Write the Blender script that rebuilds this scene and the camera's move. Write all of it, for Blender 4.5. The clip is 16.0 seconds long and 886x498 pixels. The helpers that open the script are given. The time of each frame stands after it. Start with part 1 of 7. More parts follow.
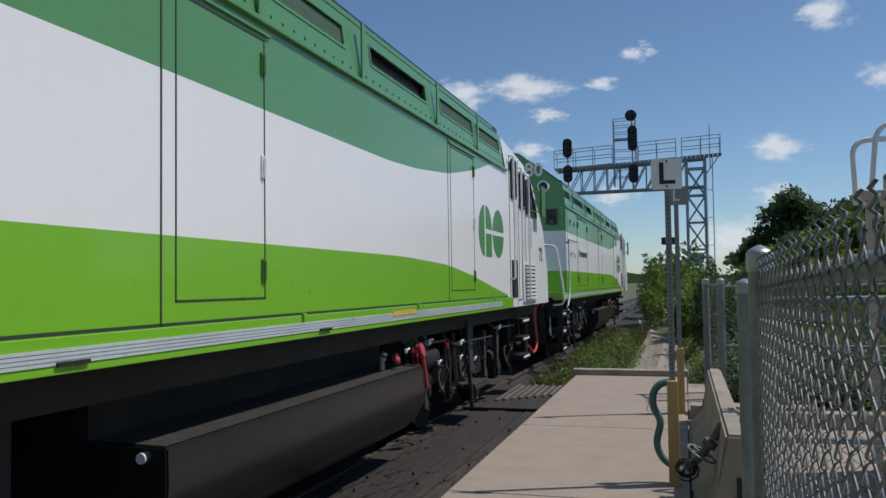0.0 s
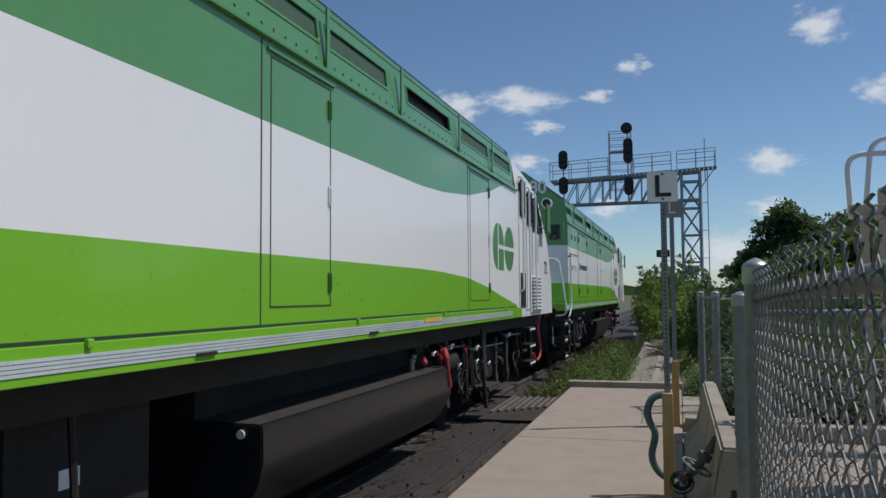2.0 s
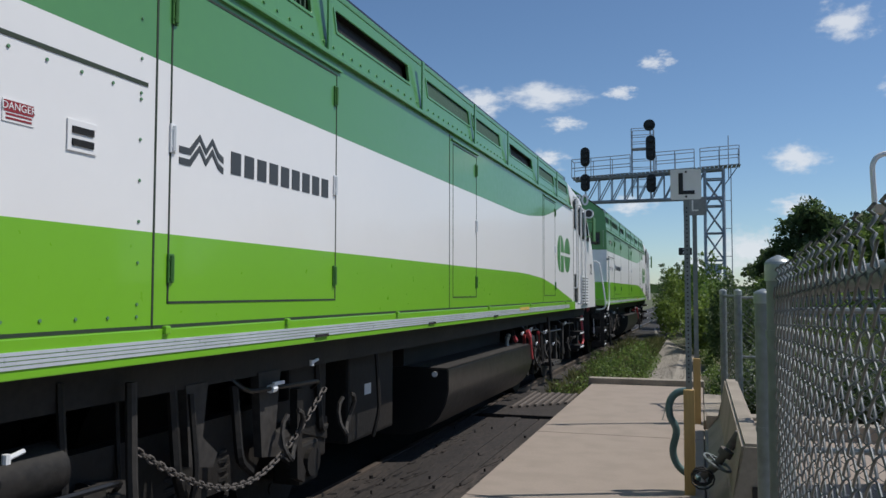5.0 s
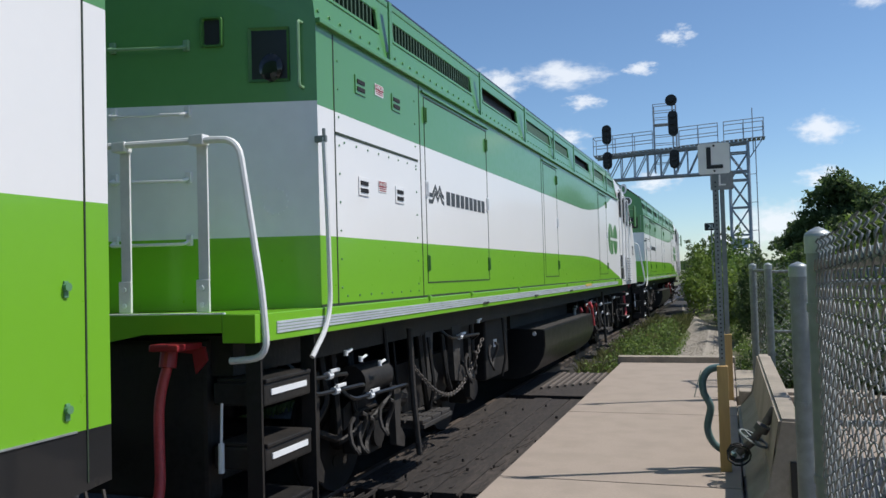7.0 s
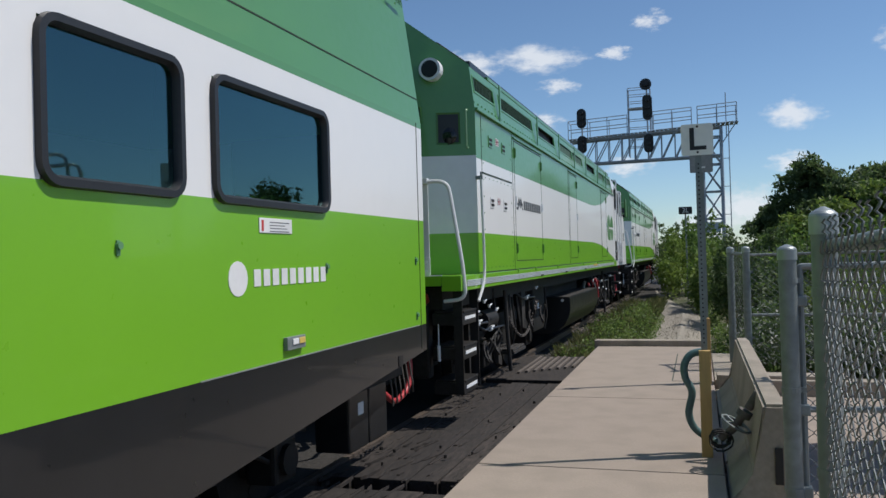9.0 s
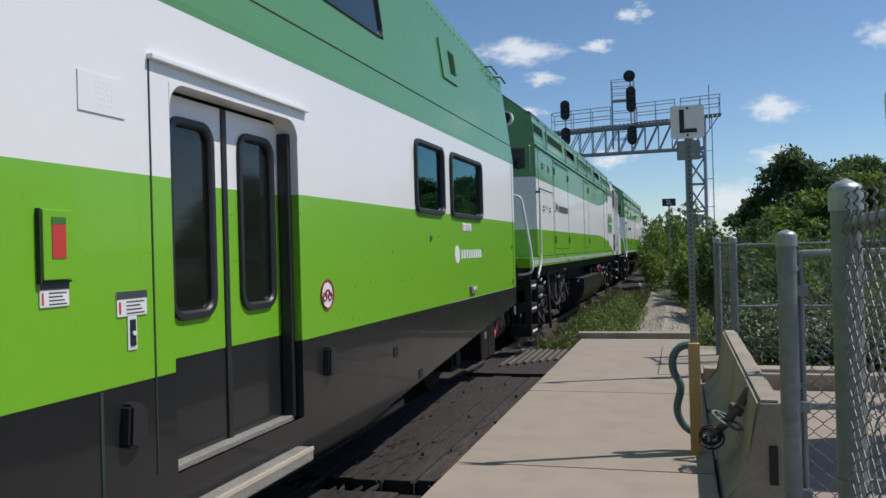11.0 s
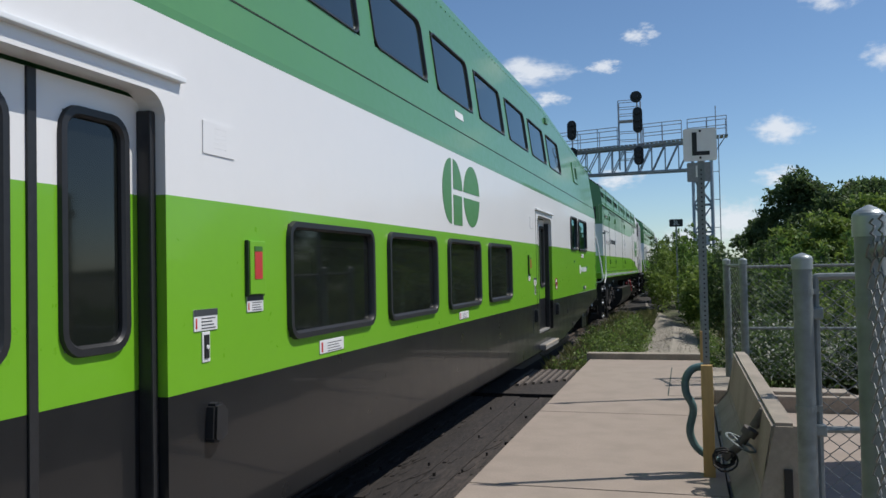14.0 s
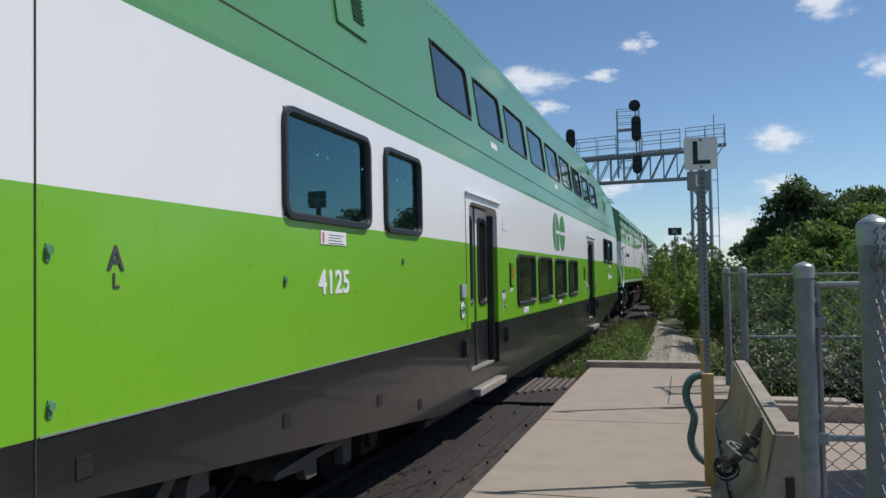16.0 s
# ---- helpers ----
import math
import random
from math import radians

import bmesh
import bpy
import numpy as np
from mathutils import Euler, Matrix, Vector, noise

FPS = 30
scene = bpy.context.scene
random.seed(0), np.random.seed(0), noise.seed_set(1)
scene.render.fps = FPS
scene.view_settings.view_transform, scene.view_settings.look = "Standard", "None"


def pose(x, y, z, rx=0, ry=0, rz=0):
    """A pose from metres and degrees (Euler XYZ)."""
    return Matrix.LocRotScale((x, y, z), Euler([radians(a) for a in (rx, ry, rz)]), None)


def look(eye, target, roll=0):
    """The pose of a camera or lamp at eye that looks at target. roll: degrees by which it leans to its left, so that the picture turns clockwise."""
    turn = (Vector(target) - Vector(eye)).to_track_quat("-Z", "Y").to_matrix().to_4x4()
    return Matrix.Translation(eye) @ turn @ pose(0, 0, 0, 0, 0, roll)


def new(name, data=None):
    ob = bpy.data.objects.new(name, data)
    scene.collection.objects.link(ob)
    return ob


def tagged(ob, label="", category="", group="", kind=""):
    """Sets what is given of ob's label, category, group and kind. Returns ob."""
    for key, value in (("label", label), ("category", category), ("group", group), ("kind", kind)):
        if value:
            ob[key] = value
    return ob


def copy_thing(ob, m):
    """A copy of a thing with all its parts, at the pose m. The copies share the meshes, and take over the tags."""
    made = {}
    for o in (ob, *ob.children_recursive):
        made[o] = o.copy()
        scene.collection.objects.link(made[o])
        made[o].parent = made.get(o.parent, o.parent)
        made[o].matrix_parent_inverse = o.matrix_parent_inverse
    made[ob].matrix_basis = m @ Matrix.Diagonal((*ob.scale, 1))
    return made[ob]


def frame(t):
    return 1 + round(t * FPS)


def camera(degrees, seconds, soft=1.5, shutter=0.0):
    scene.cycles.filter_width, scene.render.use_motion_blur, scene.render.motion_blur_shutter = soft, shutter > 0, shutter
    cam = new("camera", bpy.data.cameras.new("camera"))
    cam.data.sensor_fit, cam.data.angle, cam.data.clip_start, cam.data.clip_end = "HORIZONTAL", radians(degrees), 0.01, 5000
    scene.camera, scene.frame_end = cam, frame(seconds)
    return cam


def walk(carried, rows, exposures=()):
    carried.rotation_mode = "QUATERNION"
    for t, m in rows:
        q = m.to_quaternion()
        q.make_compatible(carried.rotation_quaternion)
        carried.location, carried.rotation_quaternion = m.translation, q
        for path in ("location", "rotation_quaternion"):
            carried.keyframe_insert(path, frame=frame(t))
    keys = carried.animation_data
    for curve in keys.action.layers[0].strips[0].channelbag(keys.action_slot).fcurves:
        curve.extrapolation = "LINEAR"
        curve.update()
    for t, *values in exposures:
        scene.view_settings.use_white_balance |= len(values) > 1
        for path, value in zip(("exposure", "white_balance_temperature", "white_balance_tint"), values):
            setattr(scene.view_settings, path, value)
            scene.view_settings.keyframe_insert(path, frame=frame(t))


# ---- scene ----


def cam_pose(x, y, z, yaw, pitch, roll):
    return pose(x, y, z, 0, 0, yaw) @ pose(0, 0, 0, 90 + pitch) @ pose(0, 0, 0, 0, 0, roll)


cam = camera(57.0, 16.0, soft=1.5)
walk(cam, [
    (0, cam_pose(0.117, -0.158, 1.673, 16.40, 2.29, -0.89)),
    (0.5, cam_pose(0.115, -0.162, 1.675, 16.22, 2.72, -0.85)),
    (1, cam_pose(0.115, -0.165, 1.677, 16.06, 3.17, -1.20)),
    (1.5, cam_pose(0.114, -0.161, 1.676, 15.87, 2.90, -1.23)),
    (2, cam_pose(0.112, -0.166, 1.672, 16.06, 3.05, -0.49)),
    (2.5, cam_pose(0.109, -0.182, 1.668, 16.01, 3.12, -0.13)),
    (3, cam_pose(0.108, -0.198, 1.665, 15.41, 3.00, 0.37)),
    (3.5, cam_pose(0.108, -0.234, 1.662, 15.67, 2.92, 0.62)),
    (6, cam_pose(0.105, -0.264, 1.664, 18.51, 2.37, -0.55)),
    (6.5, cam_pose(0.092, -0.269, 1.660, 18.71, 1.82, -0.66)),
    (7, cam_pose(0.071, -0.248, 1.663, 19.14, 1.65, -1.70)),
    (7.5, cam_pose(0.052, -0.226, 1.668, 20.14, 1.08, -2.27)),
    (8, cam_pose(0.029, -0.183, 1.670, 19.58, 0.28, -1.96)),
    (10.5, cam_pose(-0.064, 0.150, 1.629, 15.14, 0.99, -2.39)),
    (11, cam_pose(-0.072, 0.260, 1.622, 16.23, -0.10, -1.62)),
    (11.5, cam_pose(-0.068, 0.313, 1.619, 16.97, -0.56, -1.26)),
    (12, cam_pose(-0.078, 0.274, 1.621, 17.60, 0.05, -1.36)),
    (12.5, cam_pose(-0.098, 0.207, 1.625, 16.28, 0.85, -1.11)),
    (13, cam_pose(-0.104, 0.185, 1.628, 15.70, 0.94, -1.89)),
    (13.5, cam_pose(-0.119, 0.210, 1.636, 16.51, 1.19, -2.13)),
    (14, cam_pose(-0.122, 0.208, 1.634, 16.58, 1.23, -1.24)),
    (14.5, cam_pose(-0.121, 0.212, 1.633, 16.51, 1.12, -0.89)),
    (15, cam_pose(-0.126, 0.209, 1.638, 16.65, 1.59, -0.96)),
    (15.5, cam_pose(-0.132, 0.199, 1.634, 16.88, 1.62, -0.93)),
    (16, cam_pose(-0.141, 0.190, 1.634, 16.46, 1.79, -1.12)),
], exposures=[(0.0, -0.15), (1.5, -0.22), (3.5, -0.1), (6.0, -0.04), (6.5, -0.02), (7.0, 0.27), (8.0, 0.04), (10.5, 0.05), (11.0, 0.06), (12.0, -0.12), (13.0, 0.02), (13.5, 0.05), (16.0, 0.07)])

# ---- light ----
SUN_AZ, SUN_EL = 68.0, 57.0  # degrees clockwise from +y, above the horizon
world = bpy.data.worlds.new("sky")
scene.world = world
world.use_nodes = True
wn = world.node_tree.nodes
wn.clear()
sky = wn.new("ShaderNodeTexSky")
sky.sky_type, sky.sun_disc = "NISHITA", False
sky.sun_elevation, sky.sun_rotation = radians(SUN_EL), radians(SUN_AZ)
sky.air_density, sky.dust_density, sky.ozone_density = 0.85, 0.25, 4.0
wbg, wout = wn.new("ShaderNodeBackground"), wn.new("ShaderNodeOutputWorld")
wbg.inputs[1].default_value = 0.1
wmix = wn.new("ShaderNodeMix")  # a clear, slightly cyan summer blue
wmix.data_type, wmix.blend_type = "RGBA", "MULTIPLY"
wmix.inputs[0].default_value = 1.0
wmix.inputs[7].default_value = (0.96, 1.04, 1.07, 1)
world.node_tree.links.new(sky.outputs[0], wmix.inputs[6])
world.node_tree.links.new(wmix.outputs[2], wbg.inputs[0])
world.node_tree.links.new(wbg.outputs[0], wout.inputs[0])
sun = new("sun", bpy.data.lights.new("sun", "SUN"))
sun.data.energy, sun.data.angle, sun.data.color = 4.0, radians(0.5), (1.0, 0.96, 0.9)
sun.matrix_world = look((0, 0, 30), (-math.sin(radians(SUN_AZ)) * math.cos(radians(SUN_EL)),
                                     -math.cos(radians(SUN_AZ)) * math.cos(radians(SUN_EL)),
                                     30 - math.sin(radians(SUN_EL))))


# ---- materials ----
def material(name, base, rough=0.6, metal=0.0, fine=0.15, coarse=0.12, scale=30.0, bump=0.15, spec=0.5, tint=None,
             coat=0.0, stretch=(1, 1, 1), vary=0.0):
    """A surface with grain at two scales, relief and a second tint in its patches."""
    m = bpy.data.materials.new(name)
    m.use_nodes = True
    nt = m.node_tree
    n, l = nt.nodes, nt.links
    b = n["Principled BSDF"]
    b.inputs["Roughness"].default_value, b.inputs["Metallic"].default_value = rough, metal
    b.inputs["Specular IOR Level"].default_value = spec
    b.inputs["Coat Weight"].default_value, b.inputs["Coat Roughness"].default_value = coat, 0.06
    tc, mp = n.new("ShaderNodeTexCoord"), n.new("ShaderNodeMapping")
    mp.inputs["Scale"].default_value = stretch
    l.new(tc.outputs["Object"], mp.inputs[0])
    n1, n2 = n.new("ShaderNodeTexNoise"), n.new("ShaderNodeTexNoise")
    n1.inputs["Scale"].default_value, n1.inputs["Detail"].default_value = scale, 6
    n2.inputs["Scale"].default_value, n2.inputs["Detail"].default_value = scale / 14, 4
    l.new(mp.outputs[0], n1.inputs[0])
    l.new(mp.outputs[0], n2.inputs[0])
    dark = [c * (1 - fine) for c in base]
    light = [min(1, c * (1 + fine)) for c in base]
    r1 = n.new("ShaderNodeValToRGB")
    r1.color_ramp.elements[0].position, r1.color_ramp.elements[1].position = 0.3, 0.7
    r1.color_ramp.elements[0].color, r1.color_ramp.elements[1].color = (*dark, 1), (*light, 1)
    l.new(n1.outputs[0], r1.inputs[0])
    mix = n.new("ShaderNodeMix")
    mix.data_type = "RGBA"
    t = tint or [c * (1 - 2 * coarse) for c in base]
    mix.inputs[7].default_value = (*t, 1)
    r2 = n.new("ShaderNodeMapRange")
    r2.inputs[1].default_value, r2.inputs[2].default_value = 0.42, 0.7
    r2.inputs[3].default_value, r2.inputs[4].default_value = 0.0, 0.75 if tint else 0.6
    l.new(n2.outputs[0], r2.inputs[0])
    l.new(r2.outputs[0], mix.inputs[0])
    l.new(r1.outputs[0], mix.inputs[6])
    out = mix.outputs[2]
    if vary:
        oi, hs, mr = n.new("ShaderNodeObjectInfo"), n.new("ShaderNodeHueSaturation"), n.new("ShaderNodeMapRange")
        mr.inputs[3].default_value, mr.inputs[4].default_value = 1 - vary, 1 + vary
        l.new(oi.outputs["Random"], mr.inputs[0])
        l.new(mr.outputs[0], hs.inputs["Value"])
        l.new(out, hs.inputs["Color"])
        out = hs.outputs[0]
    l.new(out, b.inputs["Base Color"])
    rr = n.new("ShaderNodeMapRange")
    rr.inputs[3].default_value, rr.inputs[4].default_value = max(0.02, rough - 0.08), min(1, rough + 0.1)
    l.new(n1.outputs[0], rr.inputs[0])
    l.new(rr.outputs[0], b.inputs["Roughness"])
    if bump:
        bp = n.new("ShaderNodeBump")
        bp.inputs["Strength"].default_value, bp.inputs["Distance"].default_value = bump, 0.01
        l.new(n1.outputs[0], bp.inputs["Height"])
        l.new(bp.outputs[0], b.inputs["Normal"])
    return m


def leaf_material(name, base, other):
    m = bpy.data.materials.new(name)
    m.use_nodes = True
    n, l = m.node_tree.nodes, m.node_tree.links
    b = n["Principled BSDF"]
    g, ramp = n.new("ShaderNodeNewGeometry"), n.new("ShaderNodeValToRGB")
    ramp.color_ramp.elements[0].color, ramp.color_ramp.elements[1].color = (*base, 1), (*other, 1)
    l.new(g.outputs["Random Per Island"], ramp.inputs[0])
    l.new(ramp.outputs[0], b.inputs["Base Color"])
    b.inputs["Roughness"].default_value = 0.6
    tr, mx = n.new("ShaderNodeBsdfTranslucent"), n.new("ShaderNodeMixShader")
    l.new(ramp.outputs[0], tr.inputs[0])
    mx.inputs[0].default_value = 0.5
    l.new(b.outputs[0], mx.inputs[1])
    l.new(tr.outputs[0], mx.inputs[2])
    l.new(mx.outputs[0], n["Material Output"].inputs[0])
    return m


def glass_material(name, tint, gloss=(1, 1, 1), ior=1.5, veil=0.0, rough=0.015):
    m = bpy.data.materials.new(name)
    m.use_nodes = True
    n, l = m.node_tree.nodes, m.node_tree.links
    n.remove(n["Principled BSDF"])
    tr, gl, fr, mx = (n.new("ShaderNodeBsdfTransparent"), n.new("ShaderNodeBsdfGlossy"), n.new("ShaderNodeFresnel"),
                      n.new("ShaderNodeMixShader"))
    tr.inputs[0].default_value = (*tint, 1)
    gl.inputs["Roughness"].default_value = rough
    gl.inputs[0].default_value = (*gloss, 1)
    fr.inputs[0].default_value = ior
    l.new(fr.outputs[0], mx.inputs[0])
    l.new(tr.outputs[0], mx.inputs[1])
    l.new(gl.outputs[0], mx.inputs[2])
    out = mx
    if veil:  # a thin, even grey-green diffuse film
        df, film = n.new("ShaderNodeBsdfDiffuse"), n.new("ShaderNodeMixShader")
        df.inputs[0].default_value = (0.28, 0.33, 0.3, 1)
        film.inputs[0].default_value = veil
        l.new(mx.outputs[0], film.inputs[1])
        l.new(df.outputs[0], film.inputs[2])
        out = film
    l.new(out.outputs[0], n["Material Output"].inputs[0])
    return m


LIME = material("lime_paint", (0.165, 0.42, 0.02), 0.3, fine=0.02, coarse=0.02, scale=12, bump=0.004, coat=0.3)
FOREST = material("forest_green_paint", (0.085, 0.25, 0.075), 0.32, fine=0.03, coarse=0.04, scale=12, bump=0.003, coat=0.45)
WHITE = material("white_paint", (0.75, 0.74, 0.735), 0.32, fine=0.01, coarse=0.02, scale=9, bump=0.003, coat=0.25)
CHARCOAL = material("charcoal_paint", (0.017, 0.0175, 0.019), 0.3, fine=0.08, coarse=0.1, scale=5, bump=0.006, coat=0.35, spec=0.2)
MESHGREEN = material("mesh_green", (0.04, 0.085, 0.045), 0.6, fine=0.25, scale=120, bump=0.3)
ROOFGREY = material("roof_green_grey", (0.1, 0.24, 0.12), 0.5, fine=0.1, scale=10)
BLACK = material("black_grime", (0.014, 0.013, 0.0125), 0.6, fine=0.4, coarse=0.3, scale=25, bump=0.3, tint=(0.03, 0.025, 0.021), spec=0.3)
TANKBLACK = material("tank_black", (0.014, 0.0145, 0.0155), 0.33, fine=0.2, coarse=0.25, scale=10, bump=0.05)
DUSTY = material("dusty_iron", (0.1, 0.088, 0.08), 0.75, fine=0.3, coarse=0.2, scale=20, bump=0.2)
DARKDUST_SUNTOP = material("dark_dust_and_sun_top", (0.034, 0.03, 0.027), 0.7, fine=0.4, coarse=0.3, scale=20, bump=0.2)
RUBBER = material("rubber", (0.018, 0.018, 0.02), 0.45, fine=0.2, scale=40, bump=0.05)
GREYEND = material("grey_end_paint", (0.74, 0.76, 0.78), 0.4, fine=0.03, coarse=0.06, scale=9, bump=0.02)
SILVER = material("silver_stripe", (0.62, 0.66, 0.72), 0.3, 0.3, fine=0.05, scale=20, bump=0.03)
HANDRAIL = material("white_handrail", (0.72, 0.72, 0.72), 0.4, fine=0.05, scale=30, bump=0.05)
RED = material("red_hose", (0.42, 0.045, 0.05), 0.45, fine=0.15, scale=40, bump=0.1)
REDBOX = material("red_plate", (0.26, 0.02, 0.025), 0.4, fine=0.05, scale=30, bump=0.02)
BRIGHTRED = material("bright_red", (0.5, 0.045, 0.04), 0.4, fine=0.08, scale=30, bump=0.0)
YELLOW = material("yellow_mark", (0.6, 0.42, 0.1), 0.5, fine=0.05, scale=30, bump=0.02)
HINGEGREEN = material("hinge_green", (0.05, 0.16, 0.03), 0.45, fine=0.1, scale=30, bump=0.05)
PALEGREEN = material("pale_green_paint", (0.2, 0.36, 0.2), 0.4, fine=0.05, scale=30, bump=0.02)
GREYBOX = material("grey_box_paint", (0.3, 0.31, 0.32), 0.5, fine=0.05, scale=30, bump=0.02)
DARKSEAM = material("dark_seam", (0.02, 0.035, 0.02), 0.7, fine=0.2, scale=30, bump=0.0)
LABEL = material("label_white", (0.72, 0.72, 0.72), 0.5, fine=0.03, scale=30, bump=0.0)
INK = material("dark_ink", (0.05, 0.055, 0.06), 0.5, fine=0.1, scale=30, bump=0.0)
LOGO = material("logo_green", (0.07, 0.22, 0.06), 0.35, fine=0.04, scale=12, bump=0.01)
STEPMETAL = material("step_metal", (0.33, 0.31, 0.28), 0.5, 0.3, fine=0.2, scale=60, bump=0.4)
CABGLASS = material("cab_glass", (0.012, 0.014, 0.016), 0.06, fine=0.05, scale=9, bump=0.0)
DARKGLASS = glass_material("tinted_glass", (0.05, 0.06, 0.055), veil=0.03, rough=0.05)
UPPERGLASS = glass_material("upper_deck_glass", (0.2, 0.23, 0.24), (0.82, 0.95, 0.98), 2.0, veil=0.04)
TEALGLASS = glass_material("teal_glass", (0.42, 0.74, 0.8), (0.55, 0.95, 1.0), 2.1)
INTERIOR = material("interior_grey", (0.3, 0.32, 0.32), 0.7, fine=0.1, scale=5, bump=0.0)
CONCRETE = material("concrete", (0.3, 0.244, 0.202), 0.85, fine=0.07, coarse=0.08, scale=45, bump=0.18, tint=(0.25, 0.206, 0.17), vary=0.04)
GREYCONC = material("grey_concrete", (0.31, 0.265, 0.215), 0.85, fine=0.12, coarse=0.15, scale=30, bump=0.3, tint=(0.2, 0.175, 0.14))
TIMBER = material("weathered_timber", (0.03, 0.0235, 0.02), 0.88, fine=0.6, coarse=0.3, scale=34, bump=1.0, stretch=(1, 0.2, 1), vary=0.3)
PALETIMBER = material("pale_timber", (0.13, 0.108, 0.092), 0.85, fine=0.3, scale=24, bump=0.5, stretch=(0.15, 1, 1), vary=0.15)
BALLAST = material("ballast", (0.03, 0.027, 0.024), 0.9, fine=0.5, coarse=0.2, scale=28, bump=1.0)
BALLAST_PALE = material("ballast_stone", (0.12, 0.105, 0.09), 0.9, fine=0.4, coarse=0.3, scale=9, bump=0.3)
CAPSTEEL = material("cap_steel", (0.33, 0.36, 0.36), 0.4, 0.5, fine=0.15, scale=18, bump=0.05)
STEEL = material("galvanised_steel", (0.2, 0.225, 0.225), 0.5, 0.3, fine=0.18, coarse=0.15, scale=18, bump=0.08)
WIRE = material("galvanised_wire", (0.17, 0.18, 0.185), 0.5, 0.35, fine=0.2, scale=90, bump=0.1)
GANTRYSTEEL = material("gantry_steel", (0.3, 0.34, 0.4), 0.5, 0.2, fine=0.15, scale=6, bump=0.05)
RAILSTEEL = material("rail_steel", (0.16, 0.13, 0.11), 0.45, 0.5, fine=0.3, scale=30, bump=0.2)
OCHRE = material("ochre_timber_paint", (0.47, 0.3, 0.11), 0.6, fine=0.12, coarse=0.12, scale=26, bump=0.2, stretch=(1, 1, 0.15))
TEALHOSE = material("teal_hose", (0.08, 0.15, 0.155), 0.45, fine=0.2, scale=40, bump=0.2)
SIGNWHITE = material("sign_white", (0.8, 0.8, 0.77), 0.5, fine=0.04, coarse=0.08, scale=14, bump=0.03)
SIGNBLACK = material("sign_black", (0.012, 0.012, 0.013), 0.5, fine=0.1, scale=20, bump=0.0)
BEIGE = material("beige_paint", (0.5, 0.42, 0.33), 0.6, fine=0.06, scale=14, bump=0.05)
MEADOW = leaf_material("meadow_blade", (0.07, 0.12, 0.03), (0.24, 0.27, 0.09))
GRASS = leaf_material("grass_blade", (0.045, 0.07, 0.02), (0.19, 0.19, 0.08))
LEAF_DARK = leaf_material("dark_leaf", (0.036, 0.07, 0.022), (0.115, 0.168, 0.053))
LEAF_FAR = leaf_material("maple_leaf", (0.047, 0.084, 0.028), (0.135, 0.195, 0.068))
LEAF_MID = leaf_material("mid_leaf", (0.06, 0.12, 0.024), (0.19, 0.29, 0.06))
# Brighter copy of the mid leaf, with sunlight put into its colour.
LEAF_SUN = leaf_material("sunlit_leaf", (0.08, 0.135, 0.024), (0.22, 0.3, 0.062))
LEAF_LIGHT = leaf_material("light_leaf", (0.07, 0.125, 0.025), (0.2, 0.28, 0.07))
BLOSSOM = leaf_material("blossom", (0.35, 0.36, 0.28), (0.6, 0.6, 0.55))
BARK = material("bark", (0.09, 0.07, 0.05), 0.9, fine=0.4, scale=30, bump=0.8)
GROUND = material("rough_ground", (0.075, 0.09, 0.035), 0.95, fine=0.4, coarse=0.3, scale=5, bump=0.6, tint=(0.13, 0.11, 0.07))
GRAVEL = material("gravel", (0.27, 0.24, 0.2), 0.95, fine=0.3, coarse=0.15, scale=40, bump=0.7, tint=(0.21, 0.19, 0.155))


# ---- mesh helpers ----
def finish(bm, name, mats, smooth=False):
    me = bpy.data.meshes.new(name)
    bmesh.ops.recalc_face_normals(bm, faces=bm.faces[:])
    bm.to_mesh(me)
    bm.free()
    for m in (mats if isinstance(mats, (list, tuple)) else [mats]):
        me.materials.append(m)
    if smooth:
        for p in me.polygons:
            p.use_smooth = True
        me.set_sharp_from_angle(angle=radians(38))
    return me


def part(name, bm, mats, parent=None, label="", smooth=False):
    ob = new(name, finish(bm, name, mats, smooth))
    ob.parent = parent
    if label:
        ob["label"] = label
    return ob


def share(name, ob, parent, m):
    """Another piece on the same mesh."""
    o = new(name, ob.data)
    o.parent = parent
    o.matrix_basis = m
    return o


def thing(name, m=None, label="", category="", group="", kind=""):
    ob = new(name)
    ob.empty_display_size = 0.2
    if m is not None:
        ob.matrix_basis = m
    return tagged(ob, label, category, group, kind)


def box(bm, x0, x1, y0, y1, z0, z1, bevel=0.0, mi=0, m=None):
    vs = [bm.verts.new((x, y, z)) for z in (z0, z1) for y in (y0, y1) for x in (x0, x1)]
    fs = [bm.faces.new([vs[i] for i in f]) for f in
          ((0, 2, 3, 1), (4, 5, 7, 6), (0, 1, 5, 4), (2, 6, 7, 3), (0, 4, 6, 2), (1, 3, 7, 5))]
    for f in fs:
        f.material_index = mi
    if m is not None:
        bmesh.ops.transform(bm, matrix=m, verts=vs)
    if bevel:
        es = list({e for f in fs for e in f.edges})
        bmesh.ops.bevel(bm, geom=es, offset=bevel, segments=2, affect="EDGES", profile=0.6)
    return bm


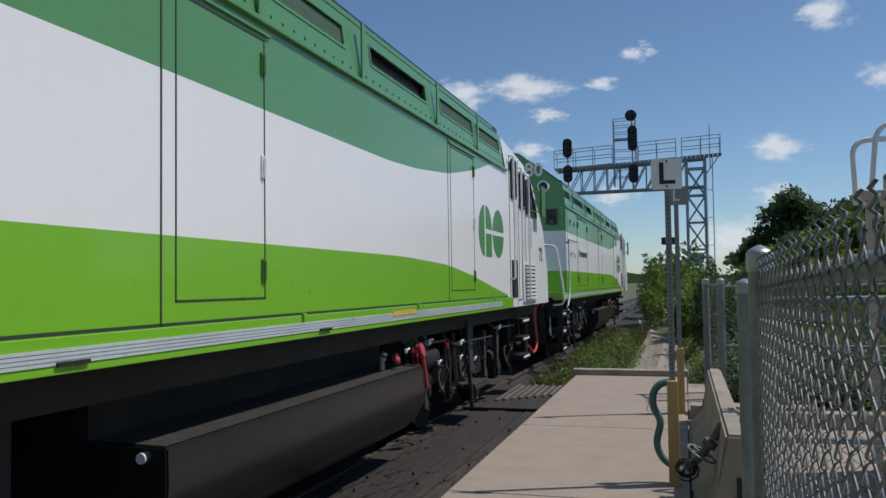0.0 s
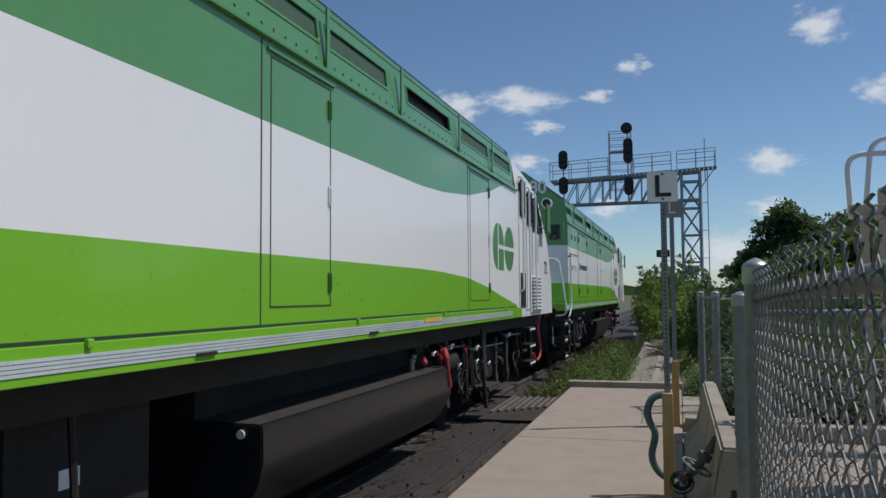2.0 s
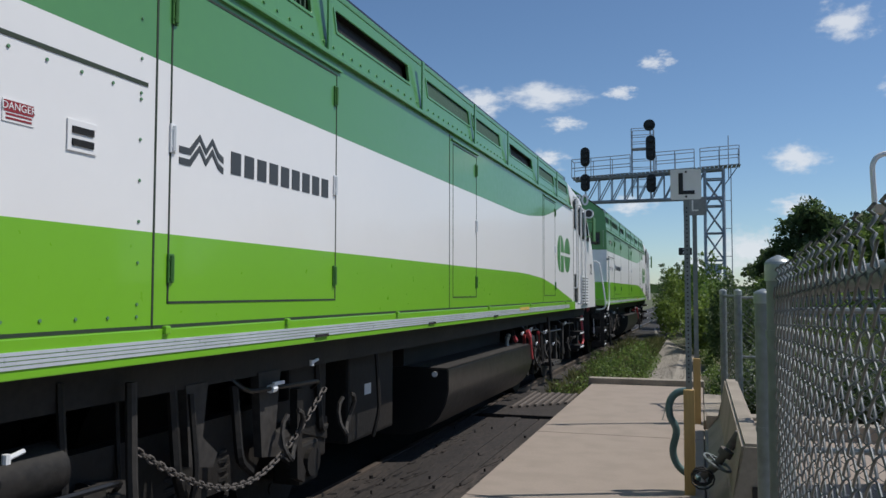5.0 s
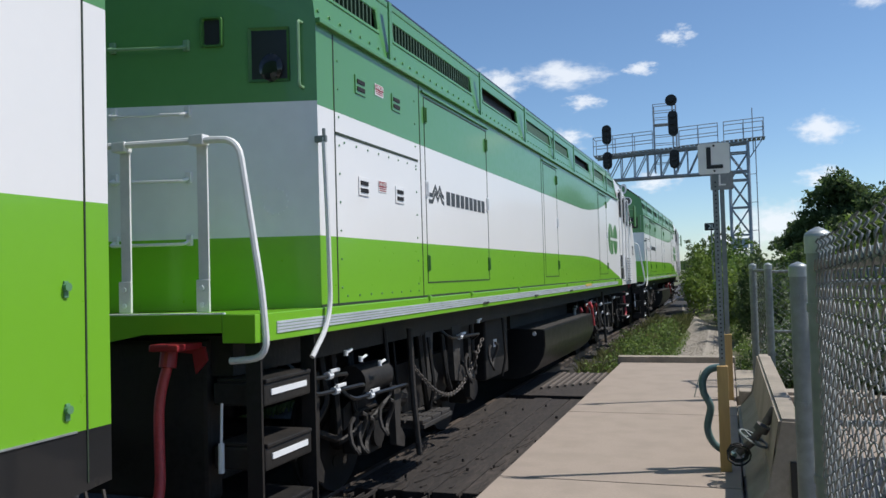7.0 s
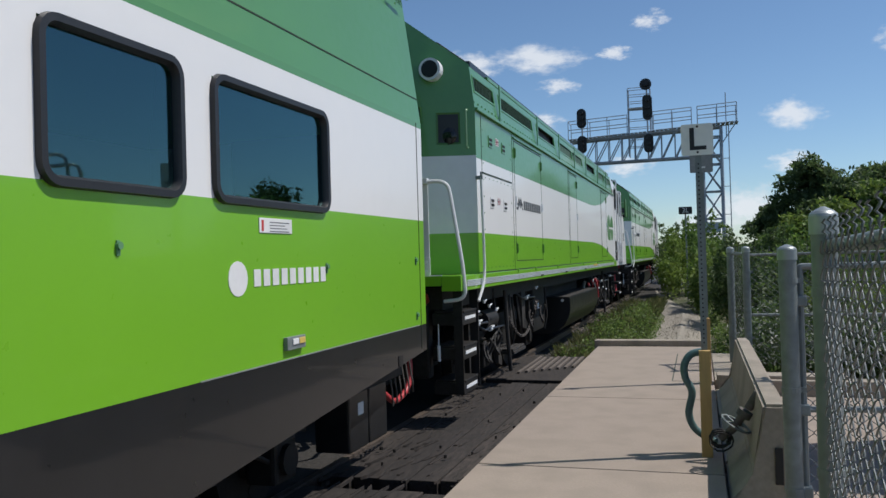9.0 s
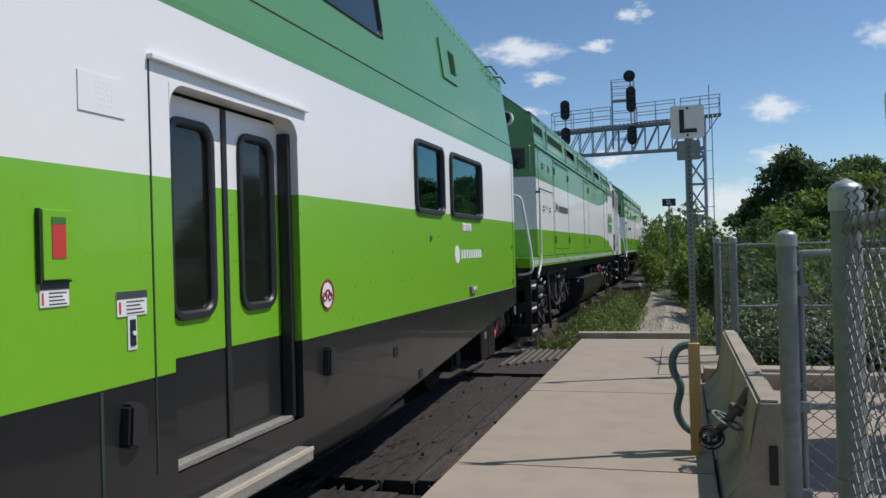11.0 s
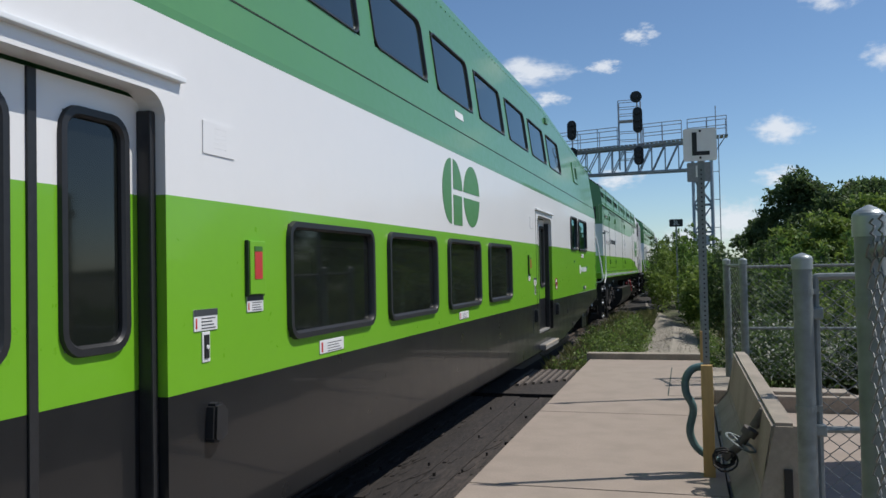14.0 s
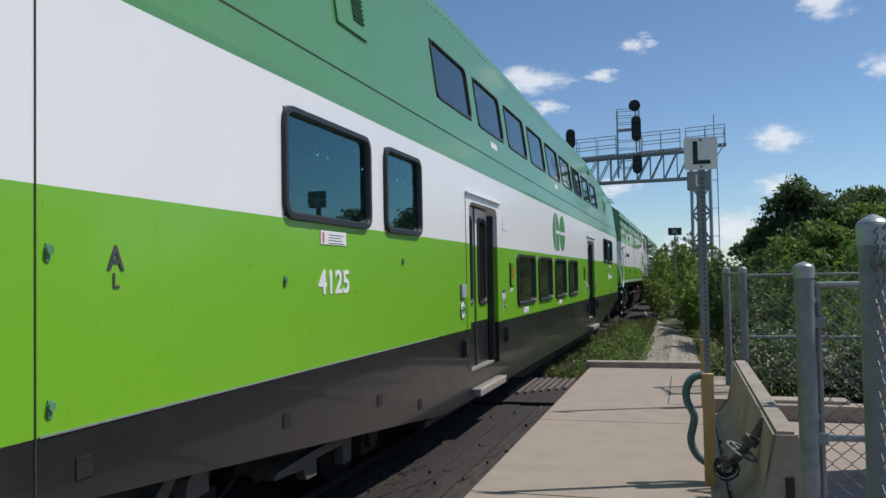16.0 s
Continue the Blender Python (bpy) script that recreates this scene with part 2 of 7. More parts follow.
def tube(bm, pts, r, n=8, mi=0, caps=True):
    """A round bar along points."""
    pts = [Vector(p) for p in pts]
    rings = []
    side = None
    for i, p in enumerate(pts):
        d = (pts[min(i + 1, len(pts) - 1)] - pts[max(i - 1, 0)]).normalized()
        if side is None:
            side = d.orthogonal().normalized()
        side = (side - d * side.dot(d)).normalized()
        up = d.cross(side)
        rings.append([bm.verts.new(p + r * (math.cos(a) * side + math.sin(a) * up)) for a in
                      [2 * math.pi * k / n for k in range(n)]])
    for a, b in zip(rings, rings[1:]):
        for k in range(n):
            bm.faces.new((a[k], a[(k + 1) % n], b[(k + 1) % n], b[k])).material_index = mi
    if caps:
        bm.faces.new(rings[0][::-1]).material_index = mi
        bm.faces.new(rings[-1]).material_index = mi
    return bm


def rounded(pts, r=0.1, n=5):
    """Points of a bent bar: corners rounded with radius r."""
    pts = [Vector(p) for p in pts]
    out = [pts[0]]
    for a, b, c in zip(pts, pts[1:], pts[2:]):
        k = min(r, (a - b).length * 0.48, (c - b).length * 0.48)
        p, q = b + (a - b).normalized() * k, b + (c - b).normalized() * k
        for i in range(n + 1):
            t = i / n
            out.append(p * (1 - t) ** 2 + b * 2 * t * (1 - t) + q * t * t)
    return out + [pts[-1]]


def disc(bm, c, axis, r, h, n=20, mi=0, r2=None):
    """A short cylinder or cone from c along axis."""
    axis = Vector(axis).normalized()
    s = axis.orthogonal().normalized()
    u = axis.cross(s)
    c = Vector(c)
    a = [bm.verts.new(c + r * (math.cos(t) * s + math.sin(t) * u)) for t in [2 * math.pi * k / n for k in range(n)]]
    r2 = r if r2 is None else r2
    b = [bm.verts.new(c + axis * h + r2 * (math.cos(t) * s + math.sin(t) * u)) for t in [2 * math.pi * k / n for k in range(n)]]
    for k in range(n):
        bm.faces.new((a[k], a[(k + 1) % n], b[(k + 1) % n], b[k])).material_index = mi
    bm.faces.new(a[::-1]).material_index = mi
    bm.faces.new(b).material_index = mi
    return bm


def round_rect(w, h, r, n=5):
    out = []
    for cx, cy, a0 in ((w / 2 - r, h / 2 - r, 0), (-w / 2 + r, h / 2 - r, 90), (-w / 2 + r, -h / 2 + r, 180), (w / 2 - r, -h / 2 + r, 270)):
        out += [(cx + r * math.cos(radians(a0 + 90 * i / n)), cy + r * math.sin(radians(a0 + 90 * i / n))) for i in range(n + 1)]
    return out


def ring_frame(bm, w, h, r, band, depth, place, mi=0):
    """A rounded frame round an opening: place maps (u, v, out) to a point."""
    rows = []
    for dw, out in ((band, 0.0), (band * 0.9, depth), (0.25 * band, depth), (0.0, depth * 0.3), (0.0, -0.02)):
        rr = max(0.02, r - (band - dw))
        rows.append([bm.verts.new(place(u, v, out)) for u, v in round_rect(w + 2 * dw, h + 2 * dw, rr + 0.0)])
    for a, b in zip(rows, rows[1:]):
        for k in range(len(a)):
            bm.faces.new((a[k], a[(k + 1) % len(a)], b[(k + 1) % len(a)], b[k])).material_index = mi
    return bm


def flat(bm, pts, mi=0):
    f = bm.faces.new([bm.verts.new(p) for p in pts])
    f.material_index = mi
    return f


def plate(bm, outline, place, depth, mi=0):
    """A thin plate with a given outline in (u, v), proud of a surface."""
    a = [bm.verts.new(place(u, v, 0.0)) for u, v in outline]
    b = [bm.verts.new(place(u, v, depth)) for u, v in outline]
    for k in range(len(a)):
        bm.faces.new((a[k], a[(k + 1) % len(a)], b[(k + 1) % len(a)], b[k])).material_index = mi
    bm.faces.new(b).material_index = mi
    return bm


def lettering(name, text, size, mat, parent, m, label="", bold=0.0):
    cu = bpy.data.curves.new(name, "FONT")
    cu.body, cu.size, cu.extrude, cu.align_x, cu.align_y = text, size, 0.002, "CENTER", "CENTER"
    cu.offset = bold * size
    ob = new("letters", cu)
    bpy.context.view_layer.update()
    me = bpy.data.meshes.new_from_object(ob.evaluated_get(bpy.context.evaluated_depsgraph_get()))
    bpy.data.objects.remove(ob)
    me.materials.clear()
    me.materials.append(mat)
    o = new(name, me)
    o.parent = parent
    o.matrix_basis = m
    if label:
        o["label"] = label
    return o


# ---- the line of the train: its position at each time, metres ----
TRAIN_TIMES = (0, 0.5, 1, 1.5, 2, 2.5, 3, 3.5, 6, 6.5, 7, 7.5, 8, 10.5, 11, 11.5, 12, 12.5, 13, 13.5, 14, 14.5, 15, 15.5, 16)
TRAIN_PLACES = (-5.32, -5.13, -4.91, -4.59, -4.24, -3.81, -3.34, -2.85, 0.80, 1.67, 2.65, 3.71, 4.8, 10.77, 12.23, 13.76,
                15.38, 17.0, 18.58, 20.23, 21.86, 23.54, 25.25, 27.01, 28.79)
TRACK_X, HALF = -4.0, 1.5
SIDEWAYS, GRADE = 0.00488, -0.00434
RAIL = -0.16
HEADING = pose(0, 0, 0, math.degrees(math.atan(GRADE)), 0, -math.degrees(math.atan(SIDEWAYS)))


def on_track(y, z=0.0, dx=0.0):
    return Matrix.Translation((TRACK_X + SIDEWAYS * y + dx, y, z + GRADE * y)) @ HEADING


def travelled(t):
    """How far the train has come, by a smooth curve through its places."""
    ts, ps = TRAIN_TIMES, TRAIN_PLACES
    i = max(0, min(len(ts) - 2, sum(1 for q in ts if q <= t) - 1))
    def slope(k):
        a, b = max(0, k - 1), min(len(ts) - 1, k + 1)
        return (ps[b] - ps[a]) / (ts[b] - ts[a])
    h = ts[i + 1] - ts[i]
    s = (t - ts[i]) / h
    return ((2 * s ** 3 - 3 * s * s + 1) * ps[i] + (s ** 3 - 2 * s * s + s) * h * slope(i)
            + (-2 * s ** 3 + 3 * s * s) * ps[i + 1] + (s ** 3 - s * s) * h * slope(i + 1))


CARS, WHEELSETS = [], []  # (thing, offset along the train); (wheelset, place on its car, radius)


# ---- the train ----
TO_SIDE = Matrix(((0, 0, 1, 0), (1, 0, 0, 0), (0, 1, 0, 0), (0, 0, 0, 1)))  # letters read along +y, upright, facing +x


def ellipse_arc(cu, cv, ru, rv, a0, a1, n=24):
    return [(cu + ru * math.cos(radians(a0 + (a1 - a0) * i / n)), cv + rv * math.sin(radians(a0 + (a1 - a0) * i / n))) for i in range(n + 1)]


def round_logo(parent, u, x, z0=2.11, z1=2.8, stretch=1.0):
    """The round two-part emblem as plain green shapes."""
    mid, h = (z0 + z1) / 2 + 0.005, (z1 - z0) / 2
    bar = 0.032
    place = lambda a, b, out: (x + out, u + a * stretch, b)
    a = math.degrees(math.asin(bar / h))
    outlines = (ellipse_arc(-0.43, mid, 0.32, h, 90, 270), ellipse_arc(-0.355, mid, 0.36, h, a, 90) + [(-0.355, mid + bar)],
                [(-0.355, z0), (-0.02, z0), (-0.02, mid - bar), (-0.355, mid - bar)],
                ellipse_arc(0.4, mid, 0.35, h, a, 180 - a), ellipse_arc(0.4, mid, 0.35, h, 180 + a, 360 - a))
    first = None
    for pts in outlines:
        bm = bmesh.new()
        plate(bm, pts, place, 0.004)
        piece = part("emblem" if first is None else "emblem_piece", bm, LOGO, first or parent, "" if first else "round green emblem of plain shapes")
        first = first or piece
    return first


def wheelset(parent, y, z, r, car_rows):
    bm = bmesh.new()
    for s in (-1, 1):
        disc(bm, (s * 0.66, 0, 0), (s, 0, 0), r, 0.13, 28)
        disc(bm, (s * 0.65, 0, 0), (-s, 0, 0), r + 0.028, 0.03, 28)
        disc(bm, (s * 0.79, 0, 0), (s, 0, 0), 0.16, 0.06, 14)
        for k in range(4):
            a = k * math.pi / 2
            disc(bm, (s * 0.79, 0.25 * math.cos(a), 0.25 * math.sin(a)), (s, 0, 0), 0.05, 0.01, 8)
    disc(bm, (-0.7, 0, 0), (1, 0, 0), 0.09, 1.4, 12)
    ob = part("wheelset", bm, BLACK, parent, "pair of dark steel wheels on an axle", smooth=True)
    ob.matrix_basis = pose(0, y, z)
    WHEELSETS.append((ob, y, z, r))
    return ob


def bogie(parent, y, r, length, inset=0.0):
    """Side frames, springs, axle boxes and rigging of a four-wheel bogie."""
    zc = RAIL + r
    for s in (-1, 1):
        x = s * (1.02 - inset)
        bm = bmesh.new()
        pts = [(-length / 2 - 0.45, zc + 0.1), (-length / 2 + 0.35, zc + 0.3), (-0.55, zc + 0.02), (0.55, zc + 0.02),
               (length / 2 - 0.35, zc + 0.3), (length / 2 + 0.45, zc + 0.1), (length / 2 + 0.45, zc + 0.28),
               (length / 2 - 0.2, zc + 0.5), (-length / 2 + 0.2, zc + 0.5), (-length / 2 - 0.45, zc + 0.28)]
        plate(bm, pts, lambda u, v, o: (x + s * (o - 0.06), y + u, v), 0.12)
        part("bogie_frame", bm, BLACK, parent)
        for k in (-1, 1):
            bm = bmesh.new()
            box(bm, x - 0.11, x + 0.13, y + k * length / 2 - 0.16, y + k * length / 2 + 0.16, zc - 0.16, zc + 0.16, 0.03)
            disc(bm, (x + s * 0.11, y + k * length / 2, zc), (s, 0, 0), 0.11, 0.06, 16)
            part("axle_box", bm, BLACK, parent)
            for j in (-0.28, 0.28) if k == 1 else ():
                bm = bmesh.new()
                pts = [(x + 0.075 * math.cos(a), y + k * 0.0 + j + 0.075 * math.sin(a), zc - 0.02 + 0.3 * a / (10 * math.pi)) for a in
                       [i * math.pi / 4 for i in range(41)]]
                tube(bm, pts, 0.017, 5)
                part("spring", bm, BLACK, parent)
            bm = bmesh.new()
            disc(bm, (x + s * 0.1, y + k * length * 0.28, zc + 0.22), (0, k, 0.15), 0.1, 0.3, 14)
            tube(bm, [(x + s * 0.1, y + k * length * 0.28, zc + 0.2), (x + s * 0.08, y + k * (length * 0.28 + 0.4), zc + 0.02)], 0.02, 6)
            part("brake_cylinder", bm, BLACK, parent)
    for k in (-1, 1):
        wheelset(parent, y + k * length / 2, zc, r, None)


def window_set(parent, u, v, w, h, place, glass, r=0.11, band=0.022, depth=0.03):
    bm = bmesh.new()
    ring_frame(bm, w - 0.06, h - 0.06, r, band + 0.03, depth, lambda a, b, o: place(u + a, v + b, o))
    win = part("window", bm, RUBBER, parent, "black rubber gasket", smooth=True)
    bm = bmesh.new()
    f = [bm.verts.new(place(u + a, v + b, -0.012)) for a, b in round_rect(w - 0.04, h - 0.04, 0.08)]
    bm.faces.new(f)
    pane = part("pane", bm, glass, win)
    outward = Vector(place(u, v, 1.0)) - Vector(place(u, v, 0.0))
    if pane.data.polygons[0].normal.dot(outward) < 0:
        pane.data.flip_normals()
    pane.visible_shadow = False
    return win


def coach_side(bm, sign, ys, zs, holes, xof, paint, low):
    """A wall of cells with openings left free."""
    for y0, y1 in zip(ys, ys[1:]):
        for z0, z1 in zip(zs, zs[1:]):
            yc, zc = (y0 + y1) / 2, (z0 + z1) / 2
            if any(a < yc < b and c < zc < d for a, b, c, d in holes):
                continue
            mi = paint(yc, zc)
            if mi is None:
                continue
            flat(bm, [(sign * xof(z), y, z) for y, z in ((y0, low(y0, z0)), (y1, low(y1, z0)), (y1, low(y1, z1)), (y0, low(y0, z1)))], mi)


def build_coach():
    L0, HL = 13.2, 13.2
    car = thing("passenger_coach", None, "double-deck passenger coach painted white, lime and dark green over charcoal", "railway coach")
    CARS.append((car, -L0))
    o = lambda y: y + L0
    BEND, TOP = 2.93, 4.6
    T0, T1, DROP = -19.9, -6.5, 0.56  # the top edge is level between these and drops to the ends
    def crown_drop(y):
        a = max(0.0, (y - o(T1)) / (HL - o(T1)), (o(T0) - y) / (o(T0) + HL))
        return DROP * a
    xof = lambda z: HALF if z <= BEND else HALF - 0.22 * (z - BEND) / (TOP - BEND)
    low = [(-17.1, -15.73), (-15.36, -14.07), (-13.63, -12.35), (-11.88, -10.62)]
    ends = [(-4.64, -3.73), (-3.43, -2.06)]
    rears = [(-24.11, -22.74), (-22.38, -21.49)]
    ups = [(-20.63 + 1.75 * k, -19.19 + 1.75 * k) for k in range(9)]
    doors = [(-8.47, -7.08), (-19.71, -18.32)]
    holes = ([(o(a), o(b), 1.24, 1.94) for a, b in low] + [(o(a), o(b), 2.02, 2.68) for a, b in ends]
             + [(o(a), o(b), 2.03, 2.71) for a, b in rears] + [(o(a), o(b), 3.495, 4.125) for a, b in ups]
             + [(o(a), o(b), 0.56, 2.5) for a, b in doors])
    ys = sorted({-HL, HL, o(-6.0), o(-20.8), o(T0), o(T1)} | {v for h in holes for v in h[:2]})
    zs = sorted({0.28, 0.62, 1.06, 2.02, 2.03, 2.88, BEND, 3.16, TOP} | {v for h in holes for v in h[2:]})
    def paint(y, z):
        if z < 1.06 and (y > o(-6.0) or y < o(-20.8)):
            return None
        return 3 if z < 1.06 else 0 if z < 2.025 else 1 if z < 2.88 else 2
    bm = bmesh.new()
    for s in (1, -1):
        coach_side(bm, s, ys, zs, holes, xof, paint, lambda y, z: z - crown_drop(y) if z > 4.5 else z)
    for k in (-1, 1):
        for ya, yb in ((o(-6.0), HL), (o(-20.8), -HL)):  # the skirt rises towards both ends
            flat(bm, [(k * HALF, ya, 0.28), (k * HALF, ya, 1.06), (k * HALF, yb, 1.06), (k * HALF, yb, 0.82)], 3)
    bmesh.ops.remove_doubles(bm, verts=bm.verts[:], dist=0.0005)
    body = part("body", bm, [LIME, WHITE, FOREST, CHARCOAL], car, "painted side walls in white, lime, green and charcoal bands")
    bm = bmesh.new()
    def roof_profile(y):
        q = crown_drop(y)
        e = xof(TOP - q)
        half = [(e, TOP - q), (e - 0.03, TOP + 0.1 - q), (e - 0.13, TOP + 0.19 - q), (e - 0.42, 4.86 - 0.85 * q), (0.4, 4.92 - 0.8 * q), (0, 4.94 - 0.8 * q)]
        return half + [(-x, z) for x, z in half[-2::-1]]
    stations = sorted({-HL, HL} | {y for y in ys if y <= o(T0) or y >= o(T1)})
    for ya, yb in zip(stations, stations[1:]):
        pa, pb = roof_profile(ya), roof_profile(yb)
        for k in range(len(pa) - 1):
            flat(bm, [(pa[k][0], ya, pa[k][1]), (pb[k][0], yb, pb[k][1]), (pb[k + 1][0], yb, pb[k + 1][1]), (pa[k + 1][0], ya, pa[k + 1][1])])
    bmesh.ops.remove_doubles(bm, verts=bm.verts[:], dist=0.0005)
    part("roof", bm, FOREST, car, smooth=True)
    bm = bmesh.new()
    for k in range(150):
        y = -HL + 0.12 + 0.175 * k
        z = TOP - crown_drop(y) - 0.03
        disc(bm, (xof(z), y, z), (1, 0, 0.2), 0.011, 0.006, 6)
    tagged(part("roof_rivet", bm, FOREST, car), kind="stuff")
    # ends: white and green with a dark gangway
    for s in (-1, 1):
        bm = bmesh.new()
        y = s * (HL - 0.02)
        ETOP = TOP - DROP
        for z0, z1, mi in ((0.78, 1.06, 3), (1.06, 2.02, 0), (2.02, 2.88, 1), (2.88, BEND, 2), (BEND, ETOP, 2)):
            for k in (-1, 1):
                a, b = k * xof(z0), k * xof(z1)
                flat(bm, [(k * 0.5, y, z0), (a, y, z0), (b, y, z1), (k * 0.5, y, z1)], mi)
        flat(bm, [(-0.5, y, 2.9), (0.5, y, 2.9), (0.5, y, ETOP), (-0.5, y, ETOP)], 2)
        flat(bm, [(x, y, z) for x, z in roof_profile(y)], 2)
        box(bm, -0.5, 0.5, y - 0.03, y + 0.03, 0.62, 2.9, 0, 3)
        part("end_wall", bm, [LIME, WHITE, FOREST, CHARCOAL], car)
    for s in (-1, 1):
        bm = bmesh.new()
        box(bm, -0.5, 0.5, s * (HL + 0.09) - 0.1, s * (HL + 0.09) + 0.1, 0.7, 2.9, 0.04)
        part("gangway", bm, RUBBER, car, "black rubber gangway")
    # decks and partitions inside
    bm = bmesh.new()
    box(bm, -1.3, 1.3, o(-18.4), o(-8.5), 0.36, 0.46)
    box(bm, -1.3, 1.3, -HL + 0.1, o(-18.4), 1.02, 1.1)
    box(bm, -1.3, 1.3, o(-8.5), HL - 0.1, 1.02, 1.1)
    box(bm, -1.3, 1.3, o(-20.5), o(-6.5), 2.38, 2.5)
    box(bm, -1.3, 1.3, o(-8.47), o(-8.4), 0.3, 2.4)
    box(bm, -1.3, 1.3, o(-18.45), o(-18.38), 0.3, 2.4)
    part("deck", bm, INTERIOR, car)
    fabric = material("seat_fabric", (0.05, 0.08, 0.1), 0.9)
    for a, b in low:
        for k in (-1, 1):
            yc = o((a + b) / 2) + k * 0.35
            for x in (0.8, -0.8):
                bm = bmesh.new()
                box(bm, x - 0.47, x + 0.47, yc - 0.06, yc + 0.06, 0.75, 1.62, 0.03)
                box(bm, x - 0.47, x + 0.47, yc - 0.06, yc + k * 0.4 + 0.05, 0.46, 0.85, 0.02)
                part("double_seat", bm, fabric, car)
    # lower belly
    bm = bmesh.new()
    box(bm, -1.46, 1.46, o(-21.3), o(-5.0), 0.24, 0.3)
    box(bm, -1.3, 1.3, -HL + 0.15, o(-21.3), 0.6, 0.7)
    box(bm, -1.3, 1.3, o(-5.0), HL - 0.15, 0.6, 0.7)
    for y in (o(-5.0), o(-21.35)):
        box(bm, -1.42, 1.42, y, y + 0.05, 0.26, 0.64)
    part("underframe", bm, BLACK, car)
    side = lambda u, v, out: (HALF + out, u, v)
    other = lambda u, v, out: (-HALF - out, u, v)
    slope = math.atan(0.22 / (TOP - BEND))
    tilted = lambda u, v, out: (xof(v) + out * math.cos(slope), u, v + out * math.sin(slope))
    tilted2 = lambda u, v, out: (-xof(v) - out * math.cos(slope), u, v + out * math.sin(slope))
    for a, b in low:
        for pl in (side, other):
            window_set(car, o((a + b) / 2), 1.59, b - a, 0.70, pl, DARKGLASS)
    for (a, b), z in [(q, 2.35) for q in ends] + [(q, 2.37) for q in rears]:
        for pl in (side, other):
            window_set(car, o((a + b) / 2), z, b - a, 0.67, pl, TEALGLASS)
    for a, b in ups:
        for pl in (tilted, tilted2):
            window_set(car, o((a + b) / 2), 3.81, b - a, 0.65, pl, UPPERGLASS, band=-0.008, depth=0.012)
    for y in (-18.17, -12.9):
        bm = bmesh.new()
        plate(bm, [(o(y) + a, 3.35 + b) for a, b in round_rect(0.34, 0.08, 0.01, 2)], tilted, 0.004)
        part("notice", bm, LABEL, car, "small pale label under an upper window")
    # doors in their recesses
    for a, b in doors:
        w, c = b - a, o((a + b) / 2)
        for sx in (1, -1):
            pl = lambda u, v, out: (sx * (HALF + out), u, v)
            bm = bmesh.new()
            d = 0.13
            xi, xo = sx * (HALF - d), sx * HALF
            for u in (-w / 2, w / 2):
                for z0, z1, mi in ((0.56, 1.06, 2), (1.06, 2.02, 1), (2.02, 2.5, 0)):
                    flat(bm, [(xi, c + u, z0), (xo, c + u, z0), (xo, c + u, z1), (xi, c + u, z1)], mi)
            flat(bm, [(xi, c - w / 2, 2.5), (xo, c - w / 2, 2.5), (xo, c + w / 2, 2.5), (xi, c + w / 2, 2.5)], 0)
            part("door_frame", bm, [WHITE, LIME, CHARCOAL], car)
            for k in (-1, 1):
                bm = bmesh.new()
                q = 0.13
                arc = [(k * (w / 2 - q + q * math.cos(radians(90 * i / 6))), 2.5 - q + q * math.sin(radians(90 * i / 6))) for i in range(7)]
                plate(bm, [(c + u, v) for u, v in [(k * w / 2, 2.5)] + arc], pl, 0.003)
                for (u0, v0), (u1, v1) in zip(arc, arc[1:]):
                    flat(bm, [(xi, c + u0, v0), (xo, c + u0, v0), (xo, c + u1, v1), (xi, c + u1, v1)])
                part("corner_fillet", bm, WHITE, car)
            bm = bmesh.new()
            box(bm, *sorted((xi, sx * (HALF - 0.05))), c + w / 2 - 0.045, c + w / 2 - 0.002, 0.56, 2.42, 0.01)
            part("edge_seal", bm, RUBBER, car)
            bm = bmesh.new()
            box(bm, *sorted((sx * HALF, sx * (HALF + 0.004))), c - w / 2 - 0.165, c - w / 2 - 0.155, 0.6, 2.59, 0, 0)
            part("door_seam", bm, DARKSEAM, car)
            bm = bmesh.new()
            box(bm, *sorted((sx * HALF, sx * (HALF + 0.035))), c - w / 2 - 0.17, c + w / 2 + 0.13, 2.575, 2.6, 0.005)
            part("drip_rail", bm, GREYEND, car)
            for k in (-1, 1):
                bm = bmesh.new()
                u0, u1 = (c - w / 2 + 0.02, c - 0.025) if k < 0 else (c + 0.025, c + w / 2 - 0.02)
                xa, xb = sx * (HALF - d - 0.04), sx * (HALF - d)
                gw0, gw1, gz0, gz1 = (u0 + 0.15, u1 - 0.12, 1.32, 2.345)
                yy, zz = [u0, gw0, gw1, u1], [0.56, 1.1, gz0, 2.02, gz1, 2.48]
                for i in range(3):
                    for j in range(5):
                        if i == 1 and j in (2, 3):
                            continue
                        mi = 2 if j == 0 else 0 if j < 3 else 1
                        flat(bm, [(xb, yy[i], zz[j]), (xb, yy[i + 1], zz[j]), (xb, yy[i + 1], zz[j + 1]), (xb, yy[i], zz[j + 1])], mi)
                leaf = part("door_leaf", bm, [LIME, WHITE, CHARCOAL], car, "sliding door leaf with a tall window")
                pl2 = lambda u, v, out: (xb + sx * out, u, v)
                window_set(leaf, (gw0 + gw1) / 2, (gz0 + gz1) / 2, gw1 - gw0 + 0.02, gz1 - gz0 + 0.02, pl2, DARKGLASS, r=0.12, band=0.02, depth=0.02)
            bm = bmesh.new()
            box(bm, *sorted((sx * (HALF - d - 0.05), sx * (HALF - d + 0.012))), c - 0.025, c + 0.025, 0.56, 2.48, 0.006)
            part("door_seal", bm, RUBBER, car)
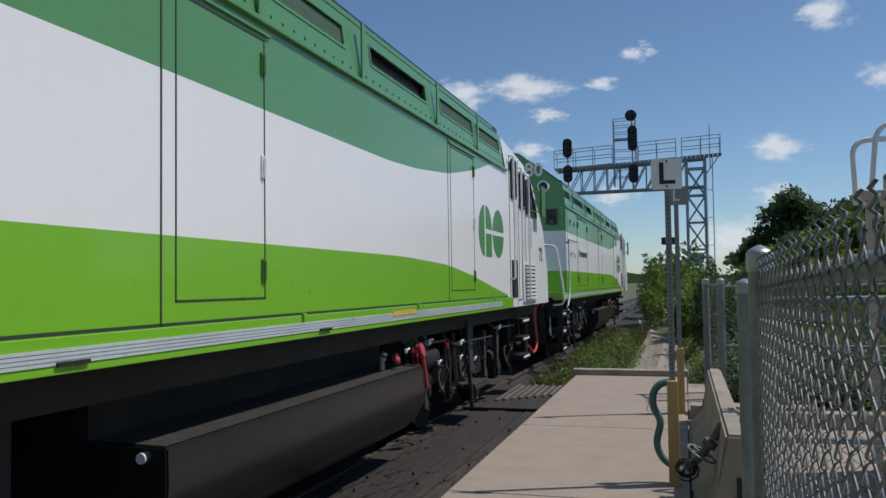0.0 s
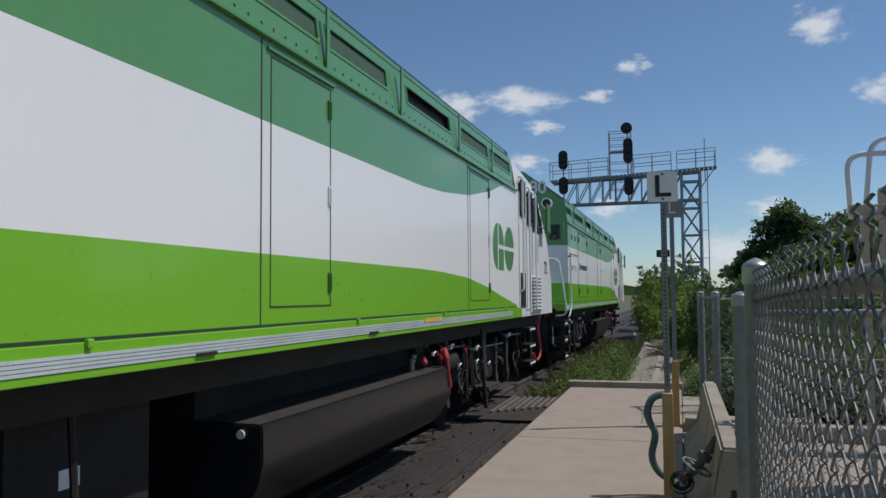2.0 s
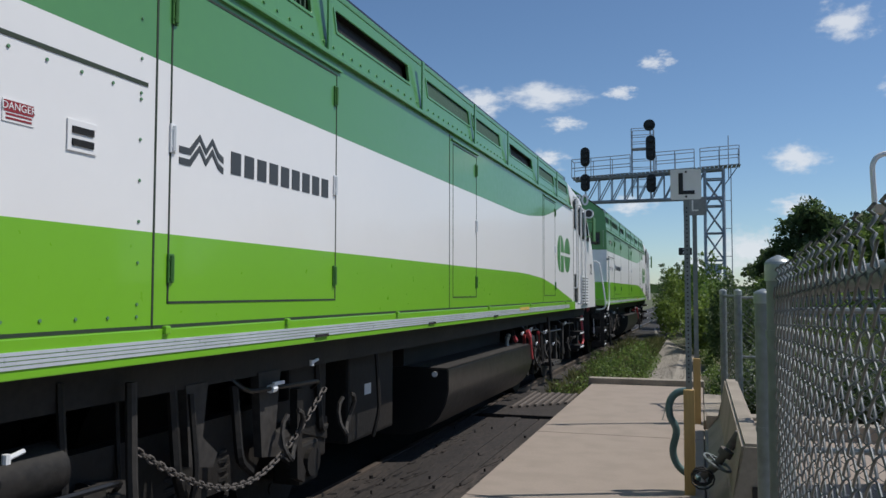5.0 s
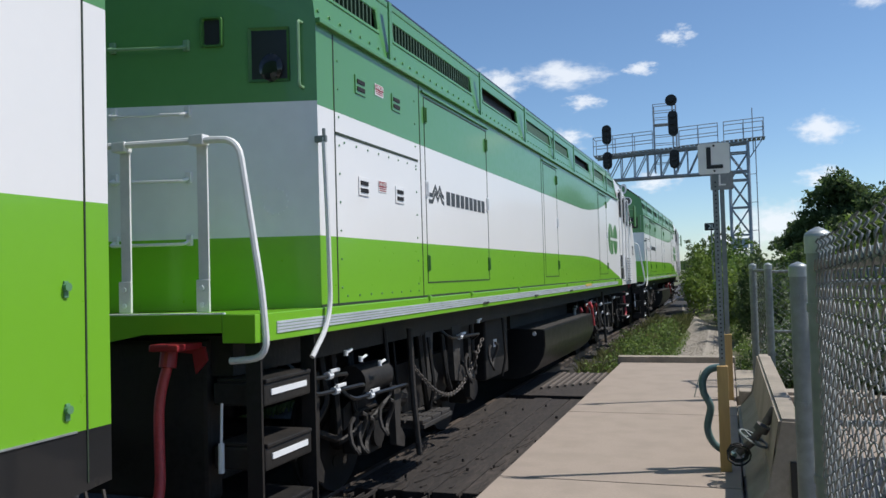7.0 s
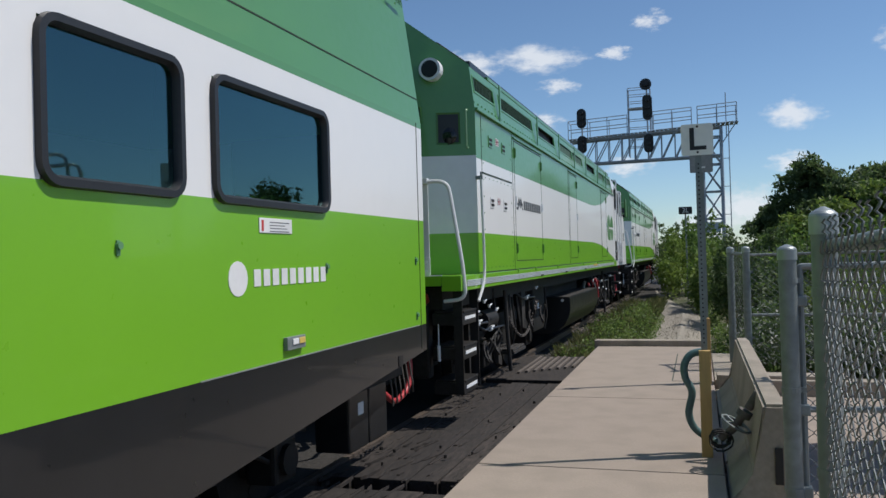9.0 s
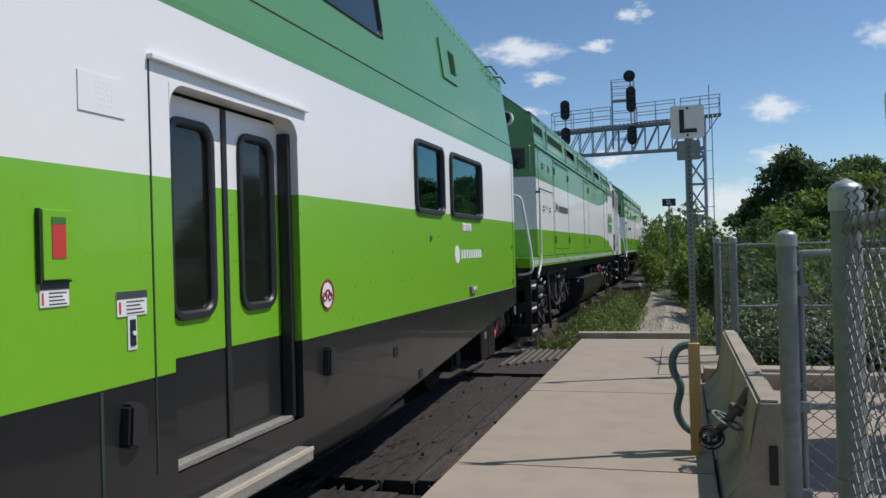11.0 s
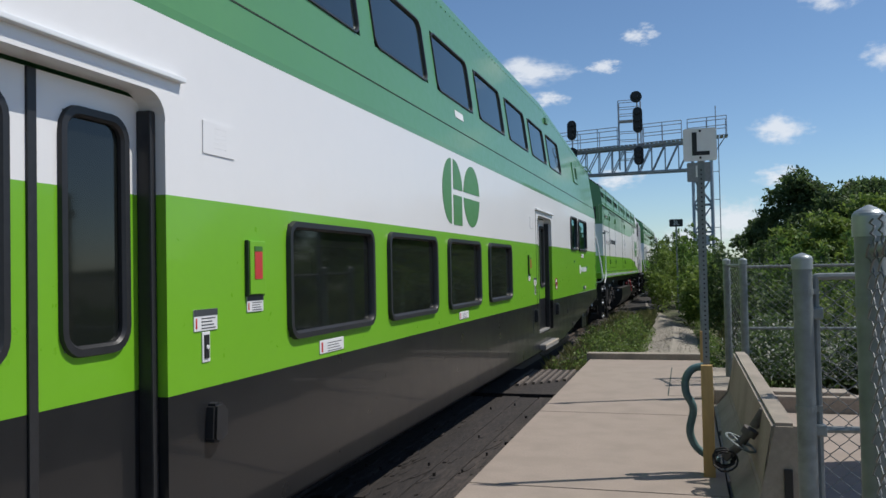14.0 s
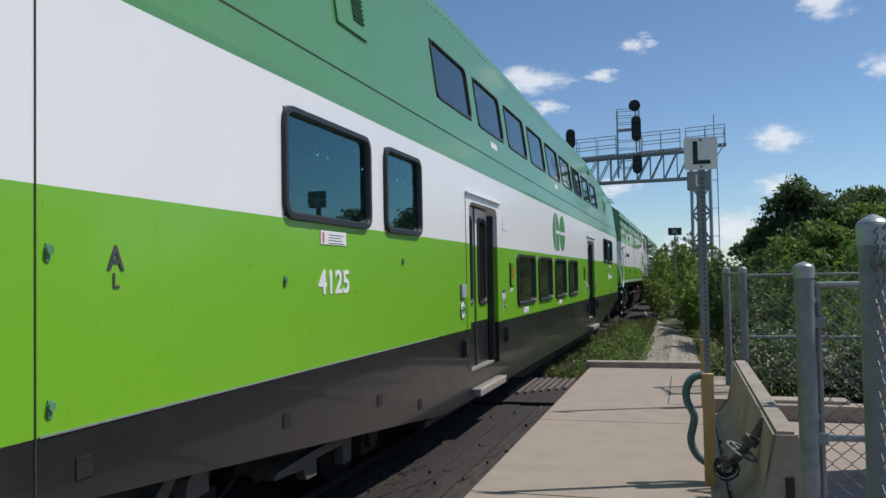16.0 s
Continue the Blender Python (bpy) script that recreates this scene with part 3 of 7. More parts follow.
            bm = bmesh.new()
            box(bm, *sorted((sx * (HALF - 0.2), sx * (HALF + 0.1))), c - w / 2 + 0.0, c + w / 2 - 0.08, 0.3, 0.385, 0.012)
            step = part("boarding_step", bm, STEPMETAL, car, "ribbed metal boarding step")
            bm = bmesh.new()
            for k in range(9):
                xk = sx * (HALF - 0.17 + 0.028 * k)
                box(bm, xk - 0.006, xk + 0.006, c - w / 2 + 0.02, c + w / 2 - 0.1, 0.385, 0.391)
            part("tread", bm, STEPMETAL, step)
            bm = bmesh.new()
            box(bm, *sorted((sx * (HALF + 0.088), sx * (HALF + 0.103))), c - w / 2 + 0.0, c + w / 2 - 0.08, 0.365, 0.389)
            part("edge_strip", bm, BEIGE, step, "worn ochre edge strip")
            bm = bmesh.new()
            box(bm, *sorted((sx * (HALF - 0.16), sx * (HALF - 0.06))), c - w / 2 + 0.02, c + w / 2 - 0.02, 0.54, 0.575, 0.006)
            part("threshold", bm, STEPMETAL, car, "bare metal door threshold")
            for yy in (c - w / 2 - 0.35, c + w / 2 + 0.38):
                bm = bmesh.new()
                pts_ = [(-0.075, 0.79), (-0.02, 0.77), (0.06, 0.8), (0.065, 0.94), (0.0, 0.985), (-0.06, 0.975)]
                plate(bm, [(yy + a_, b_) for a_, b_ in pts_], pl, 0.055)
                bmesh.ops.bevel(bm, geom=bm.edges[:], offset=0.014, segments=2, affect="EDGES")
                part("guard", bm, RUBBER, car, smooth=True)
    # seams, vents and small fittings on the near side
    bm = bmesh.new()
    box(bm, xof(3.16) - 0.002, xof(3.16) + 0.004, -HL, HL, 3.155, 3.165)
    for y in (-26.09, -0.14):
        box(bm, HALF - 0.002, HALF + 0.004, o(y) - 0.004, o(y) + 0.004, 0.84, 2.92)
    box(bm, HALF - 0.002, HALF + 0.004, o(-9.0), o(-9.02), 0.6, 1.05)
    part("seam", bm, DARKSEAM, car)
    for y0, y1 in ((-HL + 0.33, o(-21.0)), (o(-3.6), HL - 0.2)):
        bm = bmesh.new()
        box(bm, HALF - 0.002, HALF + 0.006, y0, y1, 1.057, 1.065)
        part("trim_strip", bm, CAPSTEEL, car, "thin light trim strip")
    # dusty brake gear hanging under the rear skirt
    for pts in ([(-24.15, 0.4), (-23.75, 0.38), (-23.7, 0.3), (-23.55, 0.3), (-23.55, 0.41), (-23.1, 0.42), (-23.1, 0.27), (-22.96, 0.27), (-22.94, 0.44), (-23.2, 0.48), (-23.6, 0.47), (-24.1, 0.44)],
                [(-23.2, 0.46), (-23.0, 0.46), (-22.78, 0.52), (-22.78, 0.56), (-23.1, 0.6)],
                [(-25.45, 0.5), (-25.3, 0.5), (-25.12, 0.68), (-25.2, 0.7)], [(-25.08, 0.5), (-24.86, 0.52), (-24.86, 0.62), (-24.95, 0.68), (-25.05, 0.62)]):
        bm = bmesh.new()
        plate(bm, [(o(a + 0.12), b) for a, b in pts], lambda u, v, q: (1.3 + q, u, v), 0.07)
        part("brake_hanger", bm, DUSTY, car, "dusty grey brake hanger")
    for y in (-3.03, -22.81):
        bm = bmesh.new()
        plate(bm, [(o(y) + a, 3.765 + b) for a, b in round_rect(0.6, 0.45, 0.02, 2)], tilted, 0.018)
        vent = part("roof_vent", bm, FOREST, car)
        bm = bmesh.new()
        plate(bm, [(o(y) + 0.12 + a, 3.775 + b) for a, b in round_rect(0.2, 0.27, 0.01, 2)], lambda u, v, q: tilted(u, v, q + 0.018), 0.003)
        part("vent_opening", bm, MESHGREEN, vent)
        for k in range(7):
            bm = bmesh.new()
            box(bm, -0.01, 0.01, -0.1, 0.1, -0.009, 0.009)
            sl = part("slat", bm, ROOFGREY, vent)
            sl.matrix_basis = pose(xof(3.665 + 0.037 * k) + 0.024, o(y) + 0.12, 3.665 + 0.037 * k, 0, 35, 0)
    for y0, y1, z0, z1, m, nm in (
            (-17.6, -17.43, 1.52, 1.82, LIME, "emergency_box"), (-9.35, -9.19, 1.55, 1.83, LIME, "emergency_box"),
            (-17.6, -17.42, 1.42, 1.51, LABEL, "notice"), (-9.35, -9.19, 1.44, 1.54, LABEL, "notice"),
            (-8.9, -8.69, 1.365, 1.48, LABEL, "notice"), (-8.83, -8.765, 1.21, 1.365, LABEL, "door_button"),
            (-18.11, -17.9, 1.35, 1.46, LABEL, "notice"), (-18.04, -17.97, 1.19, 1.345, LABEL, "door_button"),
            (-16.68, -16.29, 1.09, 1.18, LABEL, "notice"), (-13.25, -12.88, 1.1, 1.18, LABEL, "notice"),
            (-2.98, -2.58, 1.845, 1.935, LABEL, "notice"), (-23.6, -23.18, 1.875, 1.97, LABEL, "notice"),
            (-20.15, -19.96, 1.42, 1.56, GREYBOX, "grey_box"), (-2.72, -2.48, 1.12, 1.2, STEEL, "marker_lamp")):
        bm = bmesh.new()
        proud = 0.03 if nm in ("emergency_box", "grey_box", "marker_lamp") else 0.006
        box(bm, HALF, HALF + proud, o(y0), o(y1), z0, z1, 0.004)
        pc = part(nm, bm, m, car)
        if nm == "emergency_box":
            bm = bmesh.new()
            box(bm, HALF + 0.03, HALF + 0.033, o(y0) + 0.045, o(y1) - 0.04, z0 + 0.085, z1 - 0.06)
            part("red_window", bm, BRIGHTRED, pc, "red pull-handle window")
            bm = bmesh.new()
            box(bm, HALF + 0.03, HALF + 0.034, o(y0) + 0.045, o(y1) - 0.04, z1 - 0.058, z1 - 0.03)
            part("dark_slot", bm, HINGEGREEN, pc)
            bm = bmesh.new()
            box(bm, HALF, HALF + 0.022, o(y0) - 0.009, o(y0) - 0.001, z0 - 0.004, z1 + 0.004, 0.002)
            box(bm, HALF, HALF + 0.022, o(y0) - 0.009, o(y1), z0 - 0.012, z0 - 0.003, 0.002)
            part("box_gasket", bm, DARKSEAM, pc, "dark strip left of and under the box")
        if nm == "marker_lamp":
            for k, lens in enumerate((LABEL, YELLOW)):
                bm = bmesh.new()
                box(bm, HALF + 0.03, HALF + 0.038, o(y0) + 0.06 + 0.085 * k, o(y0) + 0.138 + 0.085 * k, z0 + 0.03, z1 - 0.012, 0.004)
                part("lens", bm, lens, pc, "pale lens" if k == 0 else "amber lens")
        if nm == "door_button":
            bm = bmesh.new()
            box(bm, HALF + 0.006, HALF + 0.012, o(y0) + 0.014, o(y1) - 0.014, z0 + 0.02, z1 - 0.015, 0.003)
            part("button_face", bm, SIGNBLACK, pc)
            bm = bmesh.new()
            disc(bm, (HALF + 0.012, o((y0 + y1) / 2), (z0 + z1) / 2), (1, 0, 0), 0.011, 0.006, 12)
            part("push_button", bm, LABEL, pc)
        if nm == "notice":
            bm = bmesh.new()
            hh = z1 - z0
            headed = y1 - y0 < 0.25
            for k in range(4):
                zz = z0 + hh * (0.1 + (0.15 if headed else 0.2) * k)
                box(bm, HALF + 0.006, HALF + 0.0072, o(y0) + (y1 - y0) * 0.3, o(y1) - (y1 - y0) * (0.1 + 0.07 * ((k * 7) % 3)), zz, zz + hh * 0.05)
            part("print", bm, INK, pc, "unreadable print")
            bm = bmesh.new()
            box(bm, HALF + 0.006, HALF + 0.0074, o(y0) + (y1 - y0) * 0.06, o(y0) + (y1 - y0) * 0.12, z0 + hh * 0.12, z0 + hh * (0.6 if headed else 0.85))
            part("red_figure", bm, BRIGHTRED, pc, "small red block of print")
            if headed:
                bm = bmesh.new()
                box(bm, HALF + 0.006, HALF + 0.0076, o(y0), o(y1), z1 - hh * 0.3, z1)
                part("heading", bm, INK, pc, "black heading strip")
    # round badges
    for y, z, m in ((-6.68, 1.34, REDBOX), (-20.06, 1.29, LOGO)):
        bm = bmesh.new()
        disc(bm, (HALF, o(y), z), (1, 0, 0), 0.1, 0.004, 28, 0)
        badge = part("round_badge", bm, LABEL, car, "round white sticker with a bicycle sign")
        bm = bmesh.new()
        pts = [(HALF + 0.005, o(y) + 0.1 * math.cos(a), z + 0.1 * math.sin(a)) for a in [2 * math.pi * k / 28 for k in range(29)]]
        tube(bm, pts, 0.008, 4, caps=False)
        for k in (-1, 1):
            tube(bm, [(HALF + 0.005, o(y) + k * 0.042 + 0.028 * math.cos(a), z - 0.015 + 0.028 * math.sin(a)) for a in [2 * math.pi * j / 14 for j in range(15)]], 0.007, 4, caps=False)
        tube(bm, [(HALF + 0.005, o(y) - 0.042, z - 0.015), (HALF + 0.005, o(y) - 0.015, z + 0.03), (HALF + 0.005, o(y) + 0.03, z + 0.03), (HALF + 0.005, o(y) + 0.042, z - 0.015)], 0.007, 4)
        part("bicycle_sign", bm, m, badge)
    # knobs and small hooks
    for y, z in ((-26.03, 1.77), (-26.02, 1.17), (-24.11, 1.64), (-21.97, 1.79), (-4.2, 1.76), (-2.09, 1.63), (-0.25, 1.66), (-0.25, 1.16)):
        bm = bmesh.new()
        disc(bm, (HALF, o(y), z), (1, 0, 0), 0.018, 0.02, 10)
        box(bm, HALF, HALF + 0.008, o(y) - 0.012, o(y) + 0.012, z - 0.045, z + 0.025, 0.003)
        part("hook", bm, ROOFGREY, car)
    for y, z in ((-4.63, 0.47), (-5.3, 0.76), (-21.56, 0.5), (-25.83, 0.9), (-22.56, 0.68), (-24.1, 0.79), (-0.7, 0.8)):
        bm = bmesh.new()
        box(bm, HALF, HALF + 0.006, o(y) - 0.05, o(y) + 0.05, z - 0.045, z + 0.045, 0.003)
        part("socket", bm, BLACK, car)
    for y, z0, z1 in ((-8.96, 2.26, 2.43), (-17.86, 2.26, 2.43)):
        bm = bmesh.new()
        plate(bm, [(o(y) - 0.15, z0), (o(y) + 0.15, z0), (o(y) + 0.15, z1), (o(y) - 0.15, z1)], side, 0.006)
        for k in range(5):
            for j in range(5):
                disc(bm, (HALF + 0.006, o(y) - 0.04 + 0.025 * k, z0 + 0.04 + 0.025 * j), (1, 0, 0), 0.004, 0.001, 6)
        part("speaker_panel", bm, WHITE, car)
    round_logo(car, o(-13.03), HALF)
    # lettering and plain bars for names
    lettering("fleet_number", "4125", 0.225, LABEL, car, Matrix.Translation((HALF + 0.003, o(-23.38), 1.612)) @ TO_SIDE @ Matrix.Diagonal((1.16, 1, 1, 1)), bold=0.02)
    lettering("end_letter", "A", 0.15, INK, car, Matrix.Translation((HALF + 0.003, o(-25.64), 1.74)) @ TO_SIDE, bold=0.02)
    lettering("end_letter", "L", 0.09, INK, car, Matrix.Translation((HALF + 0.003, o(-25.64), 1.645)) @ TO_SIDE, bold=0.02)
    bm = bmesh.new()
    plate(bm, ellipse_arc(o(-3.22), 1.58, 0.1, 0.1, 0, 360, 16)[:-1], side, 0.004)
    mark = part("name_mark", bm, LABEL, car, "pale round mark with plain blocks in place of a name")
    for k in range(9):
        bm = bmesh.new()
        box(bm, HALF, HALF + 0.004, o(-3.05 + 0.108 * k), o(-2.975 + 0.108 * k), 1.53, 1.63)
        part("name_block", bm, LABEL, mark)
    # roof-edge lamp and antenna
    bm = bmesh.new()
    box(bm, 1.27, 1.34, o(-6.45), o(-6.2), 4.36, 4.46, 0.01)
    tube(bm, [(1.25, o(-0.9), 4.17), (1.42, o(-0.9), 4.16), (1.42, o(-0.55), 4.13)], 0.015, 6)
    tube(bm, [(1.28, o(-0.45), 4.12), (1.45, o(-0.45), 4.1), (1.45, o(-0.15), 4.07)], 0.015, 6)
    tagged(part("roof_fitting", bm, ROOFGREY, car), kind="stuff")
    for y in (-3.3, -23.1):
        bogie(car, o(y), 0.42, 2.6, inset=0.05)
    bm = bmesh.new()
    for s in (-1, 1):
        box(bm, -0.16, 0.16, s * HL - 0.1, s * (HL + 0.5) + 0.1, 0.48, 0.75, 0.04)
        box(bm, -1.1, 1.1, s * (HL - 0.4) - 0.1, s * (HL - 0.4) + 0.1, 0.35, 0.62, 0.03)
    part("coupler", bm, BLACK, car)
    bm = bmesh.new()
    for k, x in enumerate((-0.5, -0.2, 0.35, 0.62)):
        tube(bm, [(x + 0.05 * math.sin(i), HL + 0.05 + 0.075 * i, 0.62 - 0.3 * math.sin(math.pi * i / 9)) for i in range(10)], 0.022, 6)
    part("air_hose", bm, RUBBER, car)
    for y0, y1 in ((-6.1, -5.2), (-1.25, -0.86), (-0.84, -0.44)):
        bm = bmesh.new()
        box(bm, 0.95, 1.26, o(y0), o(y1), 0.12, 0.6, 0.02)
        part("equipment_box", bm, TANKBLACK, car)
    bm = bmesh.new()
    box(bm, 1.255, 1.264, o(-1.08), o(-0.97), 0.4, 0.5)
    part("notice", bm, LABEL, car, "small white notice")
    for k in range(6):
        bm = bmesh.new()
        y = -0.3 + 0.11 * k
        tube(bm, rounded([(1.22, o(y), 0.72), (1.25, o(y + 0.03), 0.45), (1.22, o(y + 0.1), 0.3 + 0.015 * k), (1.15, o(y + 0.3), 0.33)], 0.08, 3), 0.009, 5)
        part("cable", bm, DUSTY, car)
    return car


def build_loco():
    L0 = 11.4
    o = lambda y: y - L0
    car = thing("locomotive", None, "diesel passenger locomotive in white, lime and dark green paint", "locomotive", "coupled locomotives")
    zl_pts = ((-30, 1.955), (12.2, 1.955), (12.9, 1.945), (14.1, 1.9), (15.2, 1.79), (16.2, 1.65), (17.4, 1.5))
    zu_pts = ((-30, 2.84), (11.0, 2.83), (12.2, 2.83), (13.0, 2.86), (14.2, 2.96), (15.4, 3.16), (16.4, 3.39), (17.4, 3.4))
    def curve(pts, y):
        return float(np.interp(y, [p[0] for p in pts], [p[1] for p in pts]))
    R0, C0, GUT = 1.96, 17.3, 3.4
    cols = [R0, 6, 11] + [11 + 0.25 * k for k in range(1, 26)]
    cols = [c for c in cols if c < C0] + [C0]
    bm = bmesh.new()
    for s in (1, -1):
        for a, b in zip(cols, cols[1:]):
            za = [1.475, curve(zl_pts, a), curve(zu_pts, a), GUT]
            zb = [1.475, curve(zl_pts, b), curve(zu_pts, b), GUT]
            for k in range(3):
                flat(bm, [(s * HALF, o(a), za[k]), (s * HALF, o(b), zb[k]), (s * HALF, o(b), zb[k + 1]), (s * HALF, o(a), za[k + 1])], k)
        # rear face, two planes that meet on the centre line
        for z0, z1, mi in ((1.475, 1.955, 0), (1.955, 2.86, 3), (2.86, GUT, 2), (GUT, 3.93, 2)):
            xa, xb = (HALF, HALF) if z1 <= GUT else (HALF, 1.44)
            flat(bm, [(s * xa, o(R0), z0), (0, o(R0 - 0.46), z0), (0, o(R0 - 0.46), z1), (s * xb, o(R0), z1)], mi)
        flat(bm, [(s * 1.44, o(R0), 3.93), (0, o(R0 - 0.46), 3.93), (0, o(R0 - 0.4), 4.7), (s * 0.5, o(R0 - 0.26), 4.64)], 2)
    bmesh.ops.remove_doubles(bm, verts=bm.verts[:], dist=0.0005)
    part("body", bm, [LIME, WHITE, FOREST, GREYEND], car, "car body with sweeping white band")
    # upper side with its row of openings, and roof
    wins = [(2.15, 3.12), (3.44, 5.64), (6.07, 7.68), (8.23, 9.78), (9.96, 11.32), (11.93, 13.53), (14.08, 15.52), (15.74, 17.1)]
    W0, W1 = 3.66, 3.82
    cuts = sorted({R0, C0} | {v for w in wins for v in w})
    bm = bmesh.new()
    ux = lambda z: HALF - 0.02 - 0.07 * (z - GUT) / 0.55
    for s in (1, -1):
        for a, b in zip(cuts, cuts[1:]):
            for z0, z1 in ((GUT, W0), (W0, W1), (W1, 3.93)):
                if z0 == W0 and any(w[0] <= a and b <= w[1] for w in wins):
                    continue
                flat(bm, [(s * ux(z0), o(a), z0), (s * ux(z0), o(b), z0), (s * ux(z1), o(b), z1), (s * ux(z1), o(a), z1)])
    prof = [(ux(3.93), 3.93), (1.36, 3.98), (0.5, 4.64), (0, 4.7)]
    back = [R0, R0, R0 - 0.26, R0 - 0.4]
    prof, back = prof + [(-x, z) for x, z in prof[-2::-1]], back + back[-2::-1]
    for k in range(len(prof) - 1):
        (x0, z0), (x1, z1) = prof[k], prof[k + 1]
        flat(bm, [(x0, o(back[k]), z0), (x0, o(C0), z0), (x1, o(C0), z1), (x1, o(back[k + 1]), z1)])
    part("roof", bm, FOREST, car)
    bm = bmesh.new()
    for s in (1, -1):
        box(bm, *sorted((s * (HALF - 0.03), s * (HALF + 0.035))), o(R0), o(C0), GUT - 0.015, GUT + 0.02, 0.006)
        box(bm, *sorted((s * ux(3.93), s * (ux(3.93) - 0.12))), o(R0 + 1), o(C0 - 0.5), 3.94, 3.99, 0.01)
        for a, b in zip(wins, wins[1:]):
            m = (a[1] + b[0]) / 2
            box(bm, *sorted((s * (ux(3.4)), s * (ux(3.4) + 0.018))), o(m) - 0.03, o(m) + 0.03, GUT, 3.93, 0.006)
    part("gutter", bm, FOREST, car)
    for k in range(9):
        bm = bmesh.new()
        y = o(3.0 + 1.65 * k)
        box(bm, -0.33, 0.33, y, y + 0.95, -0.02, 0.045, 0.02, m=pose(0.95, 0, 4.3, 0, math.degrees(math.atan(0.66 / 0.86)), 0))
        part("roof_hatch", bm, BLACK, car)
    bm = bmesh.new()
    box(bm, -0.42, 0.42, o(4.0), o(15.0), 4.6, 4.76, 0.05)
    part("roof_hatch", bm, BLACK, car, "dark roof hatches and fans")
    bm = bmesh.new()
    for s in (1, -1):
        box(bm, *sorted((s * (ux(3.93) - 0.04), s * (ux(3.93) - 0.16))), o(R0 + 0.3), o(C0), 3.95, 4.05, 0.02)
    part("roof_edge", bm, TANKBLACK, car)
    for k, (a, b) in enumerate(wins):
        bm = bmesh.new()
        open_ = k in (0, 1, 2, 5)
        dp = 0.06 if open_ else 0.014
        flat(bm, [(ux(W0) - dp, o(a), W0), (ux(W0) - dp, o(b), W0), (ux(W1) - dp, o(b), W1), (ux(W1) - dp, o(a), W1)])
        for z in (W0, W1):
            flat(bm, [(ux(z) - dp, o(a), z), (ux(z) - dp, o(b), z), (ux(z), o(b), z), (ux(z), o(a), z)])
        grille = part("air_intake", bm, BLACK if open_ else MESHGREEN, car, "long narrow air intake" if open_ else "fine green-grey mesh panel")
        if k in (0, 1):
            bm = bmesh.new()
            n = int((b - a) / 0.07)
            for i in range(n):
                y = o(a + 0.07 * (i + 0.5))
                box(bm, ux(3.7) - 0.05, ux(3.7) - 0.01, y - 0.01, y + 0.01, W0, W1)
            part("grille", bm, MESHGREEN, grille)
        bm = bmesh.new()
        yc, zc = o((a + b) / 2), (W0 + W1) / 2
        ring_frame(bm, b - a, W1 - W0, 0.02, 0.03, 0.008, lambda u, v, q: (ux(zc + v) + q, yc + u, zc + v))
        part("intake_frame", bm, FOREST, grille)
    bm = bmesh.new()
    for i in range(90):
        y = R0 + 0.1 + i * 0.17
        disc(bm, (ux(3.5), o(y), 3.5), (1, 0, 0), 0.012, 0.01, 6)
    tagged(part("rivet", bm, FOREST, car), kind="stuff")
    # sill with its ribbed silver stripe
    bm = bmesh.new()
    for s in (1, -1):
        box(bm, *sorted((s * (HALF - 0.2), s * (HALF + 0.02))), o(1.12), o(C0 + 0.3), 1.31, 1.475, 0.006)
    box(bm, -HALF + 0.202, HALF - 0.202, o(1.13), o(R0 + 0.1), 1.43, 1.472, 0.004)
    plate(bm, [(-1.298, 1.474), (1.298, 1.474), (1.298, 1.37), (0.75, 1.36), (0.4, 1.3), (-0.4, 1.3), (-0.75, 1.36), (-1.298, 1.37)], lambda u, v, q: (u, o(1.12) + 0.02 - q, v), 0.02)
    part("sill", bm, LIME, car)
    bm = bmesh.new()
    box(bm, -1.3, 1.3, o(1.12), o(1.16), 1.476, 1.484)
    part("deck_edge", bm, GREYEND, car, "worn pale edge of the end platform")
    bm = bmesh.new()
    for k in range(4):
        z = 1.352 + 0.0185 * k
        box(bm, HALF + 0.02, HALF + 0.026, o(1.35), o(16.8), z, z + 0.0145)
    part("sill_stripe", bm, SILVER, car, "silver reflective lines")
    bm = bmesh.new()
    box(bm, HALF + 0.026, HALF + 0.03, o(12.2), o(12.85), 1.395, 1.44)
    part("caution_strip", bm, YELLOW, car)
    for y in (3.95, 5.2, 7.2, 10.4, 12.95, 16.3):
        bm = bmesh.new()
        box(bm, HALF + 0.01, HALF + 0.04, o(y) - 0.022, o(y) + 0.022, 1.445, 1.49, 0.01)
        part("lug", bm, LIME, car)
    for y in (5.7, 8.15, 10.75):
        bm = bmesh.new()
        box(bm, HALF + 0.026, HALF + 0.036, o(y) - 0.1, o(y) + 0.1, 1.345, 1.365)
        part("latch", bm, BLACK, car)
    # doors and panel seams
    def seam(y0, y1, z0, z1, gap=0.012):
        bm = bmesh.new()
        for a, b, c, d in ((y0, y0 + gap, z0, z1), (y1 - gap, y1, z0, z1), (y0, y1, z0, z0 + gap), (y0, y1, z1 - gap, z1)):
            box(bm, HALF - 0.001, HALF + 0.003, o(a), o(b), c, d)
        return bm
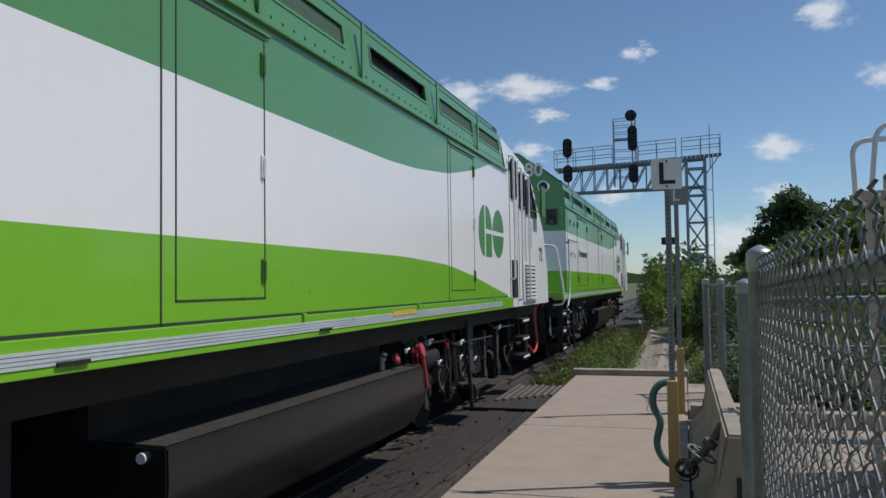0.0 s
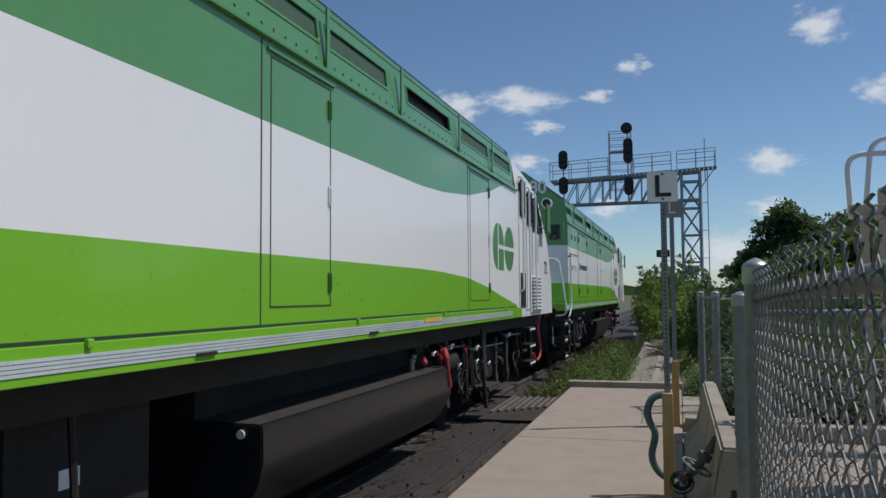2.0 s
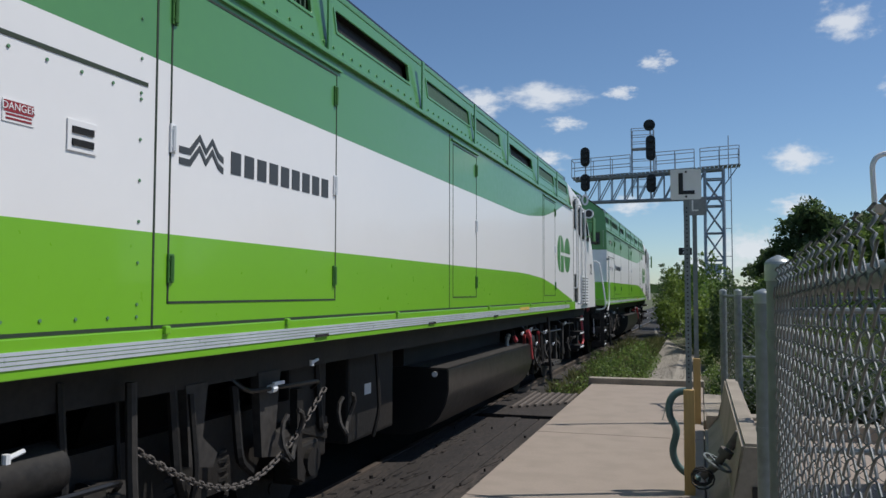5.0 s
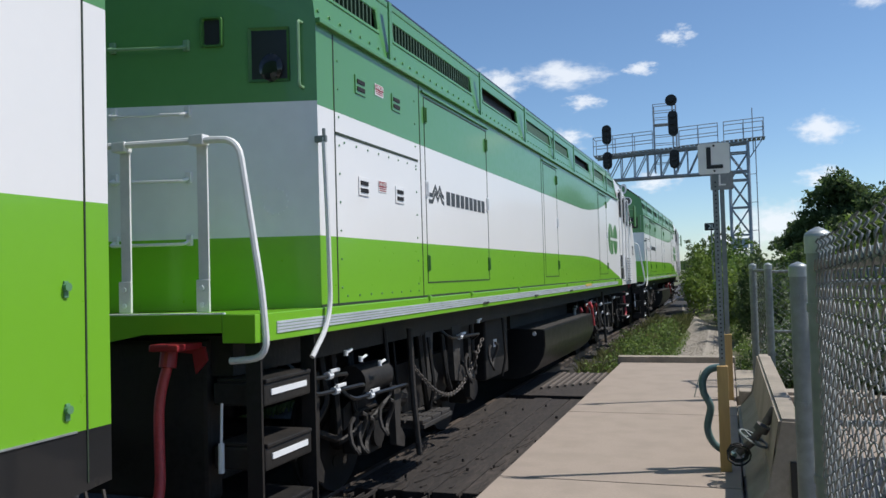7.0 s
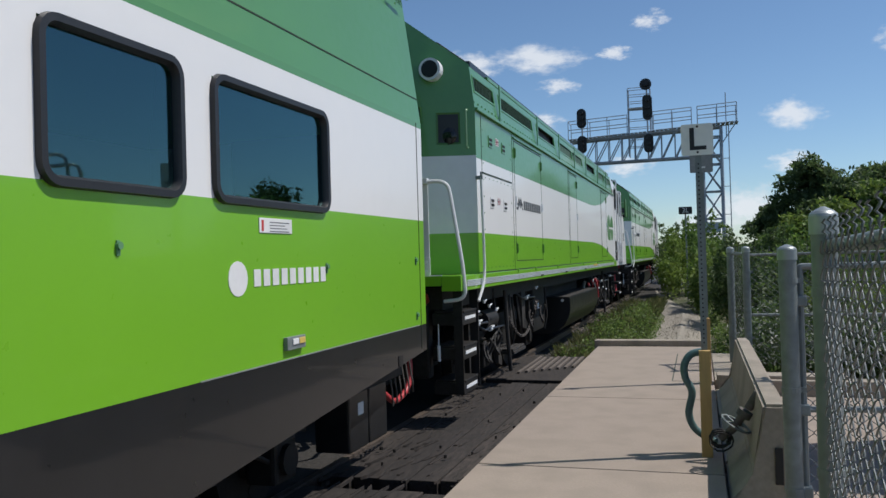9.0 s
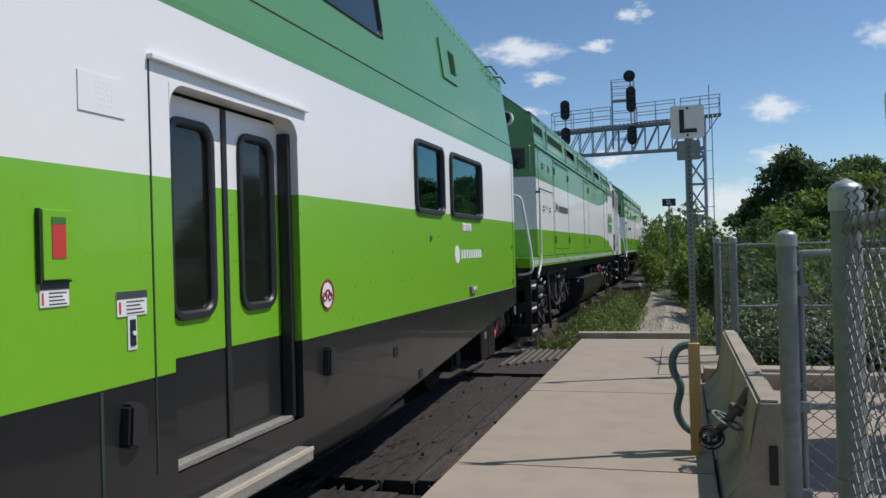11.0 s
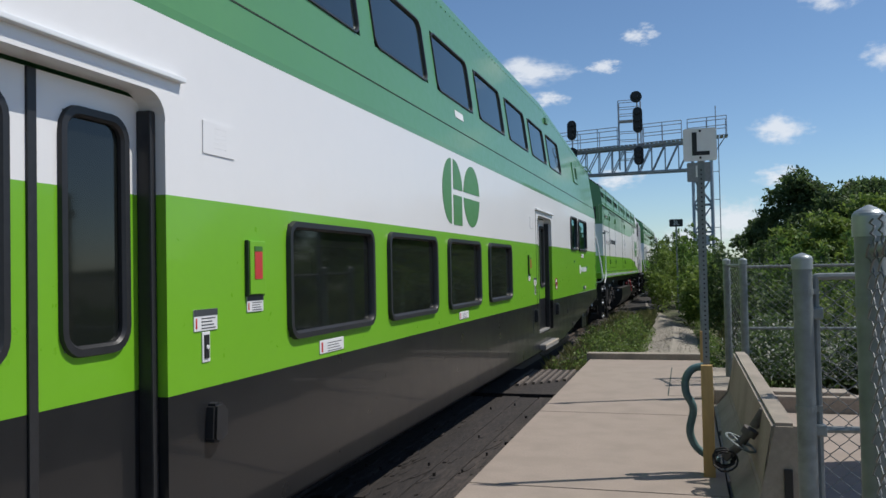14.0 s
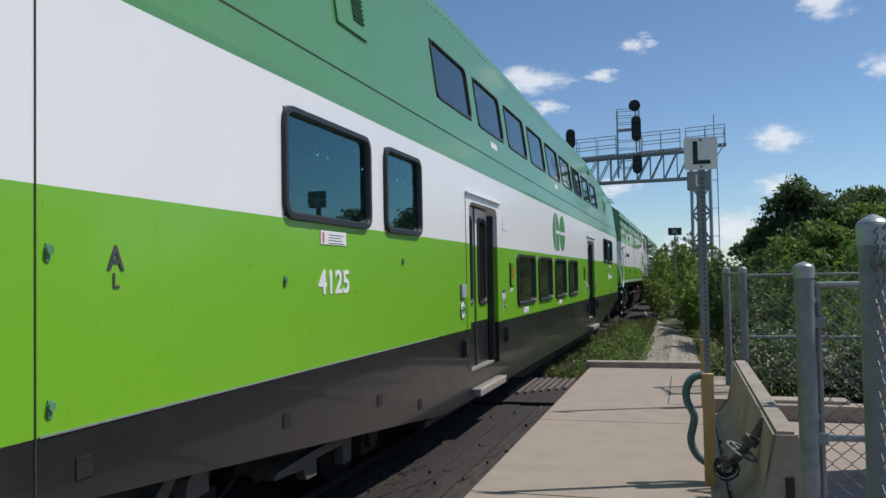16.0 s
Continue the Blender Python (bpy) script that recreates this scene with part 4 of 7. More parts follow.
    for y0, y1, hinge in ((3.98, 5.97, 2), (8.93, 9.9, 1), (14.24, 15.32, 1)):
        d = part("side_door", seam(y0, y1, 1.6, 3.29), DARKSEAM, car, "flush side door")
        for yy in ([y0 + 0.02, y1 - 0.03] if hinge == 2 else [y1 - 0.03]):
            for z in (1.78, 2.45, 3.12):
                bm = bmesh.new()
                box(bm, HALF, HALF + 0.012, o(yy) - 0.024, o(yy) + 0.024, z - 0.075, z + 0.075, 0.004)
                for q in (-0.045, 0.045):
                    disc(bm, (HALF + 0.012, o(yy) - 0.014, z + q), (1, 0, 0), 0.006, 0.004, 6)
                tube(bm, [(HALF + 0.016, o(yy), z - 0.065), (HALF + 0.016, o(yy), z + 0.065)], 0.012, 6)
                part("hinge", bm, HINGEGREEN if z > 3 or z < 2 else GREYEND, d)
        bm = bmesh.new()
        box(bm, HALF, HALF + 0.02, o(y0 - 0.06), o(y1 + 0.06), 3.315, 3.335, 0.004)
        part("drip_rail", bm, FOREST, d)
    bm = bmesh.new()
    for y in (2.2, 3.86, 8.8, 14.13):
        box(bm, HALF - 0.001, HALF + 0.003, o(y), o(y) + 0.014, 1.476, 3.37)
    # Bottom seam, thickened to paint in the shadow line above the sill.
    box(bm, HALF - 0.001, HALF + 0.003, o(R0), o(C0), 1.477, 1.494)
    box(bm, HALF - 0.001, HALF + 0.004, o(2.22), o(3.8), 2.67, 2.69)
    part("panel_seam", bm, DARKSEAM, car)
    bm = bmesh.new()
    for y in (2.27, 3.75):
        for k in range(9):
            disc(bm, (HALF, o(y), 1.6 + 0.2 * k), (1, 0, 0), 0.008, 0.006, 6)
    for k in range(8):
        disc(bm, (HALF, o(2.35 + 0.2 * k), 2.63), (1, 0, 0), 0.008, 0.006, 6)
        disc(bm, (HALF, o(2.35 + 0.2 * k), 1.54), (1, 0, 0), 0.008, 0.006, 6)
    tagged(part("panel_bolt", bm, ROOFGREY, car), kind="stuff")
    for y, z in ((2.66, 2.345), (3.36, 2.34), (2.64, 3.1), (3.33, 3.1)):
        bm = bmesh.new()
        box(bm, HALF, HALF + 0.008, o(y) - 0.09, o(y) + 0.09, z - 0.07, z + 0.07, 0.003)
        v = part("small_vent", bm, WHITE if z < 2.8 else FOREST, car)
        bm = bmesh.new()
        for k in range(2):
            box(bm, HALF + 0.008, HALF + 0.014, o(y) - 0.065, o(y) + 0.065, z - 0.045 + 0.055 * k, z - 0.015 + 0.055 * k)
        part("slot", bm, BLACK, v)
    for y, z in ((3.01, 2.375), (2.99, 3.135)):
        bm = bmesh.new()
        box(bm, HALF, HALF + 0.004, o(y) - 0.08, o(y) + 0.08, z - 0.045, z + 0.045)
        lab = part("warning_label", bm, LABEL, car)
        bm = bmesh.new()
        box(bm, HALF + 0.004, HALF + 0.0055, o(y) - 0.075, o(y) + 0.075, z - 0.005, z + 0.04)
        for k in range(2):
            box(bm, HALF + 0.004, HALF + 0.0055, o(y) - 0.065, o(y) + 0.065, z - 0.035 + 0.016 * k, z - 0.027 + 0.016 * k)
        part("warning_print", bm, REDBOX, lab)
        lettering("warning_word", "DANGER", 0.042, LABEL, lab, Matrix.Translation((HALF + 0.005, o(y), z + 0.018)) @ TO_SIDE)
    # name: plain mark and bar
    bm = bmesh.new()
    side = lambda u, v, q: (HALF + q, u, v)
    for k in range(2):
        pts = [(4.06, 2.33 + 0.06 * k), (4.16, 2.33 + 0.06 * k), (4.24, 2.42 + 0.06 * k), (4.3, 2.35 + 0.06 * k), (4.36, 2.42 + 0.06 * k), (4.42, 2.35 + 0.06 * k),
               (4.47, 2.33 + 0.06 * k), (4.47, 2.365 + 0.06 * k), (4.42, 2.385 + 0.06 * k), (4.36, 2.455 + 0.06 * k), (4.3, 2.385 + 0.06 * k), (4.24, 2.455 + 0.06 * k), (4.15, 2.365 + 0.06 * k), (4.06, 2.365 + 0.06 * k)]
        plate(bm, [(o(a), b) for a, b in pts], side, 0.004)
    mark = part("name_mark", bm, INK, car, "plain dark zigzag mark with blocks in place of a name")
    for k in range(9):
        bm = bmesh.new()
        box(bm, HALF, HALF + 0.004, o(4.55 + 0.147 * k), o(4.655 + 0.147 * k), 2.345, 2.475)
        part("name_block", bm, INK, mark)
    round_logo(car, o(16.3), HALF, 2.05, 2.74, 1.0)
    # cab: upright sides, a raked front that folds along the centre line
    bm = bmesh.new()
    side_line = [(C0, 1.31), (21.0, 1.31), (20.95, 1.9), (20.5, 2.7), (19.3, 3.56), (19.0, 3.72), (C0, 3.93)]
    inward = lambda z: HALF if z <= GUT else ux(z)
    side_line.insert(4, (19.52, GUT))
    side_line.append((C0, GUT))
    near = [bm.verts.new((inward(z), o(y), z)) for y, z in side_line]
    far = [bm.verts.new((-inward(z), o(y), z)) for y, z in side_line]
    for row in (near, far):
        bm.faces.new(row[:5] + row[8:])
        bm.faces.new(row[4:9])
    fold = [bm.verts.new((0, o(y), z)) for y, z in ((21.3, 1.31), (21.25, 1.9), (20.8, 2.75), (19.8, 3.7), (19.6, 3.9), (19.25, 4.3), (C0, 4.68))]
    for row in (near, far):
        for k in range(6):
            bm.faces.new((row[k + 1], row[k + 2], fold[k + 1], fold[k]))
    bm.faces.new((near[0], near[1], fold[0], far[1], far[0]))
    flat(bm, [(x, o(C0 + 0.002), z) for x, z in prof])
    cab = part("cab", bm, WHITE, car, "white driver's cab with raked front")
    for y0, y1, z0, z1, rake in ((17.64, 17.95, 3.05, 3.6, 0.0), (18.31, 18.64, 2.95, 3.48, 0.0), (18.84, 19.74, 2.9, 3.42, 0.55)):
        yc, zc = (y0 + y1) / 2, (z0 + z1) / 2
        lean = lambda a, b: o(yc) + a - (rake * (b / (z1 - z0) + 0.5) if a > 0 else 0.0)
        bm = bmesh.new()
        ring_frame(bm, y1 - y0, z1 - z0, 0.07, 0.045, 0.022, lambda a, b, q: (HALF + 0.006 + q, lean(a, b), zc + b))
        w = part("window", bm, RUBBER, cab)
        bm = bmesh.new()
        bm.faces.new([bm.verts.new((HALF + 0.008, lean(a, b), zc + b)) for a, b in round_rect(y1 - y0, z1 - z0, 0.06)])
        part("pane", bm, CABGLASS, w)
    for y, z0, z1, reach in ((17.55, 1.75, 3.66, 0.07), (18.1, 1.42, 3.55, 0.08), (18.72, 1.42, 3.5, 0.08), (19.05, 2.3, 2.75, 0.05)):
        bm = bmesh.new()
        tube(bm, rounded([(HALF, o(y), z1), (HALF + reach, o(y), z1), (HALF + reach, o(y), z0), (HALF, o(y), z0)], 0.06), 0.017, 6)
        part("grab_rail", bm, HANDRAIL, cab)
    bm = bmesh.new()
    for a, b in ((17.5, 17.52), (18.2, 18.22), (18.78, 18.8)):
        box(bm, HALF - 0.001, HALF + 0.004, o(a), o(b), 1.42, 3.68)
    part("cab_seam", bm, DARKSEAM, cab)
    bm = bmesh.new()
    box(bm, HALF, HALF + 0.02, o(18.5), o(19.62), 1.36, 2.04, 0.02)
    louvre = part("step_louvre", bm, HANDRAIL, cab, "white louvred side panel")
    # Dark plate behind the slats paints in the shade between them.
    bm = bmesh.new()
    box(bm, HALF + 0.02, HALF + 0.024, o(18.6), o(19.52), 1.4, 1.99)
    part("louvre_shadow", bm, DARKSEAM, louvre)
    for k in range(9):
        bm = bmesh.new()
        box(bm, HALF + 0.022, HALF + 0.06, o(18.6), o(19.52), 1.41 + 0.064 * k, 1.45 + 0.064 * k, 0.006)
        part("slat", bm, HANDRAIL, louvre)
    bm = bmesh.new()
    box(bm, HALF - 0.001, HALF + 0.012, o(17.62), o(18.05), 1.46, 2.05, 0.008)
    for k in range(3):
        box(bm, HALF + 0.012, HALF + 0.018, o(17.68), o(17.99), 1.5 + 0.19 * k, 1.62 + 0.19 * k)
    part("foot_hold", bm, [TANKBLACK], cab, "dark recessed foot holds")
    bm = bmesh.new()
    box(bm, HALF + 0.12, HALF + 0.16, o(19.55), o(19.95), 2.85, 3.42, 0.03)
    tube(bm, rounded([(HALF - 0.05, o(19.3), 2.95), (HALF + 0.14, o(19.6), 2.95)], 0.05), 0.015, 6)
    tube(bm, rounded([(HALF - 0.05, o(19.2), 3.3), (HALF + 0.14, o(19.6), 3.3)], 0.05), 0.015, 6)
    part("mirror", bm, HINGEGREEN, cab, "dark framed cab mirror")
    # rear: lamps, grab irons, hand rails, steps
    rear = lambda u, v, q: (HALF - u * 0.956, o(R0) - u * 0.293 - q * 0.956, v)  # u metres from the near corner
    u0, u1, z0, z1 = 0.175, 0.455, 2.995, 3.365
    bm = bmesh.new()  # sunk lamp: four reveals and a dark back
    corners = [(u0, z0), (u1, z0), (u1, z1), (u0, z1)]
    for (a, b), (c, d) in zip(corners, corners[1:] + corners[:1]):
        flat(bm, [rear(a, b, 0.012), rear(c, d, 0.012), rear(c + (0.02 if c == u0 else -0.02), d + (0.02 if d == z0 else -0.02), 0.004), rear(a + (0.02 if a == u0 else -0.02), b + (0.02 if b == z0 else -0.02), 0.004)])
    flat(bm, [rear(a, b, 0.004) for a, b in corners], 1)
    lf = part("lamp_recess", bm, [HINGEGREEN, TANKBLACK], car, "dark square lamp recess")
    bm = bmesh.new()
    c, d = Vector(rear((u0 + u1) / 2, 3.09, 0.004)), Vector(rear((u0 + u1) / 2, 3.09, 0.03))
    disc(bm, c, d - c, 0.1, 0.02, 24, 0, 0.07)
    part("lamp_lens", bm, CABGLASS, lf, "round dark lens", smooth=True)
    u0, u1, z0, z1 = 0.625, 0.77, 3.245, 3.445
    bm = bmesh.new()
    ring_frame(bm, u1 - u0 - 0.03, z1 - z0 - 0.03, 0.02, 0.018, 0.03, lambda a, b, q: rear((u0 + u1) / 2 + a, (z0 + z1) / 2 + b, q))
    lf = part("lamp_frame", bm, HINGEGREEN, car)
    bm = bmesh.new()
    flat(bm, [rear(a, b, 0.004) for a, b in ((u0, z0), (u1, z0), (u1, z1), (u0, z1))])
    part("lamp_glass", bm, SIGNBLACK, lf)
    bm = bmesh.new()
    c, d = Vector(rear(0.48, 3.86, 0.0)), Vector(rear(0.48, 3.86, 0.12))
    disc(bm, c, d - c, 0.13, 0.12, 20)
    disc(bm, d, d - c, 0.1, 0.01, 20, 1)
    part("tail_lamp", bm, [GREYEND, SIGNBLACK], car)
    for z in (1.92, 2.34, 2.785, 3.235):
        bm = bmesh.new()
        tube(bm, rounded([rear(0.875, z + 0.03, 0), rear(0.875, z, 0.07), rear(1.38, z, 0.07), rear(1.38, z + 0.03, 0)], 0.03), 0.011, 6)
        for u in (0.875, 1.38):
            box(bm, -0.022, 0.022, -0.012, 0.012, -0.04, 0.035, 0.008, m=Matrix.Translation(rear(u, z + 0.03, 0.01)))
        part("grab_iron", bm, HANDRAIL if z < 2.9 else PALEGREEN, car)
    bm = bmesh.new()
    tube(bm, rounded([rear(0.09, 2.95, 0), rear(0.09, 2.95, 0.06), rear(0.09, 3.39, 0.06), rear(0.09, 3.39, 0)], 0.03), 0.011, 6)
    part("grab_iron", bm, PALEGREEN, car)
    bm = bmesh.new()
    for k in range(14):
        a = 2 * math.pi * k / 14
        disc(bm, rear(0.3 + 0.085 * math.cos(a), 2.19 + 0.085 * math.sin(a), 0), (0.29, -0.956, 0), 0.007, 0.012, 6)
    tagged(part("bolt_ring", bm, GREYEND, car), kind="stuff")
    bm = bmesh.new()
    yr = 1.2
    tube(bm, rounded([(0.3, o(yr), 2.53), (1.38, o(yr), 2.5), (1.52, o(yr), 1.6), (1.55, o(yr), 1.22), (1.3, o(yr), 1.2)], 0.12), 0.021, 8)
    part("hand_rail", bm, HANDRAIL, car, "bent white hand rail", smooth=True)
    for x in (0.53, 1.1):
        bm = bmesh.new()
        box(bm, x - 0.036, x + 0.036, o(yr) + 0.035, o(yr) + 0.05, 1.484, 2.52, 0.004)
        box(bm, x - 0.05, x + 0.05, o(yr) - 0.026, o(yr) + 0.05, 2.48, 2.545, 0.01)
        box(bm, x - 0.046, x + 0.046, o(yr) + 0.02, o(yr) + 0.035, 1.484, 1.68, 0.006)
        post = part("rail_post", bm, HANDRAIL, car, "flat white rail post")
        for z in (1.53, 1.63):
            bm = bmesh.new()
            disc(bm, (x, o(yr) + 0.02, z), (0, -1, 0), 0.016, 0.012, 8)
            part("bolt", bm, GREYEND, post)
    bm = bmesh.new()
    tube(bm, rounded([(HALF + 0.06, o(1.93), 2.6), (HALF + 0.06, o(1.96), 2.0), (HALF + 0.06, o(1.97), 1.5), (HALF + 0.06, o(1.9), 1.34), (HALF + 0.04, o(1.74), 1.17)], 0.1), 0.017, 8)
    rail = part("hand_rail", bm, HANDRAIL, car, "white corner hand rail", smooth=True)
    bm = bmesh.new()
    box(bm, HALF - 0.005, HALF + 0.08, o(1.915), o(1.945), 2.57, 2.615, 0.008)
    tube(bm, [(HALF + 0.06, o(1.93), 2.5), (HALF + 0.06, o(1.93), 2.66)], 0.012, 6)
    part("rail_bracket", bm, STEEL, rail, "bolted steel bracket")
    for k in range(3):
        bm = bmesh.new()
        z = 0.28 + 0.375 * k
        box(bm, 1.14, 1.49, o(1.25), o(1.8), z - 0.1, z + 0.035, 0.015)
        box(bm, 1.16, 1.5, o(1.26), o(1.79), z + 0.035, z + 0.06, 0.008)
        st = part("step", bm, BLACK, car)
        bm = bmesh.new()
        box(bm, 1.49, 1.497, o(1.32), o(1.74), z - 0.04, z - 0.005)
        part("step_edge", bm, GREYEND, st, "white step edge")
    for y in (1.2, 1.84):
        bm = bmesh.new()
        box(bm, 1.4, 1.5, o(y), o(y) + 0.02, 0.2, 1.34)
        part("step_stringer", bm, BLACK, car)
    # hoses and cables at the rear
    bm = bmesh.new()
    tube(bm, rounded([(0.95, o(1.1), 1.22), (0.91, o(1.05), 1.0), (0.93, o(1.02), 0.75), (0.97, o(0.98), 0.5), (0.97, o(0.9), 0.3), (0.95, o(0.55), 0.2), (0.93, o(0.2), 0.4)], 0.14, 4), 0.031, 10)
    part("hose", bm, RED, car, "drooping faded red hose", smooth=True)
    for x, mt, r in ((0.3, RUBBER, 0.03), (-0.2, RUBBER, 0.03), (0.05, RUBBER, 0.025)):
        bm = bmesh.new()
        tube(bm, [(x + 0.05 * math.sin(i * 1.6), o(1.1 - 0.13 * i), 1.2 - 0.95 * math.sin(math.pi * i / 8) ** 0.8 + (0.0 if i < 8 else -0.15)) for i in range(9)], r, 8)
        part("hose", bm, mt, car, "drooping jumper hose", smooth=True)
    bm = bmesh.new()
    disc(bm, (0.95, o(1.1), 1.27), (0, -0.2, -1), 0.05, 0.1, 14)
    box(bm, 0.88, 1.08, o(1.0), o(1.24), 1.27, 1.31, 0.012)
    plate(bm, [(0.86, 1.31), (1.1, 1.28), (1.12, 1.2), (1.04, 1.12), (1.02, 1.24), (0.86, 1.25)], lambda u, v, q: (u, o(1.24) - q, v), 0.02)
    part("hose_socket", bm, REDBOX, car, "red hose socket with lid")
    bm = bmesh.new()
    tube(bm, [(1.22, o(1.22), 0.95), (1.225, o(1.2), 0.72)], 0.008, 6)
    tube(bm, [(1.225, o(1.2), 0.72), (1.23, o(1.19), 0.55)], 0.018, 8)
    part("pull_handle", bm, HANDRAIL, car, "hanging white pull handle")
    # Added sheet on the far side; keeps sky light out from under the body.
    bm = bmesh.new()
    box(bm, -1.42, -1.38, o(1.4), o(20.6), 0.1, 1.34)
    part("side_sill", bm, BLACK, car)
    for y0, y1 in ((0.3, 1.4), (20.9, 22.0)):
        bm = bmesh.new()
        box(bm, -0.2, 0.2, o(y0), o(y1), 0.5, 0.8, 0.05)
        part("coupler", bm, BLACK, car)
    for y0, y1, z0 in ((1.25, 1.4, 0.35), (20.7, 20.9, 0.2)):
        bm = bmesh.new()
        box(bm, -1.1, 1.1, o(y0), o(y1), z0, 1.32, 0.03)
        part("end_beam", bm, BLACK, car)
    # underframe: tank, air reservoirs, bogies, rigging
    bm = bmesh.new()
    box(bm, -1.25, 1.25, o(1.3), o(20.8), 1.1, 1.34)
    part("underframe", bm, BLACK, car)
    bm = bmesh.new()
    pr = [(0.95, 0.84), (1.45, 0.83), (1.455, 0.6), (1.42, 0.44), (1.33, 0.28), (1.2, 0.17), (1.0, 0.1)]
    pr = pr + [(-x, z) for x, z in pr[::-1]]
    a = [bm.verts.new((x, o(8.93), z)) for x, z in pr]
    b = [bm.verts.new((x, o(13.42), z)) for x, z in pr]
    for k in range(len(pr)):
        bm.faces.new((a[k], a[(k + 1) % len(pr)], b[(k + 1) % len(pr)], b[k]))
    bm.faces.new(a[::-1])
    bm.faces.new(b)
    bmesh.ops.bevel(bm, geom=bm.edges[:], offset=0.012, segments=2, affect="EDGES")
    tank = part("fuel_tank", bm, TANKBLACK, car, "black fuel tank with rounded belly", smooth=True)
    bm = bmesh.new()
    box(bm, -0.93, 0.93, o(8.95), o(13.4), 0.84, 1.1)
    part("tank_saddle", bm, BLACK, tank)
    # Lighter sheet over the tank top: sunlight put in as colour.
    bm = bmesh.new()
    flat(bm, [(0.94, o(8.95), 0.846), (1.43, o(8.95), 0.836), (1.43, o(13.4), 0.836), (0.94, o(13.4), 0.846)])
    part("tank_top", bm, DARKDUST_SUNTOP, tank, "flat tank top, coloured lighter to stand for sunlight")
    bm = bmesh.new()
    disc(bm, (1.2, o(12.75), 0.84), (0, 0, 1), 0.03, 0.1, 12)
    disc(bm, (1.2, o(12.75), 0.94), (0.3, 0, 1), 0.04, 0.035, 12)
    disc(bm, (1.22, o(12.75), 0.99), (0.3, 0, 1), 0.034, 0.03, 12)
    part("filler_neck", bm, CAPSTEEL, tank, "pale metal filler neck")
    bm = bmesh.new()
    disc(bm, (1.28, o(12.9), 0.93), (1, 0, 0.4), 0.055, 0.04, 14)
    part("filler_cap", bm, RED, tank, "small red filler cap")
    bm = bmesh.new()
    disc(bm, (1.4, o(13.3), 0.99), (1, 0, 0.3), 0.07, 0.05, 14)
    tube(bm, [(1.44, o(13.3), 0.98), (1.46, o(13.38), 0.6)], 0.026, 8)
    part("filler_cap", bm, RED, tank, "red filler cap and strap")
    bm = bmesh.new()
    disc(bm, (1.3, o(8.93), 0.77), (0, -1, 0), 0.03, 0.02, 12)
    part("plug", bm, GREYEND, tank)
    for y in (4.9, 16.6):
        bogie(car, o(y), 0.5, 2.75)
    random.seed(7)
    for k in range(26):
        bm = bmesh.new()
        y = random.choice((random.uniform(2.2, 8.2), random.uniform(13.4, 19.6)))
        x = random.uniform(1.05, 1.3)
        z = random.uniform(0.95, 1.3)
        tube(bm, rounded([(x, o(y), z), (x + 0.05, o(y), random.uniform(0.3, 0.8)), (x, o(y + random.uniform(-0.6, 0.6)), random.uniform(0.3, 0.7))], 0.08, 3), random.choice((0.014, 0.02, 0.03)), 6)
        part("brake_pipe", bm, BLACK, car)
    for y, r, l in ((13.8, 0.13, 0.5), (2.98, 0.13, 0.56)):
        bm = bmesh.new()
        disc(bm, (1.2, o(y), 0.84), (0, 1, 0), r, l, 16)
        part("air_reservoir", bm, BLACK, car, smooth=True)
    for y0, y1, z0 in ((7.2, 8.3, 0.3), (6.1, 6.75, 0.3)):
        bm = bmesh.new()
        box(bm, 0.7, 1.06, o(y0), o(y1), z0, 1.1, 0.03)
        part("equipment_box", bm, BLACK, car)
    for y, z in ((13.3, 1.0), (13.45, 0.95), (14.6, 0.95)):
        bm = bmesh.new()
        disc(bm, (1.3, o(y), z), (1, 0, 0), 0.035, 0.04, 12)
        tube(bm, [(1.33, o(y), z), (1.33, o(y) + 0.05, z - 0.18)], 0.01, 6)
        part("cut_out_valve", bm, REDBOX, car, "red valve handle")
    bm = bmesh.new()
    for i in range(48):
        f = (i + 0.5) / 48
        p = Vector((1.34, o(3.98 + 2.16 * f), 0.85 + 0.08 * f - 0.43 * math.sin(math.pi * f)))
        d = Vector((0, 2.16, 0.08 - 0.43 * math.pi * math.cos(math.pi * f))).normalized()
        w = (Vector((1, 0, 0)) if i % 2 else d.cross(Vector((1, 0, 0)))) * 0.017
        tube(bm, [p - d * 0.03 - w * 0.6, p - d * 0.015 - w, p + d * 0.015 - w, p + d * 0.03 - w * 0.6, p + d * 0.03 + w * 0.6, p + d * 0.015 + w, p - d * 0.015 + w, p - d * 0.03 + w * 0.6, p - d * 0.03 - w * 0.6], 0.007, 5)
    part("chain", bm, DUSTY, car, "hanging link chain")
    for y, z in ((2.5, 1.12), (2.75, 1.05), (3.1, 0.98), (5.8, 1.15), (12.9, 1.02), (14.0, 0.8), (14.9, 0.78), (15.6, 0.7)):
        bm = bmesh.new()
        tube(bm, [(1.4, o(y), z), (1.41, o(y) + 0.08, z + 0.02)], 0.011, 6)
        disc(bm, (1.4, o(y), z - 0.02), (0, 0, 1), 0.017, 0.04, 8)
        part("pipe_coupling", bm, GREYEND, car)
    bm = bmesh.new()
    box(bm, 1.061, 1.066, o(7.55), o(7.7), 0.7, 0.8)
    part("plate", bm, LABEL, car)
    # foot board, drop pipes, hung hose loops, hand-brake wheel and hangers round both bogies
    for y in (4.0, 15.6):
        bm = bmesh.new()
        box(bm, 1.05, 1.42, o(y), o(y + 0.78), 0.29, 0.33, 0.006)
